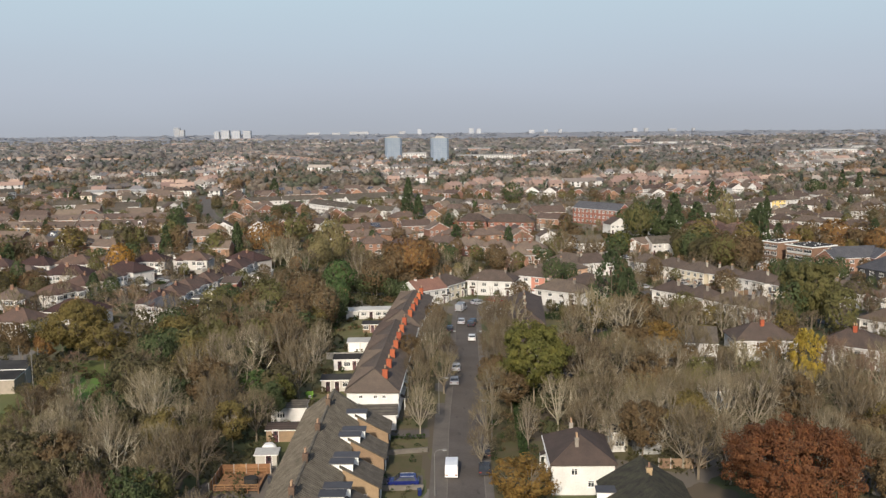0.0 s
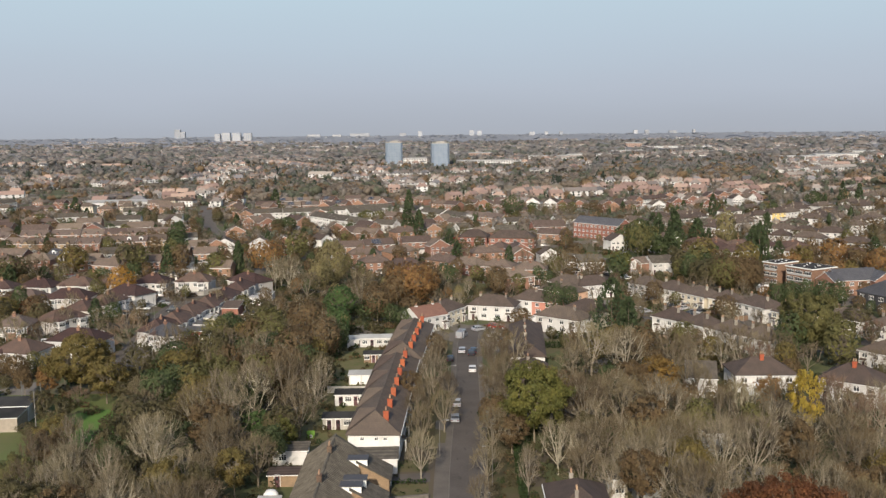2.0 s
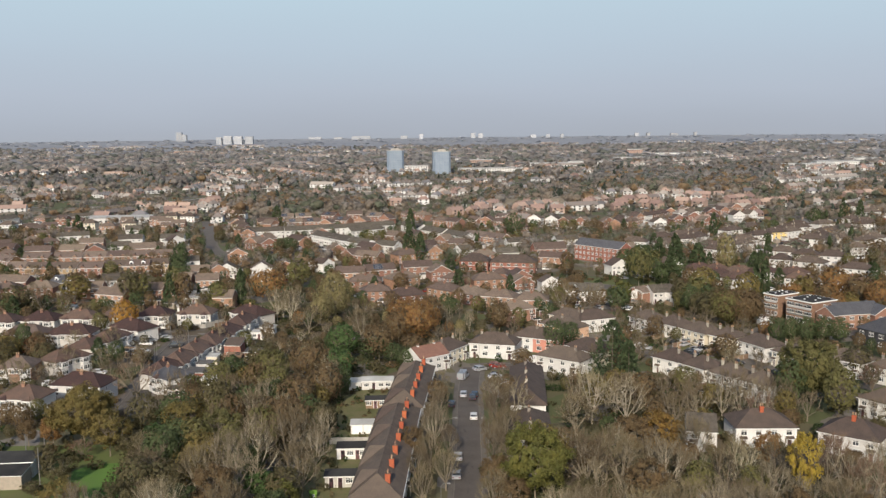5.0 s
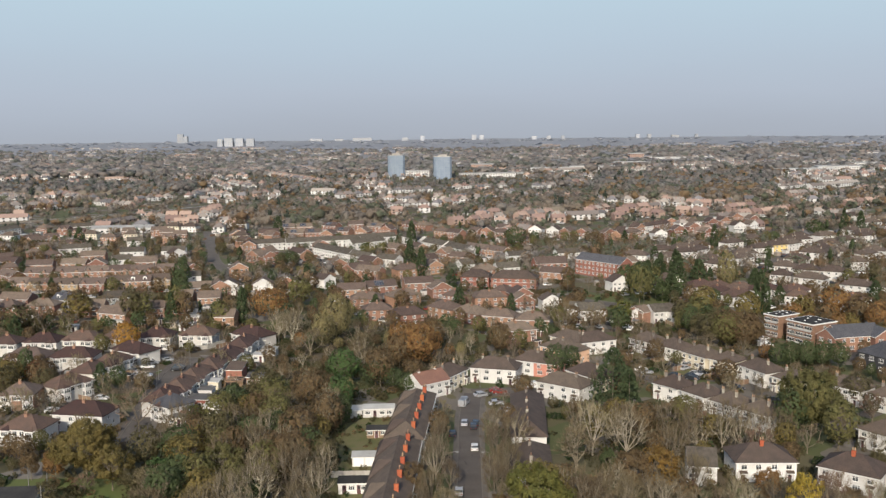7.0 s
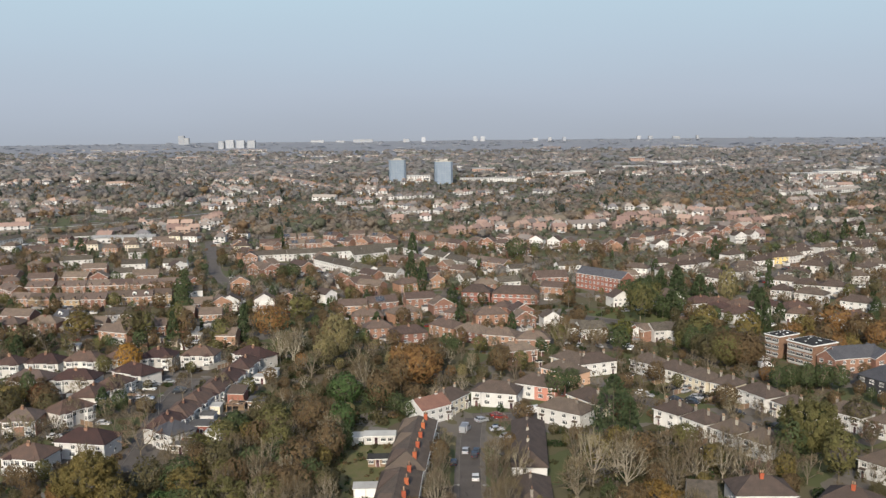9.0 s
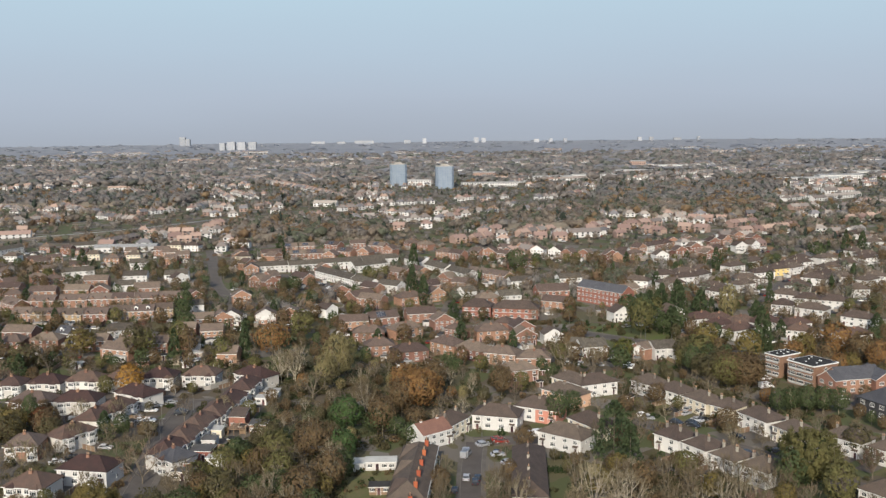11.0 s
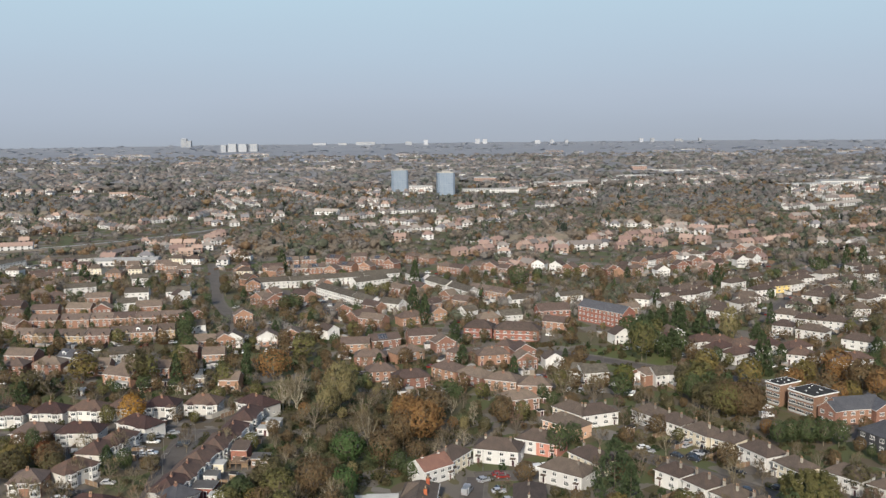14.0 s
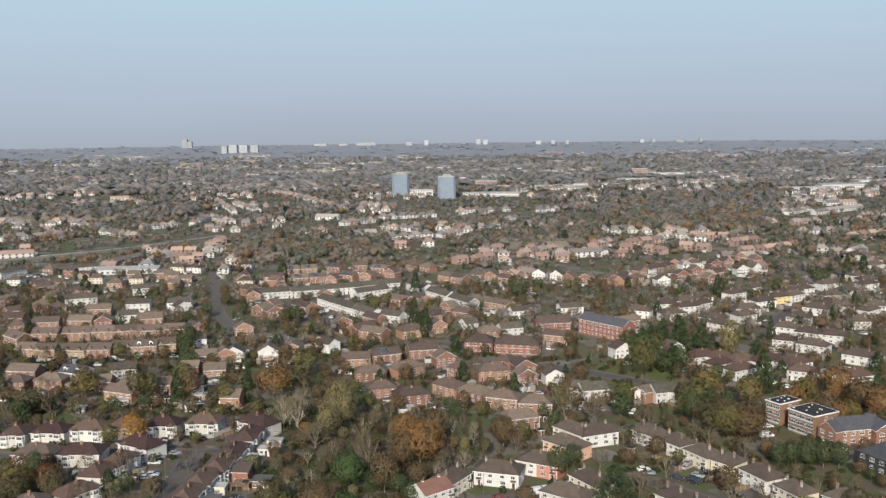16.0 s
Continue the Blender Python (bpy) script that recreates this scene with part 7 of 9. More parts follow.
TOWN = [  # wall, way of building, and the two ends of each row
    ("far west", [
        ("white", "r", -1411, 2904, -1248, 2780), ("mixed", "s", -891, 2022, -806, 2049), ("white", "t", -743, 2736, -583, 2775), ("brick", "t", -605, 1238, -591, 1278),
        ("brick", "s", -543, 1109, -505, 1087), ("brick", "t", -496, 1152, -487, 1187), ("brick", "s", -475, 1136, -417, 1054), ("white", "s", -404, 1024, -397, 1052),
        ("mixed", "s", -461, 1035, -397, 941), ("brick", "s", -375, 989, -318, 940), ("mixed", "s", -342, 1019, -314, 1057), ("white", "s", -352, 1400, -278, 1195),
        ("white", "s", -313, 1345, -254, 1224), ("white", "s", -297, 1061, -294, 1132), ("mixed", "s", -294, 1132, -253, 1075), ("white", "t", -531, 1444, -505, 1451),
        ("mixed", "s", -491, 1417, -424, 1321),
    ]),
    ("rail side", [
        ("white", "s", -266, 816, -245, 804), ("brick", "s", -250, 822, -225, 824), ("white", "s", -221, 720, -192, 713), ("white", "s", -184, 675, -168, 667),
        ("mixed", "s", -222, 827, -206, 841), ("mixed", "t", -341, 692, -331, 716), ("brick", "t", -282, 747, -268, 785), ("mixed", "s", -294, 639, -274, 654),
        ("mixed", "t", -297, 716, -279, 724), ("white", "s", -455, 927, -438, 950), ("mixed", "s", -428, 944, -404, 987), ("brick", "s", -442, 1081, -417, 1054),
        ("mixed", "t", -395, 804, -369, 812),
    ]),
    ("pink hill", [
        ("brick", "s", -325, 1626, -197, 1371), ("mixed", "s", -283, 1566, -137, 1219), ("white", "s", -212, 1697, -130, 1598), ("brick", "s", -310, 1846, -244, 1702),
        ("white", "t", -161, 1118, -131, 1109), ("mixed", "s", -125, 1045, -88, 1078), ("white", "s", -86, 1111, -16, 1138), ("white", "s", -75, 1012, -34, 981),
        ("white", "s", -15, 995, -2, 994), ("white", "t", 5, 999, 23, 1014), ("white", "s", 28, 997, 66, 983), ("white", "s", 67, 962, 90, 960),
        ("mixed", "s", -156, 955, -131, 979), ("mixed", "s", -101, 936, -60, 952), ("white", "s", -64, 910, -16, 934), ("mixed", "s", -11, 924, 13, 951),
    ]),
    ("tower side", [
        ("white", "t", 63, 1582, 104, 1583), ("white", "s", 101, 1493, 129, 1532), ("white", "t", 165, 1535, 253, 1549), ("white", "s", 66, 1070, 82, 1088),
        ("mixed", "s", 112, 1177, 142, 1197), ("white", "s", 125, 994, 137, 993), ("mixed", "s", 161, 1236, 192, 1267), ("mixed", "s", 10, 1180, 41, 1200),
        ("mixed", "s", -124, 1304, -73, 1262), ("white", "s", 218, 1660, 281, 1612), ("white", "t", 374, 1776, 412, 1745), ("white", "s", 319, 1557, 375, 1586),
        ("white", "t", 441, 1570, 473, 1557), ("white", "s", 485, 1584, 533, 1626), ("white", "t", 541, 1625, 569, 1623),
    ]),
    ("brick hill", [
        ("brick", "s", -36, 726, -14, 702), ("brick", "s", 2, 747, 15, 756), ("brick", "s", 20, 756, 37, 771), ("brick", "s", 16, 669, 43, 648),
        ("brick", "s", 36, 688, 54, 671), ("brick", "s", 55, 687, 83, 655), ("brick", "s", 60, 782, 94, 819), ("white", "t", 102, 780, 130, 788),
        ("brick", "s", 91, 659, 103, 651), ("brick", "s", 41, 604, 59, 620), ("brick", "s", 128, 832, 150, 858), ("mixed", "s", 27, 809, 48, 826),
        ("brick", "s", -10, 670, 11, 650),
    ]),
    ("brick hill east", [
        ("brick", "s", 164, 849, 202, 871), ("brick", "s", 210, 911, 271, 887), ("brick", "s", 206, 826, 231, 806), ("brick", "s", 256, 842, 290, 864),
        ("brick", "s", 222, 755, 251, 756), ("brick", "s", 249, 790, 290, 805), ("mixed", "s", 177, 709, 222, 724), ("mixed", "s", 210, 675, 241, 703),
        ("brick", "s", 179, 654, 202, 670), ("brick", "s", 158, 656, 188, 682), ("brick", "s", 121, 634, 140, 654), ("mixed", "s", 139, 672, 174, 710),
        ("brick", "s", 347, 923, 404, 932), ("brick", "s", 271, 796, 312, 822), ("brick", "s", 434, 1022, 451, 986), ("brick", "s", 172, 810, 187, 791),
    ]),
    ("east edge", [
        ("white", "s", 220, 1055, 258, 1045), ("white", "s", 387, 1139, 428, 1173), ("mixed", "s", 406, 1116, 453, 1162), ("white", "t", 439, 1112, 524, 1178),
        ("white", "t", 500, 1231, 545, 1243), ("mixed", "s", 471, 1062, 516, 1090), ("mixed", "s", 372, 1005, 411, 1024), ("mixed", "s", 382, 883, 428, 906),
        ("white", "t", 334, 770, 357, 793), ("white", "s", 321, 709, 342, 722), ("mixed", "s", 333, 997, 360, 1017), ("white", "s", 241, 625, 253, 636),
    ]),
    ("south west", [
        ("mixed", "s", -299, 605, -296, 619), ("brick", "s", -258, 566, -250, 571), ("brick", "s", -244, 558, -237, 563), ("brick", "s", -264, 546, -260, 550),
        ("brick", "s", -247, 505, -239, 508), ("brick", "s", -233, 506, -226, 509), ("brick", "s", -226, 509, -218, 513), ("brick", "s", -218, 513, -211, 518),
        ("white", "t", -247, 583, -229, 590), ("white", "t", -218, 562, -209, 569), ("mixed", "t", -253, 611, -242, 615), ("brick", "s", -286, 627, -276, 640),
        ("mixed", "s", -288, 582, -282, 589), ("brick", "s", -266, 594, -259, 597),
    ]),
]


# districts without houses: the belts of wood between the estates
BELTS = [
    [(160, 960), (330, 945), (520, 1440), (235, 1440)],
    [(-185, 777), (-50, 777), (-60, 905), (-213, 905)],
    [(35, 840), (140, 840), (160, 960), (38, 960)],
    [(420, 930), (560, 1000), (620, 1050), (430, 1000)],
    [(-560, 1130), (-330, 1150), (-330, 1290), (-700, 1330)],
]
MEADOW = [(216, 985), (262, 978), (272, 1022), (222, 1030)]


def town_rows():
    """Houses along each row: semis with gaps between them, or one unbroken terrace."""
    out = []
    for district, rows in TOWN:
        for wall, way, x0, y0, x1, y1 in rows:
            length = math.hypot(x1 - x0, y1 - y0)
            yaw = math.degrees(math.atan2(y1 - y0, x1 - x0))
            n = max(1, round(length / (13.2 if way == "s" else 24.0)))
            for i in range(n):
                f = (i + 0.5) / n
                w = min(length / n - (2.6 if way == "s" else -0.2), 12.0 if way == "s" else 30.0)
                side = frng.uniform(-0.8, 0.8)
                out.append((x0 + (x1 - x0) * f + side, y0 + (y1 - y0) * f + side, yaw + frng.uniform(-2, 2), max(9.0, w), wall, way))
    return out


def far_town():
    """The rows of the estates, odd houses between them, and trees in gardens and belts of wood."""
    rows = town_rows()
    at = np.array([(r[0], r[1]) for r in rows])
    odd = []
    for _ in range(3000):
        y = 640 + 1020 * frng.random() ** 0.75
        x = frng.uniform(-0.60, 0.60) * y
        if noise.noise((x / 150, y / 150, 9)) > -0.12 or near_rail(x, y) or any(inside(x, y, b) for b in BELTS) or inside(x, y, MEADOW):
            continue
        if y < 710 and not free(x, y, 7):
            continue
        if ((at - (x, y)) ** 2).sum(1).min() < 17.0 ** 2 or any((x - o[0]) ** 2 + (y - o[1]) ** 2 < 256 for o in odd):
            continue
        turn = 35 * noise.noise((x / 160, y / 160, 3)) * 2
        odd.append((x, y, turn, frng.uniform(8, 12), frng.choice(("white", "mixed", "white", "mixed") if y > 850 else ("white", "brick", "mixed", "mixed")), "s"))
    houses = rows + odd
    grid = collections.defaultdict(list)
    for h in houses:
        grid[int(h[0] // 25), int(h[1] // 25)].append(h)
    trees = []
    y = 470.0
    while y < 1680:
        step = 7.5 + (y - 470) * 0.004
        x = -0.60 * y
        while x < 0.60 * y:
            tx, ty = x + frng.uniform(-0.5, 0.5) * step, y + frng.uniform(-0.5, 0.5) * step
            x += step
            belt = any(inside(tx, ty, b) for b in BELTS)
            thick = belt or noise.noise((tx / 120, ty / 120, 9)) > 0.12
            if frng.random() > (0.92 if belt else 0.70 if thick else 0.54) or inside(tx, ty, MEADOW):
                continue
            if near_rail(tx, ty) or (ty < 710 and not free(tx, ty, 2)):
                continue
            i, j = int(tx // 25), int(ty // 25)
            if any((tx - h[0]) ** 2 + (ty - h[1]) ** 2 < (h[3] * 0.30 + 2.2) ** 2 for u in (-1, 0, 1) for v in (-1, 0, 1) for h in grid[i + u, j + v]):
                continue
            trees.append((tx, ty, frng.uniform(8, 13) if belt else frng.uniform(5, 10) if thick else frng.uniform(2.5, 6.5)))
        y += step
    return houses, trees


far_houses, far_trees = far_town()


def box_house(s, x, y, yaw, w, d, e, r, wall, roof, gable):
    c, n = math.cos(radians(yaw)), math.sin(radians(yaw))
    z0 = land(x, y)

    def at(px, py, pz):
        return (x + c * px - n * py, y + n * px + c * py, z0 + pz)

    p = [at(px, py, pz) for pz in (-1, e) for py in (-d / 2, d / 2) for px in (-w / 2, w / 2)]
    for q in ((0, 1, 5, 4), (1, 3, 7, 5), (3, 2, 6, 7), (2, 0, 4, 6)):
        s.face([p[i] for i in q], wall)
    o = 0.35
    k = -w / 2 - o if gable else -w / 2 + d * 0.45
    a, b = at(k, 0, r), at(-k, 0, r)
    q = [at(px, py, e - 0.1) for px, py in ((-w / 2 - o, -d / 2 - o), (w / 2 + o, -d / 2 - o), (w / 2 + o, d / 2 + o), (-w / 2 - o, d / 2 + o))]
    s.face([q[0], q[1], b, a], roof)
    s.face([q[2], q[3], a, b], roof)
    s.face([q[1], q[2], b], wall if gable else roof)
    s.face([q[3], q[0], a], wall if gable else roof)
    for cx in (() if w > 16 else (-w * 0.2, w * 0.2)):  # chimney stacks
        for (ax, ay), (bx, by) in (((-0.5, -0.4), (0.5, -0.4)), ((0.5, -0.4), (0.5, 0.4)), ((-0.5, 0.4), (-0.5, -0.4))):
            s.face([at(cx + ax, ay, r - 0.6), at(cx + bx, by, r - 0.6), at(cx + bx, by, r + 1.0), at(cx + ax, ay, r + 1.0)], 1)
        s.face([at(cx - 0.5, -0.4, r + 1.0), at(cx + 0.5, -0.4, r + 1.0), at(cx + 0.5, 0.4, r + 1.0), at(cx - 0.5, 0.4, r + 1.0)], 1)
    panes = max(2, round(w / 5))
    for side in (-1,):
        for z in (0.9, 3.0):
            for wx in [w * ((i + 0.5) / panes - 0.5) for i in range(panes)]:
                s.face([at(wx - 0.9, side * (d / 2 + 0.05), z), at(wx + 0.9, side * (d / 2 + 0.05), z), at(wx + 0.9, side * (d / 2 + 0.05), z + 1.2), at(wx - 0.9, side * (d / 2 + 0.05), z + 1.2)][::-side or 1], 5)


# distant walls and roofs, low in contrast because haze is put into their colours
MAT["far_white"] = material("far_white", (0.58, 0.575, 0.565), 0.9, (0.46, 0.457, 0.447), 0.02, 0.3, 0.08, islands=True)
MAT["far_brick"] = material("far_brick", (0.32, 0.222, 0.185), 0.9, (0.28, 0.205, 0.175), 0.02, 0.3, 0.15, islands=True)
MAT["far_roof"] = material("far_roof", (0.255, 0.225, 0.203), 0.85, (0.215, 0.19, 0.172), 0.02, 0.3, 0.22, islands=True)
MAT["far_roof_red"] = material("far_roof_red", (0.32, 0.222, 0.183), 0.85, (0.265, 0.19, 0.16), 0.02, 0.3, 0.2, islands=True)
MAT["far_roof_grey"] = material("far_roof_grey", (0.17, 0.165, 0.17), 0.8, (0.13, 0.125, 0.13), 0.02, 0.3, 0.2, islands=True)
# skyline walls tinted close to the misty sky, standing in for haze
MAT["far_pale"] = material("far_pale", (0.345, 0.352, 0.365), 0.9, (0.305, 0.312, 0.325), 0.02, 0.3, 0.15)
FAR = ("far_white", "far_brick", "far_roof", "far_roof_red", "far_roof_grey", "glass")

near_far, mid_far = Shape(), Shape()
made = 0
for x, y, yaw, w, mood, way in far_houses:
    wall = {"white": 0, "brick": 1}.get(mood, 0 if frng.random() < 0.5 else 1)
    # past 900 m more walls go white and roofs muted, as if hazed
    if y > 900 and wall == 1 and frng.random() < 0.55:
        wall = 0
    roof = frng.choice((2, 2, 2, 4, 3) if wall == 0 or y > 900 else (2, 3, 3, 3))
    yaw = (yaw + 90) % 180 - 90
    if y < 735 and made < 90 and free(x, y, 5):
        if way == "t":
            kind = "white_terrace" if wall == 0 else "brick_row"
        else:
            kind = frng.choice(("white_hip", "cream_hip", "white_hip")) if wall == 0 else frng.choice(("brick_hip", "brick_hip", "brick_gable", "brick_row"))
        house(x, y, yaw, w, 8.0, kind, "houses of the middle town")
        made += 1
        continue
    if y < 735 and not free(x, y, 3):
        continue
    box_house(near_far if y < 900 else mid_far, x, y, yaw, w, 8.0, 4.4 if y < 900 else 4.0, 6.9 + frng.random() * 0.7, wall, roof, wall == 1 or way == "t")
patch("parking_court", [(-110.4, 599.2), (-89.0, 587.0), (-62.3, 545.4), (-62.5, 528.1), (-84.3, 544.4), (-104.3, 565.2)], 0.045, "asphalt", "grey asphalt parking court between terraces", "parking")
patch("meadow", MEADOW, land(240, 1005) + 0.5, "playing_field", "small green meadow before a far belt of wood", "field")
for district, rows in TOWN:
    for wall, way, x0, y0, x1, y1 in rows:
        if max(y0, y1) < 900 and min(y0, y1) > 620:
            d = Vector((x1 - x0, y1 - y0)).normalized()
            o = Vector((d.y, -d.x)) * (13.0 if d.x > 0 else -13.0)
            tagged(new("road", strip([(x0 + o.x - d.x * 8, y0 + o.y - d.y * 8), (x1 + o.x + d.x * 8, y1 + o.y + d.y * 8)], -3, 3, 0.05, 0.05, "asphalt")), "grey asphalt street before a row of houses", "road", kind="structure")
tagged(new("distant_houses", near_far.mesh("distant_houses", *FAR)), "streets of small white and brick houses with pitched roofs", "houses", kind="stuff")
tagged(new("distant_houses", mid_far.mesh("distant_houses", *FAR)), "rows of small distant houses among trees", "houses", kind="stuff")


def far_yards():
    """Garden fences, sheds and parked cars round the houses of the middle town."""
    fences, sheds, cars = Shape(), Shape(), Shape()

    def solid(s, x, y, yaw, u0, u1, v0, v1, z0, z1, mat, lean=0.0):
        c, n = math.cos(radians(yaw)), math.sin(radians(yaw))
        p = [(x + c * u - n * v, y + n * u + c * v, z + (lean if v == v1 and z == z1 else 0)) for z in (z0, z1) for v in (v0, v1) for u in (u0, u1)]
        for q in ((0, 1, 5, 4), (1, 3, 7, 5), (3, 2, 6, 7), (2, 0, 4, 6)):
            s.face([p[i] for i in q], mat)
        s.face([p[i] for i in (4, 5, 7, 6)], mat if s is not sheds else mat + 1)

    homes = [(x, y, max(-66, min(88, yaw)), w) for street, rows in STREETS for x, y, yaw, w, d, kind in rows if y > 365]
    homes += [(x, y, (yaw + 90) % 180 - 90, w) for x, y, yaw, w, mood, way in far_houses if y < 950]
    for x, y, yaw, w in homes:
        for u in (-w / 2, 0.0, w / 2):
            if frng.random() < 0.6:
                solid(fences, x, y, yaw, u - 0.05, u + 0.05, -frng.uniform(7, 10), -4.6, 0, frng.uniform(1.2, 1.8), 0)
            if frng.random() < 0.6:
                solid(fences, x, y, yaw, u - 0.05, u + 0.05, 12.0, frng.uniform(17, 21), 0, frng.uniform(1.4, 1.8), 0)
        for k in range(3):
            u, v = frng.uniform(-w / 2, w / 2), frng.choice((frng.uniform(-9, -6), frng.uniform(13, 19)))
            c, n = math.cos(radians(yaw)), math.sin(radians(yaw))
            if frng.random() < 0.65 and free(x + c * u - n * v, y + n * u + c * v, -2.5):
                solid(sheds, x, y, yaw, u - frng.uniform(0.9, 2.0), u + frng.uniform(0.9, 1.6), v, v + frng.uniform(1.8, 3.4), 0, frng.uniform(1.9, 2.4), frng.choice((0, 2)), 0.35)
        for k in range(2):
            if frng.random() < 0.75:
                u, v = frng.uniform(-w / 2, w / 2), -frng.uniform(9.5, 13.5)
                m, turn = frng.choice((0, 0, 1, 1, 2, 2, 3)), yaw + frng.choice((0, 0, 90))
                c, n = math.cos(radians(yaw)), math.sin(radians(yaw))
                cx, cy = x + c * u - n * v, y + n * u + c * v
                solid(cars, cx, cy, turn, -2.1, 2.1, -0.88, 0.88, 0.3, 0.92, m)
                solid(cars, cx, cy, turn, -1.5, 0.9, -0.76, 0.76, 0.92, 1.38, 4)
                solid(cars, cx, cy, turn, -1.3, 0.6, -0.72, 0.72, 1.38, 1.45, m)
    tagged(new("garden_fences", fences.mesh("garden_fences", "timber")), "brown timber fences between the gardens of the estates", "fences", kind="stuff")
    tagged(new("garden_sheds", sheds.mesh("garden_sheds", "timber_pale", "felt_pale", "render_white", "felt_worn")), "small sheds, garages and lean-tos behind the estate houses", "sheds", kind="stuff")
    tagged(new("parked_cars", cars.mesh("parked_cars", "car_white", "car_silver", "car_dark", "car_red", "glass")), "small parked cars along the estate streets", "cars", kind="stuff")


far_yards()


def rows_beyond():
    s = Shape()
    for _ in range(170):
        y = 1600 + 1700 * frng.random() ** 1.5
        x = frng.uniform(-0.55, 0.55) * y
        yaw = frng.choice((-20, -8, 0, 6, 15, 30))
        wall = 0 if frng.random() < 0.9 else 1
        n = frng.randint(3, 12)
        c, t = math.cos(radians(yaw)), math.sin(radians(yaw))
        for i in range(n):
            if frng.random() < 0.2:
                continue
            u = (i - n / 2) * 13
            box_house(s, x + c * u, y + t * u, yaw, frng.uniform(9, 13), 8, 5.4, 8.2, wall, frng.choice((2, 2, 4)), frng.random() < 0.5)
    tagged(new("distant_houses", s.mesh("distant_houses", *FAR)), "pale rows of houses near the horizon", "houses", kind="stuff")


rows_beyond()


def shed_roofs():
    """Long low white industrial roofs, a shop and a station by the railway."""
    for x, y, w, d, h, yaw, label in (
            (576, 1472, 99, 30, 6, 4, "long low pale industrial shed"), (648, 1517, 77, 35, 7, 4, "grey industrial shed roof"),
            (714, 1572, 55, 24, 8, 4, "white industrial shed"), (332, 1638, 66, 14, 7, 2, "long white flat-roofed block"),
            (249, 1561, 77, 12, 7, 0, "long white low block"), (177, 1550, 66, 12, 7, 0, "long white low block"),
            (66, 1439, 88, 12, 6, 3, "long white low block"), (-44, 1472, 37, 12, 9, 0, "pale cream low block"),
            (410, 1727, 77, 14, 7, -2, "long white low block"), (-708, 2546, 66, 14, 9, 0, "distant white block"),
            (-609, 2768, 88, 14, 8, 0, "distant white block"), (66, 1649, 40, 14, 10, -10, "tan block of flats"), (365, 1771, 29, 14, 12, 0, "tan block of flats"), (-252, 712, 48, 18, 4, 5, "pale flat-roofed supermarket")):
        root = tagged(new("low_block"), label + " among trees", "building", "long pale blocks of the far town")
        root.matrix_basis = pose(x, y, land(x, y), 0, 0, yaw)
        wall = "far_brick" if "tan" in label else "far_white"
        s = Shape()
        s.box(-w / 2, w / 2, 0, d, -2, h)
        part("wall", s.mesh("wall", wall), root)
        s = Shape()
        s.face([(-w / 2 - 0.5, -0.5, h), (w / 2 + 0.5, -0.5, h), (w / 2 + 0.5, d / 2, h + 1.6), (-w / 2 - 0.5, d / 2, h + 1.6)])
        s.face([(-w / 2 - 0.5, d / 2, h + 1.6), (w / 2 + 0.5, d / 2, h + 1.6), (w / 2 + 0.5, d, h), (-w / 2 - 0.5, d, h)])
        part("roof", s.mesh("roof", "felt_pale"), root)
        s = Shape()
        k = int(w / 4)
        for i in range(k):
            xx = -w / 2 + (i + 0.25) * w / k
            for z in range(1, int(h - 1), 3):
                s.face([(xx, -0.05, z), (xx + 1.8, -0.05, z), (xx + 1.8, -0.05, z + 1.3), (xx, -0.05, z + 1.3)])
        tagged(part("glazing", s.mesh("windows", "glass"), root), kind="stuff")


shed_roofs()


def skyline():
    """Towers and slabs near the horizon, greyed towards the sky colour for haze."""
    rows = [(-1226, 4300, 26, 20, 54, 2), (-1202, 4300, 20, 20, 44, 1), (-825, 3540, 31, 20, 42, 1), (-785, 3540, 31, 20, 41, 1), (-744, 3546, 29, 20, 40, 1), (-858, 3540, 20, 18, 38, 1)]
    for px, hh, ww in ((745, 34, 18), (835, 36, 22), (848, 34, 20), (940, 26, 24), (965, 28, 16), (990, 28, 14), (560, 24, 60), (640, 26, 90), (1120, 30, 18), (1140, 30, 18), (1222, 30, 12), (715, 26, 30), (600, 22, 40), (1185, 26, 36)):
        y = 4400.0
        rows.append(((px - 784) / 1633 * y * 1.01, y, ww, 18, hh + 2, 1))
    for x, y, w, d, top, n in rows:
        root = tagged(new("tower_block"), "pale distant tower on the skyline", "tower block", "skyline towers")
        root.matrix_basis = pose(x, y, 0)
        s = Shape()
        s.box(-w / 2, w / 2, 0, d, -2, top)
        part("wall", s.mesh("wall", "far_pale"), root)
        s = Shape()
        for z in range(14, int(top) - 2, 4):
            for i in range(max(2, int(w / 6))):
                k = max(2, int(w / 6))
                xx = -w / 2 + (i + 0.25) * w / k
                s.face([(xx, -0.1, z), (xx + w / k * 0.5, -0.1, z), (xx + w / k * 0.5, -0.1, z + 1.8), (xx, -0.1, z + 1.8)])
        tagged(part("glazing", s.mesh("windows", "tower_glass"), root), kind="stuff")


skyline()


def railway():
    line = RAIL
    tagged(new("railway", strip(line, -9, 9, 0, 0.5, "gravel")), "dark ballast railway bed with several tracks", "railway", kind="structure")
    for o in (-6, -4.5, -1, 0.5, 4, 5.5):
        tagged(new("rail", strip(line, o - 0.12, o + 0.12, 0.5, 0.7, "metal_pale")), "steel rail on dark ballast", "rail", "rails", "structure")
    wall = strip(line, 10, 10.5, 0, 2.0, "kerb")
    tagged(new("wall_railway", wall), "long grey concrete wall along the railway", "wall", kind="structure")


railway()

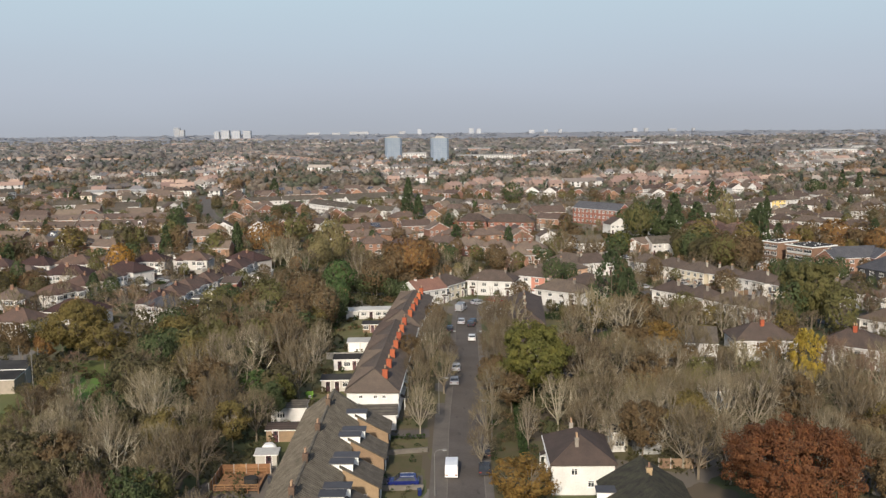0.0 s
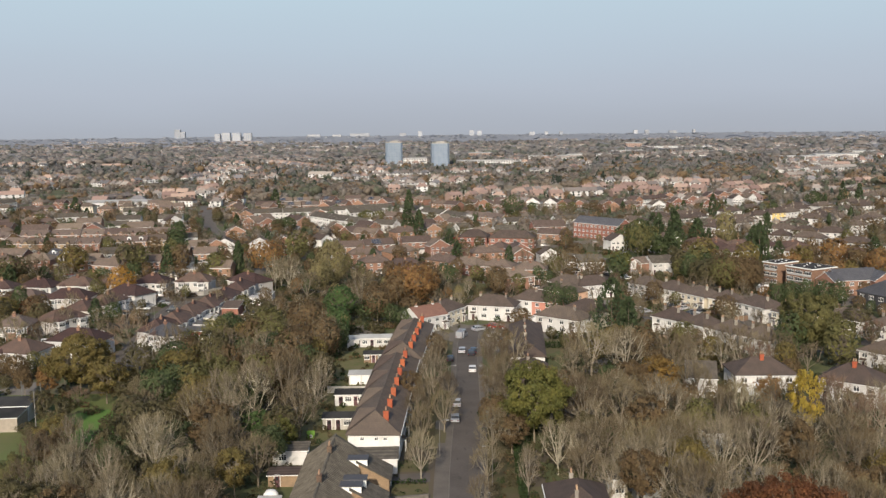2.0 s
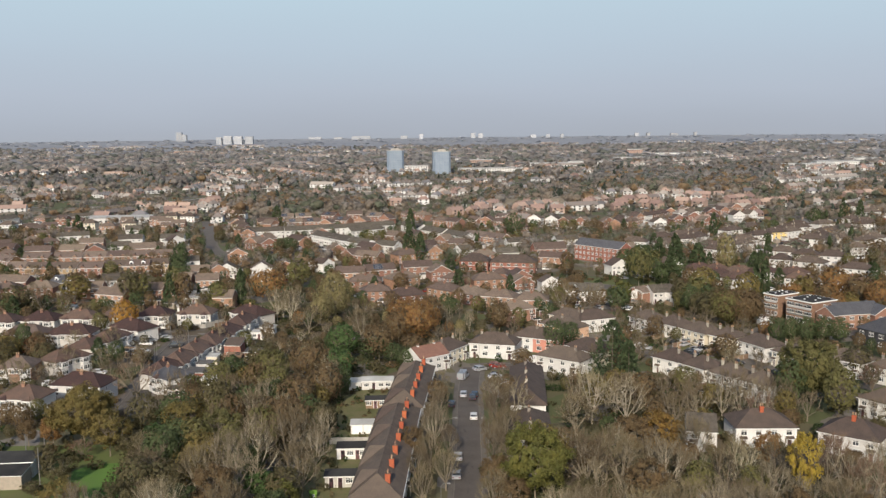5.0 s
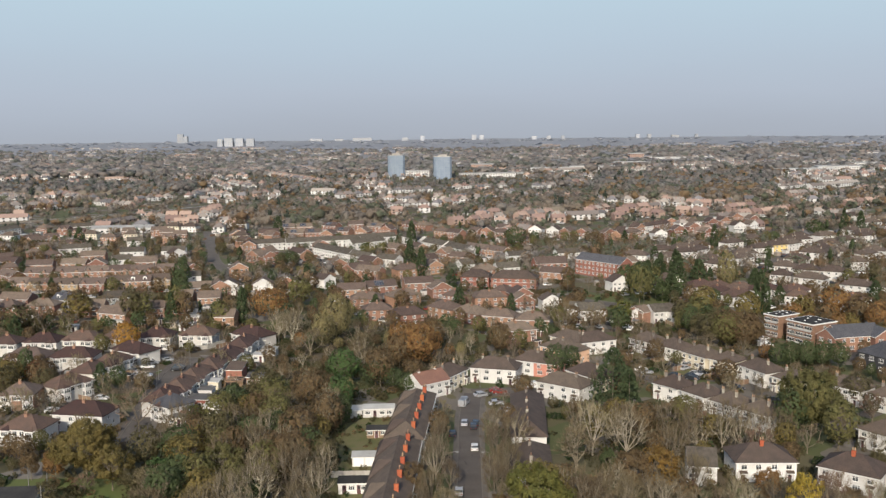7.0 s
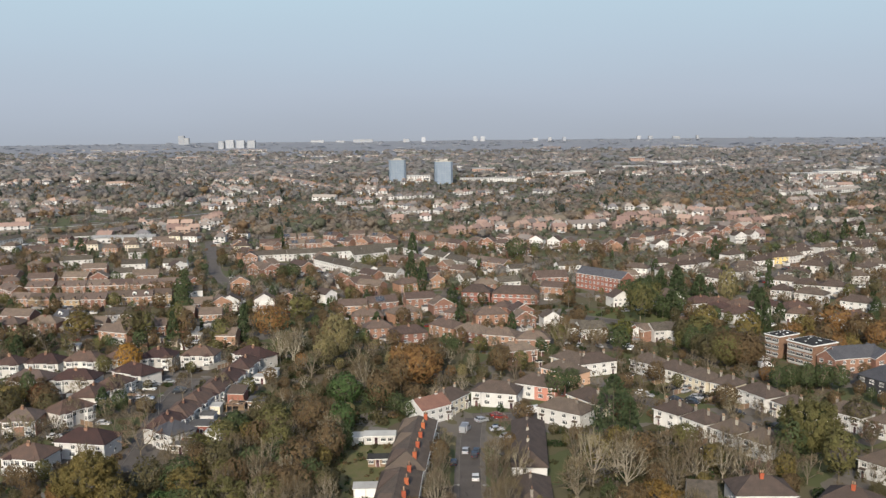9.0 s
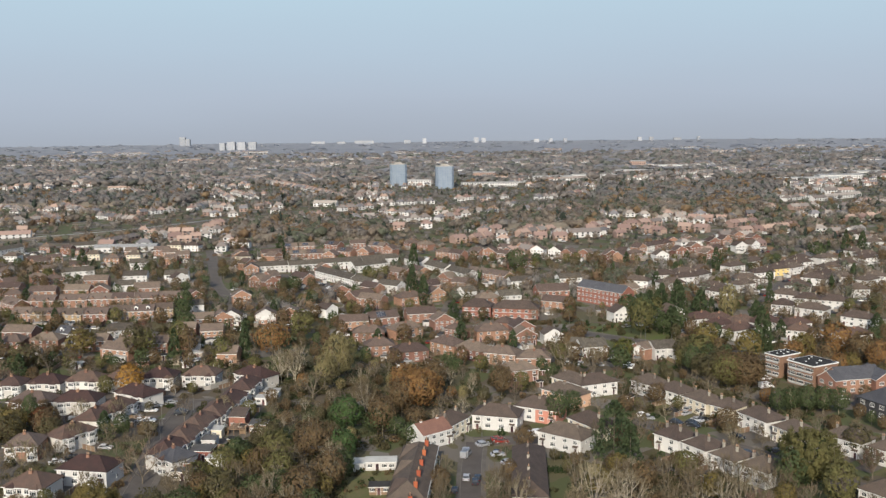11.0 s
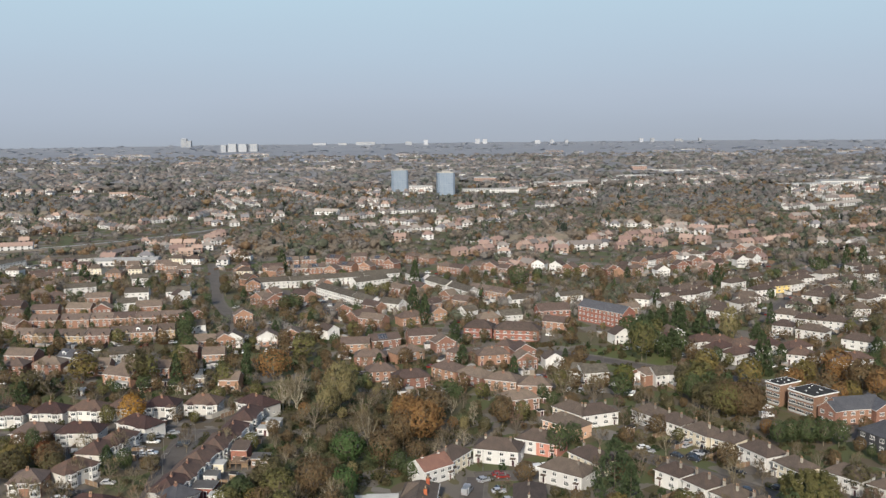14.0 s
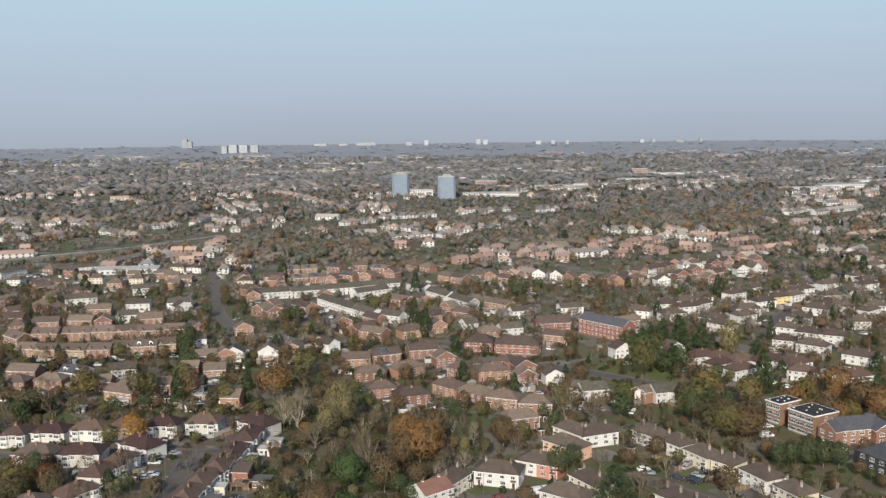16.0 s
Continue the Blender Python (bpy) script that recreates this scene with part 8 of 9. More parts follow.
# far trees, in a few kinds by colour, haze painted in as paler, greyer tones
HAZED_WOOD = {
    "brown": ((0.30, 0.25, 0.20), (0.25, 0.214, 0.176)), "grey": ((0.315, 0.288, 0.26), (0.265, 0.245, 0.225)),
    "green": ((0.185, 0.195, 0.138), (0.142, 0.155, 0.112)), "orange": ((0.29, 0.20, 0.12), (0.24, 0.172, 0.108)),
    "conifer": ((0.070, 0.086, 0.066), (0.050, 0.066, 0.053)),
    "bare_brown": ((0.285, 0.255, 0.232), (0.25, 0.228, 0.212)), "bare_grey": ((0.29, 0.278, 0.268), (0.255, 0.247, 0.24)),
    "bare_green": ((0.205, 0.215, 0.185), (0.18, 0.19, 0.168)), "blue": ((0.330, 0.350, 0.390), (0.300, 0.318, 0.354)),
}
for k, (c1, c2) in HAZED_WOOD.items():
    # second colour kept near the first, flattening contrast as haze would
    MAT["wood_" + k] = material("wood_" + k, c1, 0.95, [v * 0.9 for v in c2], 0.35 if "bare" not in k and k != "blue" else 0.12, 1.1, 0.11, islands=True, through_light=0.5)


def far_wood(name, label, trees, lumps, leaves, mat, seed, slim=0.42, heart=0.62):
    """Trees far off: each crown is an uneven shell of foliage sprays round a dense heart."""
    rng = np.random.default_rng(seed)
    bm = bmesh.new()
    bmesh.ops.create_icosphere(bm, subdivisions=1, radius=1.0)
    unit = np.array([v.co[:] for v in bm.verts])
    tri = np.array([[v.index for v in f.verts] for f in bm.faces])
    bm.free()
    t = np.array([(x, y, land(x, y), h) for x, y, h in trees])
    n = len(t)
    wide = t[:, 3] * slim * rng.uniform(0.8, 1.2, n)
    c = rng.normal(size=(n, lumps, 3)) * 0.12
    r = heart * rng.uniform(0.9, 1.12, (n, lumps))
    v = unit[None, None] * (r[:, :, None, None] * rng.uniform(0.65, 1.3, (n, lumps, 12, 1))) + c[:, :, None]
    v = v.reshape(n, -1, 3)
    q = rng.normal(size=(n, leaves, 3))
    q /= np.linalg.norm(q, axis=2)[:, :, None]
    turn = rng.uniform(0, 6.3, (n, 1, 3))
    uneven = 0.84 + 0.2 * np.sin(q * 4.3 + turn).sum(2)[:, :, None] / 1.7
    face = q + rng.normal(size=(n, leaves, 3)) * 0.3
    a = np.cross(face, rng.normal(size=(n, leaves, 3)))
    a /= np.linalg.norm(a, axis=2)[:, :, None]
    b = np.cross(face, a)
    q = q * uneven * rng.uniform(0.8, 1.08, (n, leaves, 1))
    wide_leaf = 1.5 / math.sqrt(leaves) * rng.uniform(0.7, 1.3, (n, leaves, 1))
    q = np.stack([q - a * wide_leaf, q + a * wide_leaf * 0.6 - b * wide_leaf * 0.8, q + b * wide_leaf], 2)
    v = np.concatenate([v, q.reshape(n, -1, 3)], 1)
    size = np.stack([wide, wide, t[:, 3] * 0.5], 1)
    v = v * size[:, None]
    if slim < 0.3:
        v[:, :, :2] *= np.clip(1.25 - 0.75 * (v[:, :, 2:] / t[:, None, 3:] + 0.5), 0.1, 1.2)
    v += np.stack([t[:, 0], t[:, 1], t[:, 2] + t[:, 3] * 0.5], 1)[:, None]
    one = np.concatenate([(tri[None] + 12 * np.arange(lumps)[:, None, None]).reshape(-1, 3), 12 * lumps + np.arange(3 * leaves).reshape(-1, 3)])
    idx = (one[None] + v.shape[1] * np.arange(n)[:, None, None]).reshape(-1)
    me = bpy.data.meshes.new(name)
    me.vertices.add(v.shape[0] * v.shape[1]), me.loops.add(len(idx)), me.polygons.add(len(idx) // 3)
    me.vertices.foreach_set("co", v.ravel())
    me.loops.foreach_set("vertex_index", idx)
    me.polygons.foreach_set("loop_start", np.arange(0, len(idx), 3))
    me.polygons.foreach_set("use_smooth", np.ones(len(idx) // 3, bool))
    me.materials.append(MAT[mat])
    me.update(calc_edges=True)
    tagged(new(name, me), label, "trees", kind="stuff")


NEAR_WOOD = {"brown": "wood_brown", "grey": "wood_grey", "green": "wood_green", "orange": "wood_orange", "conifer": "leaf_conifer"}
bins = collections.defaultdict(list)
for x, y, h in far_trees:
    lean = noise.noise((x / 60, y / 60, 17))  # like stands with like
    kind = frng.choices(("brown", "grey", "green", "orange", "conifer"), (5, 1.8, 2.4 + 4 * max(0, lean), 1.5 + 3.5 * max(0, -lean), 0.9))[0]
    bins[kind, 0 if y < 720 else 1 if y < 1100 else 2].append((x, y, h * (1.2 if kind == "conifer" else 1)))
# past 1100 m the haze-greyed colours take over
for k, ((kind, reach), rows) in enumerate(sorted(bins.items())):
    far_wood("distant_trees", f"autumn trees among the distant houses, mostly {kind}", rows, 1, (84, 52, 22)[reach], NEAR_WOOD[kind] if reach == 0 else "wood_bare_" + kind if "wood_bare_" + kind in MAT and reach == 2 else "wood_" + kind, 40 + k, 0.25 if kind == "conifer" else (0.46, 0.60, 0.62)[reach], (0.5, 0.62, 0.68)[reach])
beyond = collections.defaultdict(list)
for _ in range(4600):
    y = 1540 + 1500 * frng.random() ** 1.2
    x = frng.uniform(-0.56, 0.56) * y
    if noise.noise((x / 260, y / 130, 2)) > -0.5:
        beyond[frng.choices(("brown", "grey", "green"), (3, 4, 2))[0]].append((x, y, frng.uniform(7, 12)))
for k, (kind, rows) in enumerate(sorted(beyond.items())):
    far_wood("distant_trees", f"far woods greyed for haze, mostly {kind}", rows, 1, 5, "wood_bare_" + kind, 60 + k, 0.85, 0.85)
edge = []
for _ in range(500):
    y = 2650 + 2000 * frng.random()
    edge.append((frng.uniform(-0.56, 0.56) * y, y, frng.uniform(7, 10)))
# crowns flattened, with blue-grey haze put into their colour
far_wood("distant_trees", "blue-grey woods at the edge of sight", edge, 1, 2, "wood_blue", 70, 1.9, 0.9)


def canopy(y0, y1, mat, label):
    """The closed roof of woods beyond the town, a low uneven sheet of crowns that covers dark gaps, with haze in its
    colour.
    """
    xs, ys = np.arange(-2700, 2701, 36), np.arange(y0, y1, 36)
    w = len(xs)
    v = [(x + 9 * noise.noise((x / 30, y / 30, 5)), y, land(x, y) + 4.0 + 2.0 * noise.noise((x / 60, y / 60, 1)) + 3.4 * noise.noise((x / 210, y / 150, 6))) for y in ys for x in xs]
    f = [(j * w + i, j * w + i + 1, (j + 1) * w + i + 1, (j + 1) * w + i) for j in range(len(ys) - 1) for i in range(w - 1)]
    me = bpy.data.meshes.new("distant_trees")
    me.from_pydata(v, [], f)
    me.polygons.foreach_set("use_smooth", np.ones(len(f), bool))
    me.materials.append(MAT[mat])
    tagged(new("distant_trees", me), label, "trees", kind="stuff")


def gap_sheet(ring):
    """A pale brushwood sheet added between the trunks of a belt of wood to brighten its dark gaps, thinning out to its
    edges.
    """
    step = 7.0
    xs, ys = [p[0] for p in ring], [p[1] for p in ring]
    nx, ny = int((max(xs) - min(xs)) / step), int((max(ys) - min(ys)) / step)
    cells = {(i, j) for i in range(nx) for j in range(ny) if inside(min(xs) + (i + 0.5) * step, min(ys) + (j + 0.5) * step, ring)}
    at, v, f = {}, [], []
    for i, j in sorted(cells):
        for a, b in ((i, j), (i + 1, j), (i + 1, j + 1), (i, j + 1)):
            if (a, b) not in at:
                x, y = min(xs) + a * step, min(ys) + b * step
                deep = all((a + u, b + w) in cells for u in (-1, 0) for w in (-1, 0))
                high = 5.2 + 2.6 * noise.noise((x / 14, y / 14, 3)) + 1.6 * noise.noise((x / 50, y / 50, 8)) if deep else -0.2
                at[a, b] = len(v)
                v.append((x + 2.5 * noise.noise((x / 9, y / 9, 5)), y + 2.5 * noise.noise((x / 9, y / 9, 6)), land(x, y) + high))
        f.append((at[i, j], at[i + 1, j], at[i + 1, j + 1], at[i, j + 1]))
    me = bpy.data.meshes.new("brushwood")
    me.from_pydata(v, [], f)
    me.polygons.foreach_set("use_smooth", np.ones(len(f), bool))
    me.materials.append(MAT["brushwood"])
    tagged(new("brushwood", me), "dense grey-brown brushwood filling a belt of leafless wood", "trees", kind="stuff")


# pale colour that lifts the shade between the crowns
MAT["brushwood"] = material("brushwood", (0.285, 0.245, 0.195), 0.95, (0.195, 0.172, 0.132), 0.06, 0.5, 0.0, 0.5, through_light=0.3)
for ring in BELTS:
    gap_sheet(ring)
# haze painted into both sheets: pale grey first, blue-grey farther off
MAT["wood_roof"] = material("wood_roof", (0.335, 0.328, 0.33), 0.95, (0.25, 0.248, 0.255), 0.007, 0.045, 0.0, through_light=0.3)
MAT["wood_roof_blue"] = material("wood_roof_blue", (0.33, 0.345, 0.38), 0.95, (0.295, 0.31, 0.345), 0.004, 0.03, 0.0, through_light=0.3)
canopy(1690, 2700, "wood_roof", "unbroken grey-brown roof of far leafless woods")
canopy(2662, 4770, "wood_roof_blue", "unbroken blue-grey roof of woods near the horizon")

# ---- cars ----


def car_mesh(kind):
    van = "van" in kind
    estate = kind == "blue_car"
    L, W, H = (5.2, 1.95, 2.2) if van else (4.65, 1.86, 1.68) if estate else (4.3, 1.8, 1.5)
    prof = ([(-L / 2, 0.35), (-L / 2, 2.1), (-L / 2 + 0.15, H), (L * 0.2, H), (L * 0.36, 1.25), (L / 2 - 0.05, 1.05), (L / 2, 0.35)] if van else
            [(-L / 2, 0.35), (-L / 2, 0.95), (-L * 0.455, 1.05), (-L * 0.41, H - 0.06), (-L * 0.2, H), (L * 0.08, H - 0.02), (L * 0.28, 1.03), (L * 0.45, 0.9), (L / 2, 0.65), (L / 2, 0.35)] if estate else
            [(-L / 2, 0.35), (-L / 2 + 0.03, 0.85), (-L * 0.42, 0.98), (-L * 0.30, H - 0.04), (L * 0.06, H), (L * 0.24, 0.98), (L * 0.45, 0.82), (L / 2, 0.6), (L / 2, 0.35)])
    s = Shape()

    def tuck(z):
        return W / 2 * (1 - 0.14 * max(0, (z - 0.95)) / 0.55) if not van else W / 2 * (1 - 0.04 * max(0, z - 1))
    for sx in (-1, 1):
        f = [(x, sx * tuck(z), z) for x, z in prof]
        s.face(f if sx < 0 else f[::-1])
    for (x0, z0), (x1, z1) in zip(prof, prof[1:] + prof[:1]):
        s.face([(x0, -tuck(z0), z0), (x0, tuck(z0), z0), (x1, tuck(z1), z1), (x1, -tuck(z1), z1)][::-1])
    body = s.mesh("body", "car_" + kind.split("_")[0])
    panes = []
    if van:
        panes.append(("windscreen", [(L * 0.215 + 0.03, -0.8, 2.15), (L * 0.35 + 0.03, -0.85, 1.33), (L * 0.35 + 0.03, 0.85, 1.33), (L * 0.215 + 0.03, 0.8, 2.15)]))
        for sx in (-1, 1):
            panes.append(("side_window", [(L * 0.06, sx * 0.985, 1.25), (L * 0.33, sx * 0.985, 1.25), (L * 0.2, sx * 0.96, 2.0), (L * 0.06, sx * 0.96, 2.0)]))
    elif estate:
        for sx in (-1, 1):
            panes.append(("side_window", [(-L * 0.40, sx * 0.94, 1.08), (L * 0.24, sx * 0.94, 1.08), (L * 0.09, sx * 0.835, 1.56), (-L * 0.36, sx * 0.835, 1.56)]))
        panes.append(("windscreen", [(L * 0.10, -0.76, 1.63), (L * 0.28, -0.86, 1.06), (L * 0.28, 0.86, 1.06), (L * 0.10, 0.76, 1.63)]))
        panes.append(("rear_window", [(-L * 0.462, -0.84, 1.1), (-L * 0.425, -0.74, 1.55), (-L * 0.425, 0.74, 1.55), (-L * 0.462, 0.84, 1.1)]))
    else:
        for sx in (-1, 1):
            panes.append(("side_window", [(-L * 0.37, sx * 0.895, 1.0), (L * 0.19, sx * 0.895, 1.0), (L * 0.05, sx * 0.80, 1.41), (-L * 0.28, sx * 0.80, 1.41)]))
        panes.append(("windscreen", [(L * 0.075, -0.74, 1.47), (L * 0.235, -0.84, 1.02), (L * 0.235, 0.84, 1.02), (L * 0.075, 0.74, 1.47)]))
        panes.append(("rear_window", [(-L * 0.415, -0.84, 1.02), (-L * 0.31, -0.74, 1.42), (-L * 0.31, 0.74, 1.42), (-L * 0.415, 0.84, 1.02)]))
    glass = []
    for name, f in panes:
        g = Shape()
        g.face(f)
        glass.append((name, g.mesh(name, "glass")))
    w = Shape()
    ring = [(math.cos(i * math.tau / 10) * 0.33, math.sin(i * math.tau / 10) * 0.33) for i in range(10)]
    for i in range(10):
        a, b = ring[i], ring[(i + 1) % 10]
        w.face([(a[0], -0.11, a[1]), (b[0], -0.11, b[1]), (b[0], 0.11, b[1]), (a[0], 0.11, a[1])])
    for yy in (-0.11, 0.11):
        w.face([(a, yy, b) for a, b in ring])
        w.face([(a * 0.6, yy * 1.06, b * 0.6) for a, b in ring], 1)
    return L, W, body, glass, w.mesh("wheel", "rubber", "metal_pale")


CAR_LABEL = {"white_van": "white panel van parked on the street", "silver_van": "silver van parked on the street", "blue_car": "dark blue estate car on a driveway",
             "white_car": "white hatchback car parked outdoors", "dark_car": "dark hatchback car parked outdoors", "silver_car": "silver hatchback car parked outdoors", "red_car": "red hatchback car parked outdoors"}
CAR = {}


def car(x, y, yaw, kind):
    m = pose(x, y, 0.03, 0, 0, yaw)
    if kind in CAR:
        return copy_thing(CAR[kind], m)
    root = tagged(new("van" if "van" in kind else "car"), CAR_LABEL[kind], "van" if "van" in kind else "car", "parked cars")
    L, W, body, glass, wheel = car_mesh(kind)
    part("body", body, root)
    for name, me in glass:
        part(name, me, root)
    if kind == "blue_car":
        for sy in (-1, 1):
            part("roof_rail", cached("roof_rail", rail_mesh), root, pose(-0.6, sy * 0.7, 1.65), "silver roof rail")
    for sx in (-1, 1):
        for sy in (-1, 1):
            part("wheel", wheel, root, pose(sx * L * 0.31, sy * (W / 2 - 0.1), 0.33))
        for sy in (-1, 1):
            part("headlight" if sx > 0 else "tail_light", cached(("lamp", sx), lambda: lamp_mesh(sx)), root, pose(sx * (L / 2 - 0.02), sy * W * 0.36, 0.7))
    root.matrix_basis = m
    CAR[kind] = root
    return root


def rail_mesh():
    s = Shape()
    s.box(-0.95, 0.95, -0.035, 0.035, 0, 0.07, 0, True)
    return s.mesh("roof_rail", "metal_pale")


def lamp_mesh(end):
    s = Shape()
    s.box(-0.03, 0.05, -0.18, 0.18, -0.07, 0.09, 0, True)
    return s.mesh("lamp", "metal_pale" if end > 0 else "car_red")


STREET_CARS = [
    (1.0, 134.5, 88, "white_van"),
    (-6.2, 129.8, 182, "blue_car"),
    (6.9, 222.4, 88, "white_car"),
    (7.1, 238.6, 88, "dark_car"),
    (2.6, 194.4, 88, "silver_car"),
    (2.1, 183.9, 88, "silver_car"),
    (1.5, 232.8, 88, "dark_car"),
    (5.0, 259.0, 70, "silver_van"),
    (10.2, 268.0, 20, "silver_car"),
    (6.4, 142.2, 88, "dark_car"),
    (6.0, 134.9, 88, "dark_car"),
]
COURT_CARS = [
    (-99.4, 290.8, 10, "white_car"),
    (-100.8, 309.3, 10, "silver_car"),
    (-89.8, 300.5, 10, "dark_car"),
    (-96.4, 313.0, 20, "silver_car"),
    (-121.6, 329.4, 5, "white_car"),
    (-102.9, 318.3, 5, "red_car"),
    (77.3, 283.3, -40, "dark_car"),
    (74.6, 299.0, -40, "dark_car"),
    (78.2, 295.9, 40, "silver_car"),
    (82.1, 289.8, 40, "dark_car"),
    (114.9, 326.0, 10, "white_van"),
    (118.7, 336.6, 10, "white_car"),
    (64.7, 291.2, 0, "silver_car"),
    (30.1, 278.8, 15, "white_car"),
    (38.1, 282.3, 20, "silver_car"),
    (43.2, 292.6, 20, "silver_car"),
]
CLOSE_CARS = [
    (77.8, 286.2, -35, "dark_car"),
    (80.0, 288.9, -35, "silver_car"),
    (87.6, 273.0, -35, "dark_car"),
    (86.2, 258.1, -40, "dark_car"),
    (76.3, 303.4, 55, "dark_car"),
    (79.8, 300.3, 55, "silver_car"),
    (84.0, 295.0, 55, "dark_car"),
    (102.3, 267.8, -35, "dark_car"),
    (106.4, 262.6, 20, "silver_car"),
    (109.1, 261.6, 20, "silver_car"),
    (5.0, 259.9, 80, "silver_van"),
    (10.6, 267.6, 30, "silver_car"),
    (15.0, 272.3, 10, "red_car"),
    (16.9, 252.7, 20, "silver_car"),
    (14.1, 260.6, 70, "dark_car"),
    (34.6, 283.0, 10, "dark_car"),
    (27.1, 276.0, 20, "white_van"),
    (4.8, 241.6, 85, "silver_car"),
    (7.8, 241.1, 85, "dark_car"),
    (63.7, 294.4, 10, "white_car"),
    (-100.6, 293.6, 15, "white_car"),
    (-103.5, 314.7, 10, "white_car"),
    (-103.0, 267.9, -5, "white_car"),
    (-90.1, 303.2, 10, "dark_car"),
    (-109.5, 258.5, 30, "dark_car"),
    (-103.9, 298.4, 0, "silver_car"),
    (-100.7, 304.1, 0, "white_car"),
    (-98.0, 293.3, 0, "white_car"),
    (-112.8, 256.1, 30, "white_car"),
    (-110.3, 260.2, 30, "dark_car"),
    (-103.0, 267.8, 0, "silver_car"),
    (-92.1, 232.5, 5, "white_van"),
    (88.0, 272.3, -50, "dark_car"),
    (72.8, 286.8, -45, "dark_car"),
    (95.4, 259.4, -45, "dark_car"),
    (16.1, 270.4, 0, "red_car"),
    (14.3, 259.1, 10, "silver_car"),
    (135.9, 310.5, 0, "white_car"),
    (-96.9, 492.6, 10, "silver_car"),
    (-71.6, 487.6, 10, "white_car"),
    (19.4, 418.4, 5, "dark_car"),
    (-96.0, 580.0, 20, "silver_car"),
    (-93.0, 571.5, 15, "white_car"),
    (-98.5, 569.0, -50, "dark_car"),
    (-84.0, 565.0, 36, "dark_car"),
    (-78.0, 556.5, 36, "silver_car"),
    (-75.5, 551.0, 36, "dark_car"),
    (-70.0, 541.0, 30, "white_car"),
]
for x, y, yaw, kind in STREET_CARS + COURT_CARS + CLOSE_CARS:
    car(x, y, yaw, kind)

# ---- gardens, fences, posts ----


def panel_mesh(mat="timber"):
    """A fence panel of upright boards between two posts, 1.8 m wide."""
    def make():
        s = Shape()
        ring = []
        for i in range(9):  # boards lapped one over the next
            x = -0.9 + i * 0.2
            ring += [(x, -0.03), (x + 0.16, -0.03), (x + 0.16, -0.005), (x + 0.2, -0.005)]
        s.prism(ring + [(0.9, 0.03), (-0.9, 0.03)], 0.06, 1.65)
        return s.mesh("panel", mat)
    return cached(("panel", mat), make)


def post_mesh(mat="concrete"):
    def make():
        s = Shape()
        s.box(-0.06, 0.06, -0.06, 0.06, -0.2, 1.75)
        s.face([(-0.06, -0.06, 1.75), (0.06, -0.06, 1.75), (0, 0, 1.8)])
        return s.mesh("post", mat)
    return cached(("post", mat), make)


def fence(a, b, label="weathered brown timber garden fence between concrete posts", mat="timber", group="garden fences"):
    a, b = Vector(a), Vector(b)
    d = b - a
    n = max(1, round(d.length / 1.86))
    root = tagged(new("garden_fence"), label, "fence", group)
    root.matrix_basis = pose(a.x, a.y, 0, 0, 0, math.degrees(math.atan2(d.y, d.x)))
    step = d.length / n
    for i in range(n):
        part("panel", panel_mesh(mat), root, pose(step * (i + 0.5), 0, 0))
        part("post", post_mesh(), root, pose(step * i, 0, 0))
    part("post", post_mesh(), root, pose(d.length, 0, 0))


fence((32.7, 135.6), (40.0, 135.4), "brown panelled timber fence beside the wood")
fence((65.9, 149.7), (77.0, 151.8), "pale timber fence at the edge of a yard")
fence((-26.7, 204.4), (-17.1, 204.5), "grey concrete panel fence behind the terrace", "concrete")
fence((-34.0, 127.0), (-34.0, 134.8), "orange-brown timber fence round a deck", "timber_orange")
fence((-34.0, 134.8), (-26.6, 135.0), "orange-brown timber fence behind a deck", "timber_orange")

grng = random.Random(77)
gardens = plots = 0
for street, rows in STREETS:
    for x, y, yaw, w, d, kind in rows:
        if y > 385 or street in ("wood edge", "crescent"):
            continue
        yaw = max(-66, min(88, yaw))
        w = min(w, 14.5)
        c, s = math.cos(radians(yaw)), math.sin(radians(yaw))

        def spot(u, v):
            return (x + c * u - s * v, y + s * u + c * v)
        depth = grng.uniform(6, 9)
        # a lawn or a paved forecourt before each dwelling
        for k, (u0, u1) in enumerate(((-w / 2 + 0.3, -0.3), (0.3, w / 2 - 0.3))):
            mid = spot((u0 + u1) / 2, -depth / 2)
            if any((p.x - mid[0]) ** 2 + (p.y - mid[1]) ** 2 < (rw + 2.5) ** 2 for line, rw in ROADS for p in line):
                continue
            paved = grng.random() < (0.97 if "left close" in street else 0.4)
            sh = Shape()
            plots += 1
            lift = 0.037 + 0.004 * (plots % 9)
            sh.face([(*spot(u0, -depth), lift), (*spot(u1, -depth), lift), (*spot(u1, -0.6), lift), (*spot(u0, -0.6), lift)])
            tagged(new("forecourt" if paved else "lawn", sh.mesh("plot", "paving" if paved else "lawn")),
                   "paved forecourt before a house" if paved else "small patch of lawn before a house", "garden", "garden plots", "structure")
        if gardens < 46 and grng.random() < 0.75:
            e = spot(0, -depth)
            if free(e[0], e[1], -1.0):
                fence(spot(0, -0.8), e)
                if grng.random() < 0.5:
                    fence(spot(-w / 2, -0.8), spot(-w / 2, -depth))
                gardens += 1
        if grng.random() < 0.35:
            q = spot(w * 0.3, -depth - 1.5)
            if free(q[0], q[1], 1.0):
                simple_building("garden_shed", "small timber garden shed with a felt roof", "shed", q[0], q[1], yaw, 2.4, 1.8, 2.0, "timber", "felt", 0.25, (("door", 0.3),), "garden sheds")

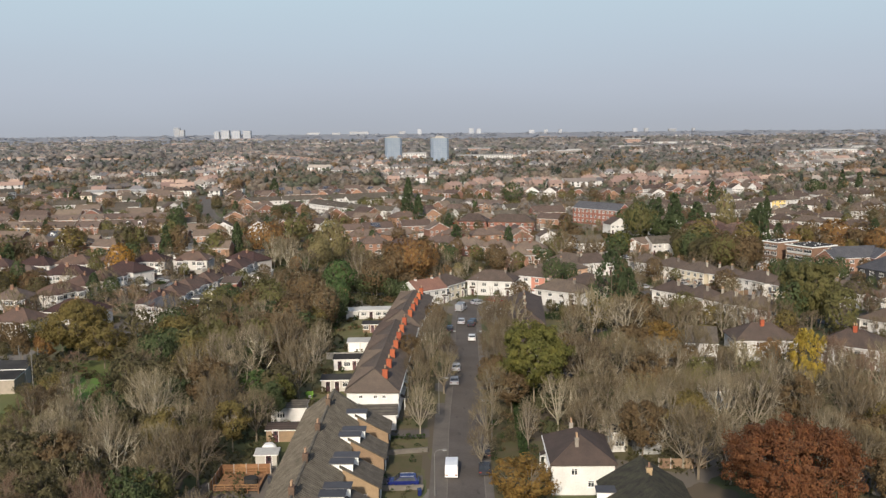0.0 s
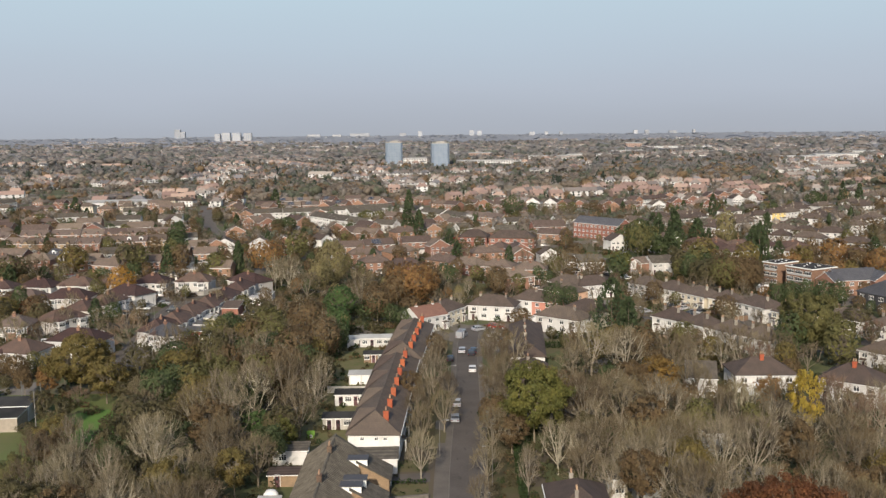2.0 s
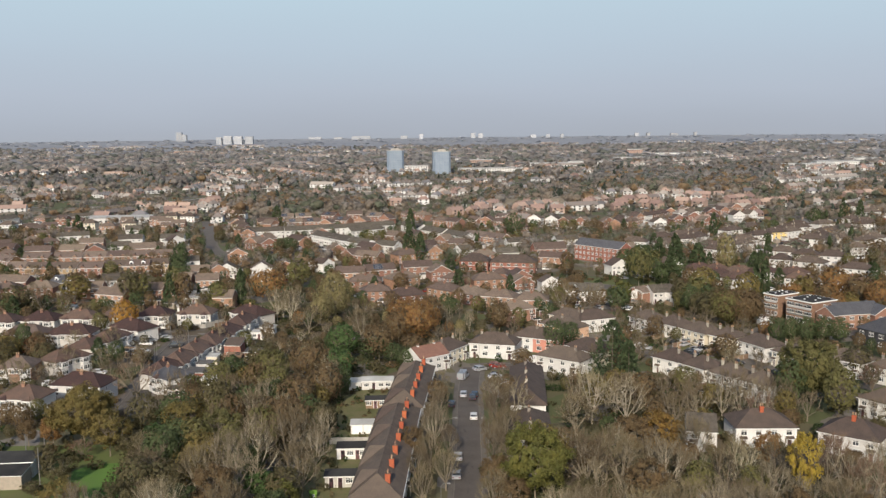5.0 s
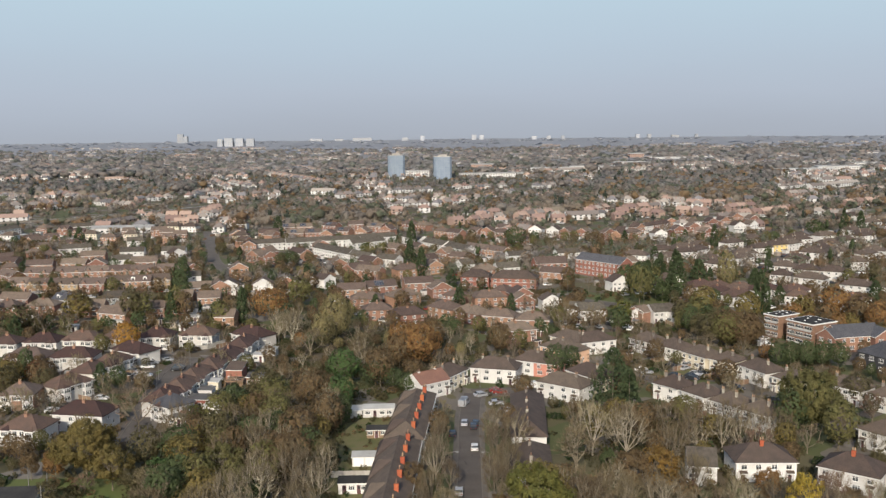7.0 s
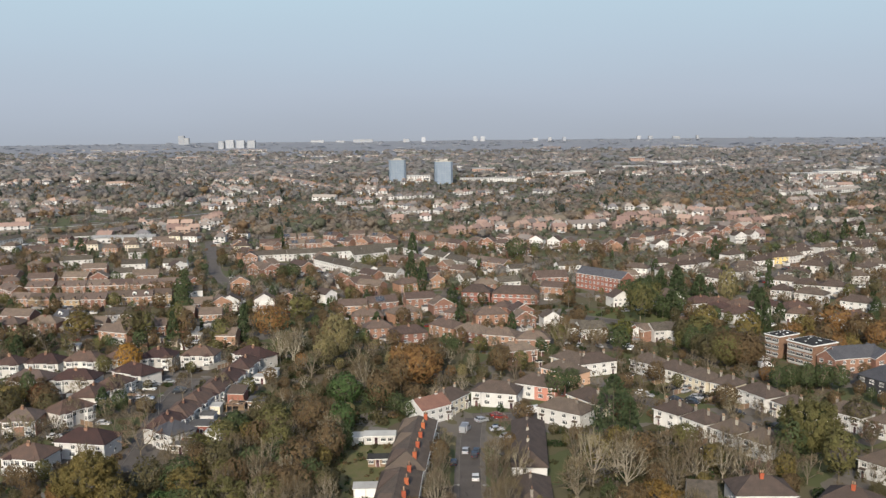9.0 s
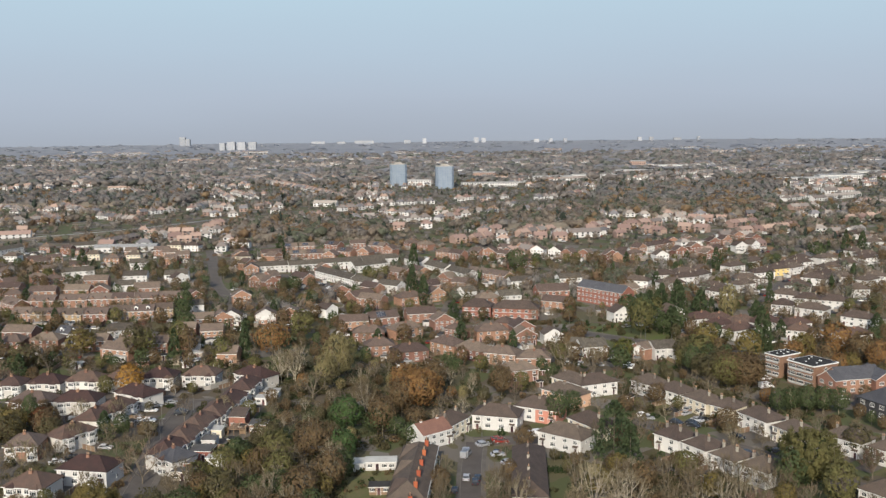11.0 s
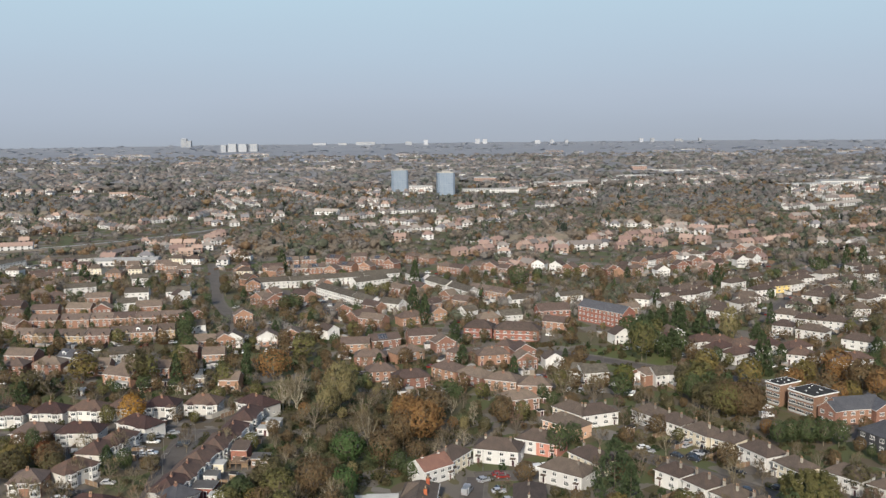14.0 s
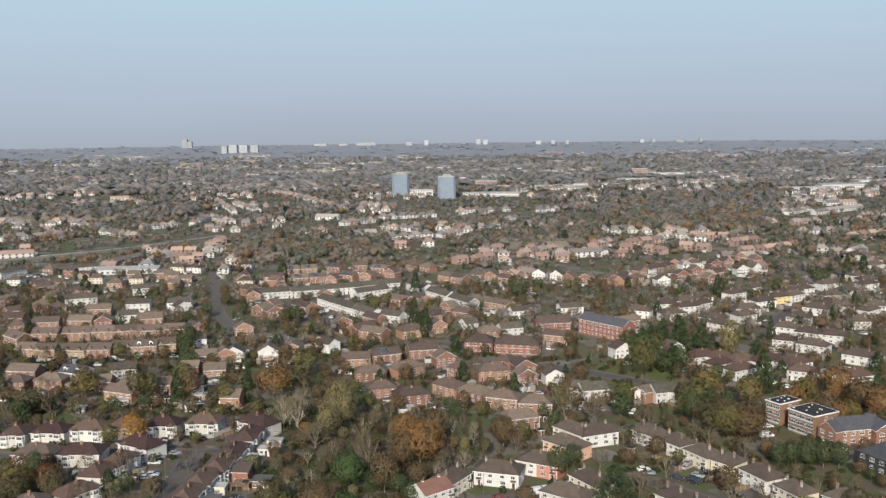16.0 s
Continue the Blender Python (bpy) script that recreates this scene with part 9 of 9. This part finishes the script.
for name, ring, mat, label in (
        ("lawn", [(-9.3, 150.1), (-2.9, 150.5), (-2.8, 144.6), (-8.9, 143.7)], "lawn", "front lawn with shrubs beside the slate-roofed terrace"),
        ("lawn", [(-9.7, 141.6), (-3.6, 142.4), (-3.7, 134.7), (-9.7, 133.9)], "lawn", "patchy front lawn beside the slate-roofed terrace"),
        ("lawn", [(-10.0, 127.8), (-3.9, 128.1), (-3.9, 108.0), (-10.0, 108.0)], "lawn", "front lawn beside the slate-roofed terrace"),
        ("lawn", [(-8.4, 161.0), (-3.1, 161.5), (-3.0, 156.1), (-8.6, 155.4)], "lawn", "green lawn at the end of the white terrace"),
        ("forecourt", [(-9.8, 154.5), (-2.7, 155.2), (-2.6, 151.1), (-9.5, 150.6)], "paving", "grey shared drive between two terraces"),
        ("forecourt", [(-10.1, 133.4), (-3.4, 133.7), (-3.3, 128.5), (-10.1, 128.2)], "paving", "paved drive with a parked car"),
        ("lawn", [(-31.0, 158.0), (-11.0, 158.0), (-9.0, 250.0), (-29.0, 250.0)], "lawn", "rough back gardens behind the white terrace"),
        ("verge", [(7.6, 180.0), (6.3, 118.0), (11.5, 118.0), (13.0, 180.0)], "lawn", "grass verge and gardens beside the long street"),
        ("verge", [(-6.3, 168.0), (-2.2, 168.0), (-1.2, 212.0), (-4.6, 212.0)], "lawn", "narrow front gardens of the white terrace")):
    s = Shape()
    s.face([(x, y, 0.036) for x, y in ring])
    tagged(new(name, s.mesh(name, mat)), label, "garden", kind="structure")


def low_wall(a, b, mat="kerb", label="low pale garden wall by the pavement", h=0.7):
    a, b = Vector(a), Vector(b)
    d = b - a
    s = Shape()
    s.box(0, d.length, -0.11, 0.11, -0.1, h)
    s.box(-0.04, d.length + 0.04, -0.16, 0.16, h, h + 0.08, 0, True)
    root = tagged(new("garden_wall", s.mesh("garden_wall", mat)), label, "wall", "low garden walls")
    root.matrix_basis = pose(a.x, a.y, 0, 0, 0, math.degrees(math.atan2(d.y, d.x)))


low_wall((-9.8, 142.6), (-2.8, 144.0))
low_wall((-9.6, 127.9), (-3.2, 128.2))


def street_lamp(x, y, yaw):
    """A tall tapered post with a bent arm and a lantern."""
    root = tagged(new("street_lamp"), "slim grey street lamp on the pavement", "street lamp", "street lamps")
    root.matrix_basis = pose(x, y, 0, 0, 0, yaw)
    def post():
        s = Shape()
        n = 8
        for r0, r1, z0, z1 in ((0.10, 0.09, 0, 1.3), (0.065, 0.045, 1.3, 6.4)):
            for i in range(n):
                a, b = i * math.tau / n, (i + 1) * math.tau / n
                s.face([(math.cos(a) * r0, math.sin(a) * r0, z0), (math.cos(b) * r0, math.sin(b) * r0, z0), (math.cos(b) * r1, math.sin(b) * r1, z1), (math.cos(a) * r1, math.sin(a) * r1, z1)])
        return s.mesh("post", "lamp_grey")
    def arm():
        s = Shape()
        pts = [(0, 6.35), (0.25, 6.75), (0.7, 6.95), (1.2, 7.0)]
        for (x0, z0), (x1, z1) in zip(pts, pts[1:]):
            s.face([(x0, -0.04, z0), (x1, -0.04, z1), (x1, 0.04, z1), (x0, 0.04, z0)])
            s.face([(x0, -0.04, z0 + 0.07), (x1, -0.04, z1 + 0.07), (x1, 0.04, z1 + 0.07), (x0, 0.04, z0 + 0.07)])
            for yy in (-0.04, 0.04):
                s.face([(x0, yy, z0), (x1, yy, z1), (x1, yy, z1 + 0.07), (x0, yy, z0 + 0.07)])
        return s.mesh("arm", "lamp_grey")
    def lantern():
        s = Shape()
        s.box(1.1, 1.75, -0.13, 0.13, 6.93, 7.08, 0, True)
        s.box(1.2, 1.7, -0.1, 0.1, 6.86, 6.93, 1, True)
        return s.mesh("lantern", "lamp_grey", "metal_pale")
    part("post", cached("lamp_post", post), root)
    part("arm", cached("lamp_arm", arm), root)
    part("lantern", cached("lantern", lantern), root)


for x, y, yaw in ((-1.5, 125.6, 0), (-1.0, 163.2, 0), (0.9, 201.7, 0), (10.3, 276.0, -90), (7.9, 149.1, 180), (9.6, 201.4, 180), (-88.6, 275.0, 0), (-92.7, 290.0, 0), (60.7, 415.1, -60), (95.3, 386.8, -60), (69.0, 405.5, -60), (58.0, 434.0, 120), (86.8, 399.0, -60), (21.2, 455.0, -90), (70.0, 277.0, -40)):
    street_lamp(x, y, yaw)


def wheelie_bin(x, y, yaw, colour):
    root = tagged(new("wheelie_bin"), f"{colour} plastic wheelie bin on a drive", "bin", "wheelie bins")
    root.matrix_basis = pose(x, y, 0.04, 0, 0, yaw)
    s = Shape()
    lo, hi = [(-0.22, -0.25), (0.22, -0.25), (0.22, 0.25), (-0.22, 0.25)], [(-0.29, -0.35), (0.29, -0.35), (0.29, 0.37), (-0.29, 0.37)]
    for i in range(4):
        a, b, c, d = lo[i], lo[(i + 1) % 4], hi[(i + 1) % 4], hi[i]
        s.face([(*a, 0.05), (*b, 0.05), (*c, 0.95), (*d, 0.95)])
    mat = "car_blue" if colour == "blue" else "metal_dark"
    part("body", s.mesh("body", mat), root)
    s = Shape()
    s.box(-0.3, 0.3, -0.38, 0.4, 0.95, 1.05, 0, True)
    part("lid", s.mesh("lid", mat), root)
    for sx in (-0.25, 0.25):
        part("wheel", cached("bin_wheel", bin_wheel), root, pose(sx, 0.27, 0.1))


def bin_wheel():
    s = Shape()
    ring = [(math.cos(i * math.tau / 8) * 0.1, math.sin(i * math.tau / 8) * 0.1) for i in range(8)]
    for i in range(8):
        a, b = ring[i], ring[(i + 1) % 8]
        s.face([(-0.03, *a), (0.03, *a), (0.03, *b), (-0.03, *b)])
    for xx in (-0.03, 0.03):
        s.face([(xx, *p) for p in ring])
    return s.mesh("wheel", "rubber")


for x, y, yaw, c in ((-3.7, 126.0, 10, "blue"), (-9.2, 139.0, 80, "black"), (-9.4, 146.5, 80, "black"), (-7.0, 171.0, 70, "black"), (-6.6, 185.0, 70, "black"), (12.0, 126.0, 190, "black"), (-26.0, 131.0, 0, "black")):
    wheelie_bin(x, y, yaw, c)

# box hedges of small leaves
for x0, y0, x1, y1, h, w, label in (
        (26.3, 245.8, 33.0, 245.8, 1.9, 1.8, "clipped dark green garden hedge"), (-215, 432, -188, 437.5, 2.6, 2.2, "long dark green boundary hedge"),
        (-9.0, 150.0, -3.2, 150.3, 0.9, 0.9, "low green front garden hedge"), (12.5, 140.0, 13.8, 178.0, 1.6, 1.4, "rough green hedge along front gardens"),
        (-2.6, 190.0, -1.8, 211.0, 1.1, 0.8, "rough brown-green hedge along front gardens"), (88, 300, 112, 283, 1.8, 1.6, "dark hedge behind gardens"), (60, 330, 86, 312, 1.8, 1.6, "dark hedge behind gardens")):
    n = int(math.hypot(x1 - x0, y1 - y0) * h * w * 26)
    t = urng.uniform(0, 1, n)
    a = math.atan2(y1 - y0, x1 - x0)
    o = (urng.uniform(-1, 1, n)) * w / 2
    z = urng.uniform(0, 1, n) ** 0.7 * h
    pts = np.stack([x0 + (x1 - x0) * t - np.sin(a) * o, y0 + (y1 - y0) * t + np.cos(a) * o, z * (0.9 + 0.1 * np.sin(t * 40))], 1)
    tagged(new("hedge", cloud_mesh("hedge", pts, 0.34, urng, ["leaf_hedge"])), label, "hedge")


def deck():
    """A raised timber deck with boards and a rail, behind the slate-roofed terrace."""
    root = tagged(new("timber_deck"), "orange-brown raised timber deck with rails in a garden", "deck")
    root.matrix_basis = pose(-33.4, 127.4, 0)
    b = Shape()
    b.box(0, 0.14, 0, 6.6, 0.45, 0.5, 0, True)
    board = b.mesh("board", "timber_orange")
    for i in range(42):
        part("board", board, root, pose(i * 0.152, 0, 0))
    p = Shape()
    p.box(-0.05, 0.05, -0.05, 0.05, -0.1, 1.4)
    post = p.mesh("post", "timber_orange")
    for i in range(5):
        part("post", post, root, pose(i * 1.6, 0, 0))
        part("post", post, root, pose(i * 1.6, 6.6, 0))
    r = Shape()
    r.box(0, 6.4, -0.03, 0.03, 1.3, 1.4, 0, True)
    r.box(0, 6.4, -0.03, 0.03, 0.9, 0.97, 0, True)
    part("rail", r.mesh("rail", "timber_orange"), root)
    part("rail", r.mesh("rail", "timber_orange"), root, pose(0, 6.6, 0))


deck()
for x, y, w, d, h, wall, label in ((50.0, 161.5, 5.5, 5.0, 4.4, "render_white", "white rendered house end seen through bare trees"), (28.0, 143.1, 2.2, 3.0, 3.2, "render_white", "white rendered outhouse beside a villa"), (32.6, 141.8, 4.0, 3.0, 2.2, "metal_pale", "pale metal garden store under trees")):
    simple_building("outbuilding", label, "outbuilding", x, y, 3, w, d, h, wall, "felt" if h < 4 else "tile_brown", 0.3, (("window", 0.2),) if h > 2.5 else ())


# shrubs and rough planting in the gardens
def shrubs(name, label, places, mat, seed, leaf=0.55, dense=5):
    r = np.random.default_rng(seed)
    pts = []
    for x, y, w, h in places:
        n = int(8 + w * w * h * dense)
        q = r.normal(size=(n, 3))
        q *= r.uniform(0.5, 1.0, (n, 1)) ** 0.5 / np.linalg.norm(q, axis=1)[:, None]
        pts.append(np.stack([x + q[:, 0] * w / 2, y + q[:, 1] * w / 2, h * (0.45 + 0.55 * q[:, 2])], 1))
    scatter(name, label, np.concatenate(pts), leaf, mat, "shrubs", seed)


beds = collections.defaultdict(list)
for _ in range(16000):
    y = 150 + 330 * grng.random() ** 0.75
    x = grng.uniform(-0.53, 0.53) * y
    if (y < 262 and -33 < x < 14) or (-130 < x < -62 and y < 190) or noise.noise((x / 14, y / 14, 7)) < -0.12 or not free(x, y, -0.5):
        continue
    beds[grng.choices(("bramble", "hedge", "dull", "brown"), (4, 2, 3, 2))[0]].append((x, y, grng.uniform(1.2, 3.6), grng.uniform(0.8, 2.6)))
    if sum(map(len, beds.values())) > 2600:
        break
for i in range(46):  # front gardens of the long street
    beds["hedge" if i % 3 else "bramble"].append((grng.uniform(-9.6, -3.6), grng.uniform(106, 163), grng.uniform(0.5, 1.3), grng.uniform(0.3, 0.9)))
for i in range(150):  # rough planting on the east side of the street
    beds[("hedge", "bramble", "brown", "dull")[i % 4]].append((grng.uniform(7.5, 15.0), grng.uniform(110, 190), grng.uniform(0.6, 1.9), grng.uniform(0.3, 1.4)))
for i in range(240):  # back gardens of the white terrace
    beds[("hedge", "bramble", "brown", "dull")[i % 4]].append((grng.uniform(-32, -11), grng.uniform(158, 256), grng.uniform(0.6, 2.2), grng.uniform(0.3, 1.6)))
for i in range(260):  # rough grass and saplings round the field
    beds[("bramble", "dull", "brown")[i % 3]].append((-63 + grng.gauss(0, 4.5), grng.uniform(128, 163), grng.uniform(1.0, 3.2), grng.uniform(0.8, 3.0)))
for k, (kind, rows) in enumerate(sorted(beds.items())):
    close = [r for r in rows if r[1] < 185]
    shrubs("garden_shrubs", "low shrubs and rough planting between the houses", [r for r in rows if r[1] >= 185], "leaf_" + kind, 90 + k)
    shrubs("garden_shrubs", "low leafy shrubs in the near gardens", close, "leaf_" + kind, 190 + k, 0.26, 20)


def pole(x, y, h):
    s = Shape()
    ring = [(math.cos(i * math.tau / 8), math.sin(i * math.tau / 8)) for i in range(8)]
    for i in range(8):
        a, b = ring[i], ring[(i + 1) % 8]
        s.face([(a[0] * 0.13, a[1] * 0.13, 0), (b[0] * 0.13, b[1] * 0.13, 0), (b[0] * 0.09, b[1] * 0.09, h), (a[0] * 0.09, a[1] * 0.09, h)])
    s.face([(a * 0.09, b * 0.09, h) for a, b in ring])
    ob = tagged(new("pole", s.mesh("pole", "lamp_grey")), "slim grey pole standing by the playing field", "pole", "poles by the field")
    ob.matrix_basis = pose(x, y, 0)


pole(-82.5, 180.0, 8.5)
pole(-91.5, 194.0, 6.5)
pole(-86.5, 192.0, 6.5)


def round_thing(name, label, category, x, y, z, profile, mat, n=16):
    """A turned solid from a profile of (radius, height) pairs."""
    s = Shape()
    for (r0, z0), (r1, z1) in zip(profile, profile[1:]):
        for i in range(n):
            a, b = i * math.tau / n, (i + 1) * math.tau / n
            s.face([(math.cos(a) * r0, math.sin(a) * r0, z0), (math.cos(b) * r0, math.sin(b) * r0, z0), (math.cos(b) * r1, math.sin(b) * r1, z1), (math.cos(a) * r1, math.sin(a) * r1, z1)])
    ob = tagged(new(name, s.mesh(name, mat)), label, category)
    ob.matrix_basis = pose(x, y, z)


round_thing("hot_tub", "round black hot tub standing on a timber deck", "hot tub", -28.6, 130.2, 0.5, [(1.0, 0), (1.02, 0.1), (1.0, 0.7), (1.06, 0.76), (1.04, 0.84), (0.9, 0.86), (0.02, 0.88)], "felt")
# a plain white dome-shaped shed near the deck
round_thing("garden_dome", "small white domed greenhouse behind a garden shed", "greenhouse", -28.3, 143.1, 0.0, [(1.3, 0), (1.3, 0.9), (1.15, 1.5), (0.75, 1.95), (0.02, 2.1)], "white_paint")


def playhouse(x, y):
    """A small plastic playhouse with a pitched roof."""
    root = tagged(new("playhouse"), "lime green plastic playhouse on a back garden lawn", "playhouse")
    root.matrix_basis = pose(x, y, 0.03, 0, 0, 15)
    part("wall", wall_shape(1.2, 1.0, 0.95, 1.35, "gable").mesh("wall", "lime_plastic"), root)
    part("roof", roof_shape(1.2, 1.0, 0.95, 1.35, "gable", 0.1, 0.05).mesh("roof", "lime_plastic", "lime_plastic"), root)
    part("window", window_mesh(0.5, 0.5), root, pose(0, 0, 0.4))


MAT["lime_plastic"] = material("lime_plastic", (0.13, 0.24, 0.035), 0.7, (0.10, 0.19, 0.03), 1, 5, 0.05)
playhouse(-26.1, 173.4)


# worn repairs in the street
def repair(x, y, yaw, w, l):
    s = Shape()
    k = 7
    ring = [(math.cos(i * math.tau / k) * w / 2 * grng.uniform(0.8, 1.15), math.sin(i * math.tau / k) * l / 2 * grng.uniform(0.85, 1.1)) for i in range(k)]
    s.face([(a, b, 0.039) for a, b in ring])
    ob = tagged(new("road_patch", s.mesh("road_patch", "tar")), "darker tar repair in the worn asphalt street", "road", kind="structure")
    ob.matrix_basis = pose(x, y, 0, 0, 0, yaw)


MAT["tar"] = material("tar", (0.085, 0.074, 0.066), 0.9, (0.065, 0.058, 0.052), 0.8, 4, 0.1)
for i in range(26):
    y = 108 + i * 4.6 + grng.uniform(-1.5, 1.5)
    repair(2.6 + (y - 110) * 0.02 + grng.uniform(-2.0, 2.0), y, grng.uniform(-12, 12), grng.uniform(0.25, 0.7), grng.uniform(0.6, 3.4))


# ---- back gardens of the close ----
YARD = [  # x, y, turn, width, depth, height, wall, roof, openings
    (-149.2, 361.0, 5, 4.2, 3.0, 2.2, "render_white", "felt_pale", (("door", 0.6),)),
    (-135.2, 370.5, -4, 5.6, 3.6, 2.4, "render_white", "felt_pale", (("garage", -1.2), ("window", 1.6))),
    (-123.4, 364.0, 6, 5.0, 3.4, 2.3, "brick_red", "tile_brown", (("door", -0.8),)),
    (-118.0, 373.5, 2, 3.0, 2.4, 2.1, "timber", "felt", (("door", 0.3),)),
    (-111.6, 366.5, -8, 4.8, 3.2, 2.3, "timber_pale", "tile_slate", (("window", 0.9),)),
    (-104.4, 361.5, 8, 4.4, 3.8, 2.5, "render_white", "felt_pale", (("door", -0.9),)),
    (-105.5, 377.0, 0, 5.8, 3.4, 2.3, "timber_pale", "felt_pale", (("door", 1.2), ("window", -1.0))),
    (-91.6, 369.0, -6, 6.8, 4.6, 2.5, "render_white", "tile_brown", (("window", -1.8), ("door", 0.2), ("window", 1.9))),
    (-163.6, 372.0, 3, 4.0, 3.0, 2.2, "timber", "felt", (("door", 0.5),)),
    (-121.4, 290.6, 20, 3.2, 2.4, 2.1, "timber_pale", "felt_pale", (("door", 0.2),)),
    (-132.5, 293.0, 12, 3.0, 2.2, 2.1, "timber", "felt", (("door", 0.2),)),
]
YARD_LABEL = {"render_white": "white rendered garage with a pale flat roof behind the close", "brick_red": "small brick store with a tiled roof behind the close",
              "timber": "brown timber garden shed with a dark felt roof", "timber_pale": "pale timber garden shed with a low roof"}
for x, y, a, w, d, h, wall, roof, op in YARD:
    simple_building("garden_shed", YARD_LABEL[wall], "shed", x, y, a, w, d, h, wall, roof, 0.3, op, "sheds behind the close")
for a, b in (((-131.1, 282.5), (-121.0, 279.6)), ((-128.5, 298.9), (-124.0, 288.0)), ((-135.5, 297.0), (-131.3, 283.0)), ((-93.0, 361.1), (-84.0, 362.4)),
             ((-142.5, 356.0), (-143.5, 374.0)), ((-129.0, 356.0), (-129.5, 374.0)), ((-114.5, 356.0), (-114.8, 365.0)), ((-100.0, 356.0), (-99.0, 374.0)), ((-157.0, 357.0), (-158.0, 374.0))):
    fence(a, b)
low_wall((-93.4, 328.8), (-87.3, 330.0), "concrete", "pale concrete retaining wall beside a sloping drive", 1.5)
low_wall((-87.3, 330.0), (-82.6, 338.4), "concrete", "pale concrete retaining wall beside a sloping drive", 1.7)
BACK = [  # x, y, turn, width, depth, height, wall, roof, rise, openings, label
    (-71.6, 256.8, -6, 6.4, 5.0, 3.0, "brick_bright", "felt_worn", 0.3, (("window", -1.6), ("door", 0.9)), "red brick flat-roofed extension behind a house of the close"),
    (-73.4, 246.6, -6, 5.2, 4.2, 3.3, "brick_red", "tile_slate", 1.1, (("window", -1.0), ("window", 1.2)), "brick rear wing with a sloping slate roof"),
    (-72.6, 242.3, -6, 6.0, 2.8, 2.4, "timber_pale", "felt_worn", 0.25, (("window", -1.8), ("door", 0), ("window", 1.7)), "pale glazed lean-to with a worn grey roof"),
    (-66.4, 238.6, -4, 4.2, 2.6, 2.0, "timber", "felt_pale", 0.2, (("door", 0.6),), "timber garden shed with a pale flat roof"),
    (-66.6, 253.0, -5, 4.6, 3.0, 2.2, "render_white", "felt_pale", 0.15, (("garage", 0),), "white rendered garage with a pale flat roof"),
    (-71.8, 276.4, -4, 3.4, 3.2, 2.7, "render_cream", "felt_pale", 0.3, (("window", -0.6),), "cream rendered back kitchen behind a house"),
    (-71.8, 266.8, -5, 4.2, 3.6, 2.8, "render_white", "felt_worn", 0.35, (("window", -0.9), ("door", 0.9)), "white rendered rear extension with a grey roof"),
    (-67.4, 285.4, -6, 5.2, 5.2, 3.9, "brick_bright", "tile_brown", 1.5, (("window", -1.3), ("window", 1.3)), "tall red brick rear wing above a timber deck"),
    (-59.8, 280.4, -4, 5.4, 4.2, 2.9, "timber", "felt_worn", 0.5, (("window", -1.7), ("door", 0), ("window", 1.7)), "brown timber garden cabin with a grey roof"),
    (-68.0, 301.8, -8, 4.4, 3.6, 2.7, "render_white", "felt_pale", 0.4, (("window", -1.1), ("window", 0.9)), "white conservatory with a pale roof behind a house"),
    (-70.0, 295.2, -8, 3.6, 3.0, 2.9, "render_white", "tile_brown", 0.9, (("window", 0),), "white rendered rear wing with a brown roof"),
    (-64.8, 310.6, -8, 4.0, 3.2, 2.5, "render_white", "felt_pale", 0.3, (("window", -0.8), ("door", 0.9)), "white conservatory with a pale roof behind a house"),
    (-62.8, 319.2, -6, 5.2, 3.0, 2.4, "render_white", "felt_pale", 0.3, (("window", -1.4), ("window", 1.2)), "white garden room with a pale flat roof"),
]
for x, y, a, w, d, h, wall, roof, rise, op, label in BACK:
    simple_building("rear_extension" if h > 2.4 else "outbuilding", label, "outbuilding", x, y, a, w, d, h, wall, roof, rise, op, "buildings behind the close")


def raised_deck(x, y, yaw, w, d, h):
    """A balcony deck of boards on tall posts with a rail round it."""
    root = tagged(new("raised_deck"), "weathered brown timber deck on tall posts behind a house", "deck")
    root.matrix_basis = pose(x, y, 0, 0, 0, yaw)
    n = round(w / 0.3)
    b = Shape()
    b.box(0.01, w / n - 0.01, 0, d, h - 0.06, h, 0, True)
    board = b.mesh("board", "timber")
    for i in range(n):
        part("board", board, root, pose(-w / 2 + i * w / n, 0, 0))
    p = Shape()
    p.box(-0.08, 0.08, -0.08, 0.08, -0.2, h + 1.05)
    post = p.mesh("post", "timber")
    for i in range(4):
        for v in (-0.085, d + 0.085):
            part("post", post, root, pose(-w / 2 + i * w / 3, v, 0))
    r = Shape()
    r.box(-w / 2, w / 2, -0.26, -0.17, h + 0.9, h + 1.0, 0, True)
    r.box(-w / 2, w / 2, -0.25, -0.18, h + 0.45, h + 0.52, 0, True)
    r.box(-w / 2, w / 2, -0.25, -0.18, h - 0.25, h - 0.05, 0, True)
    part("rail", r.mesh("rail", "timber"), root)


raised_deck(-66.0, 279.2, -5, 5.6, 5.4, 2.2)
street_lamp(-86.0, 303.0, 180)
street_lamp(-80.5, 322.0, 180)
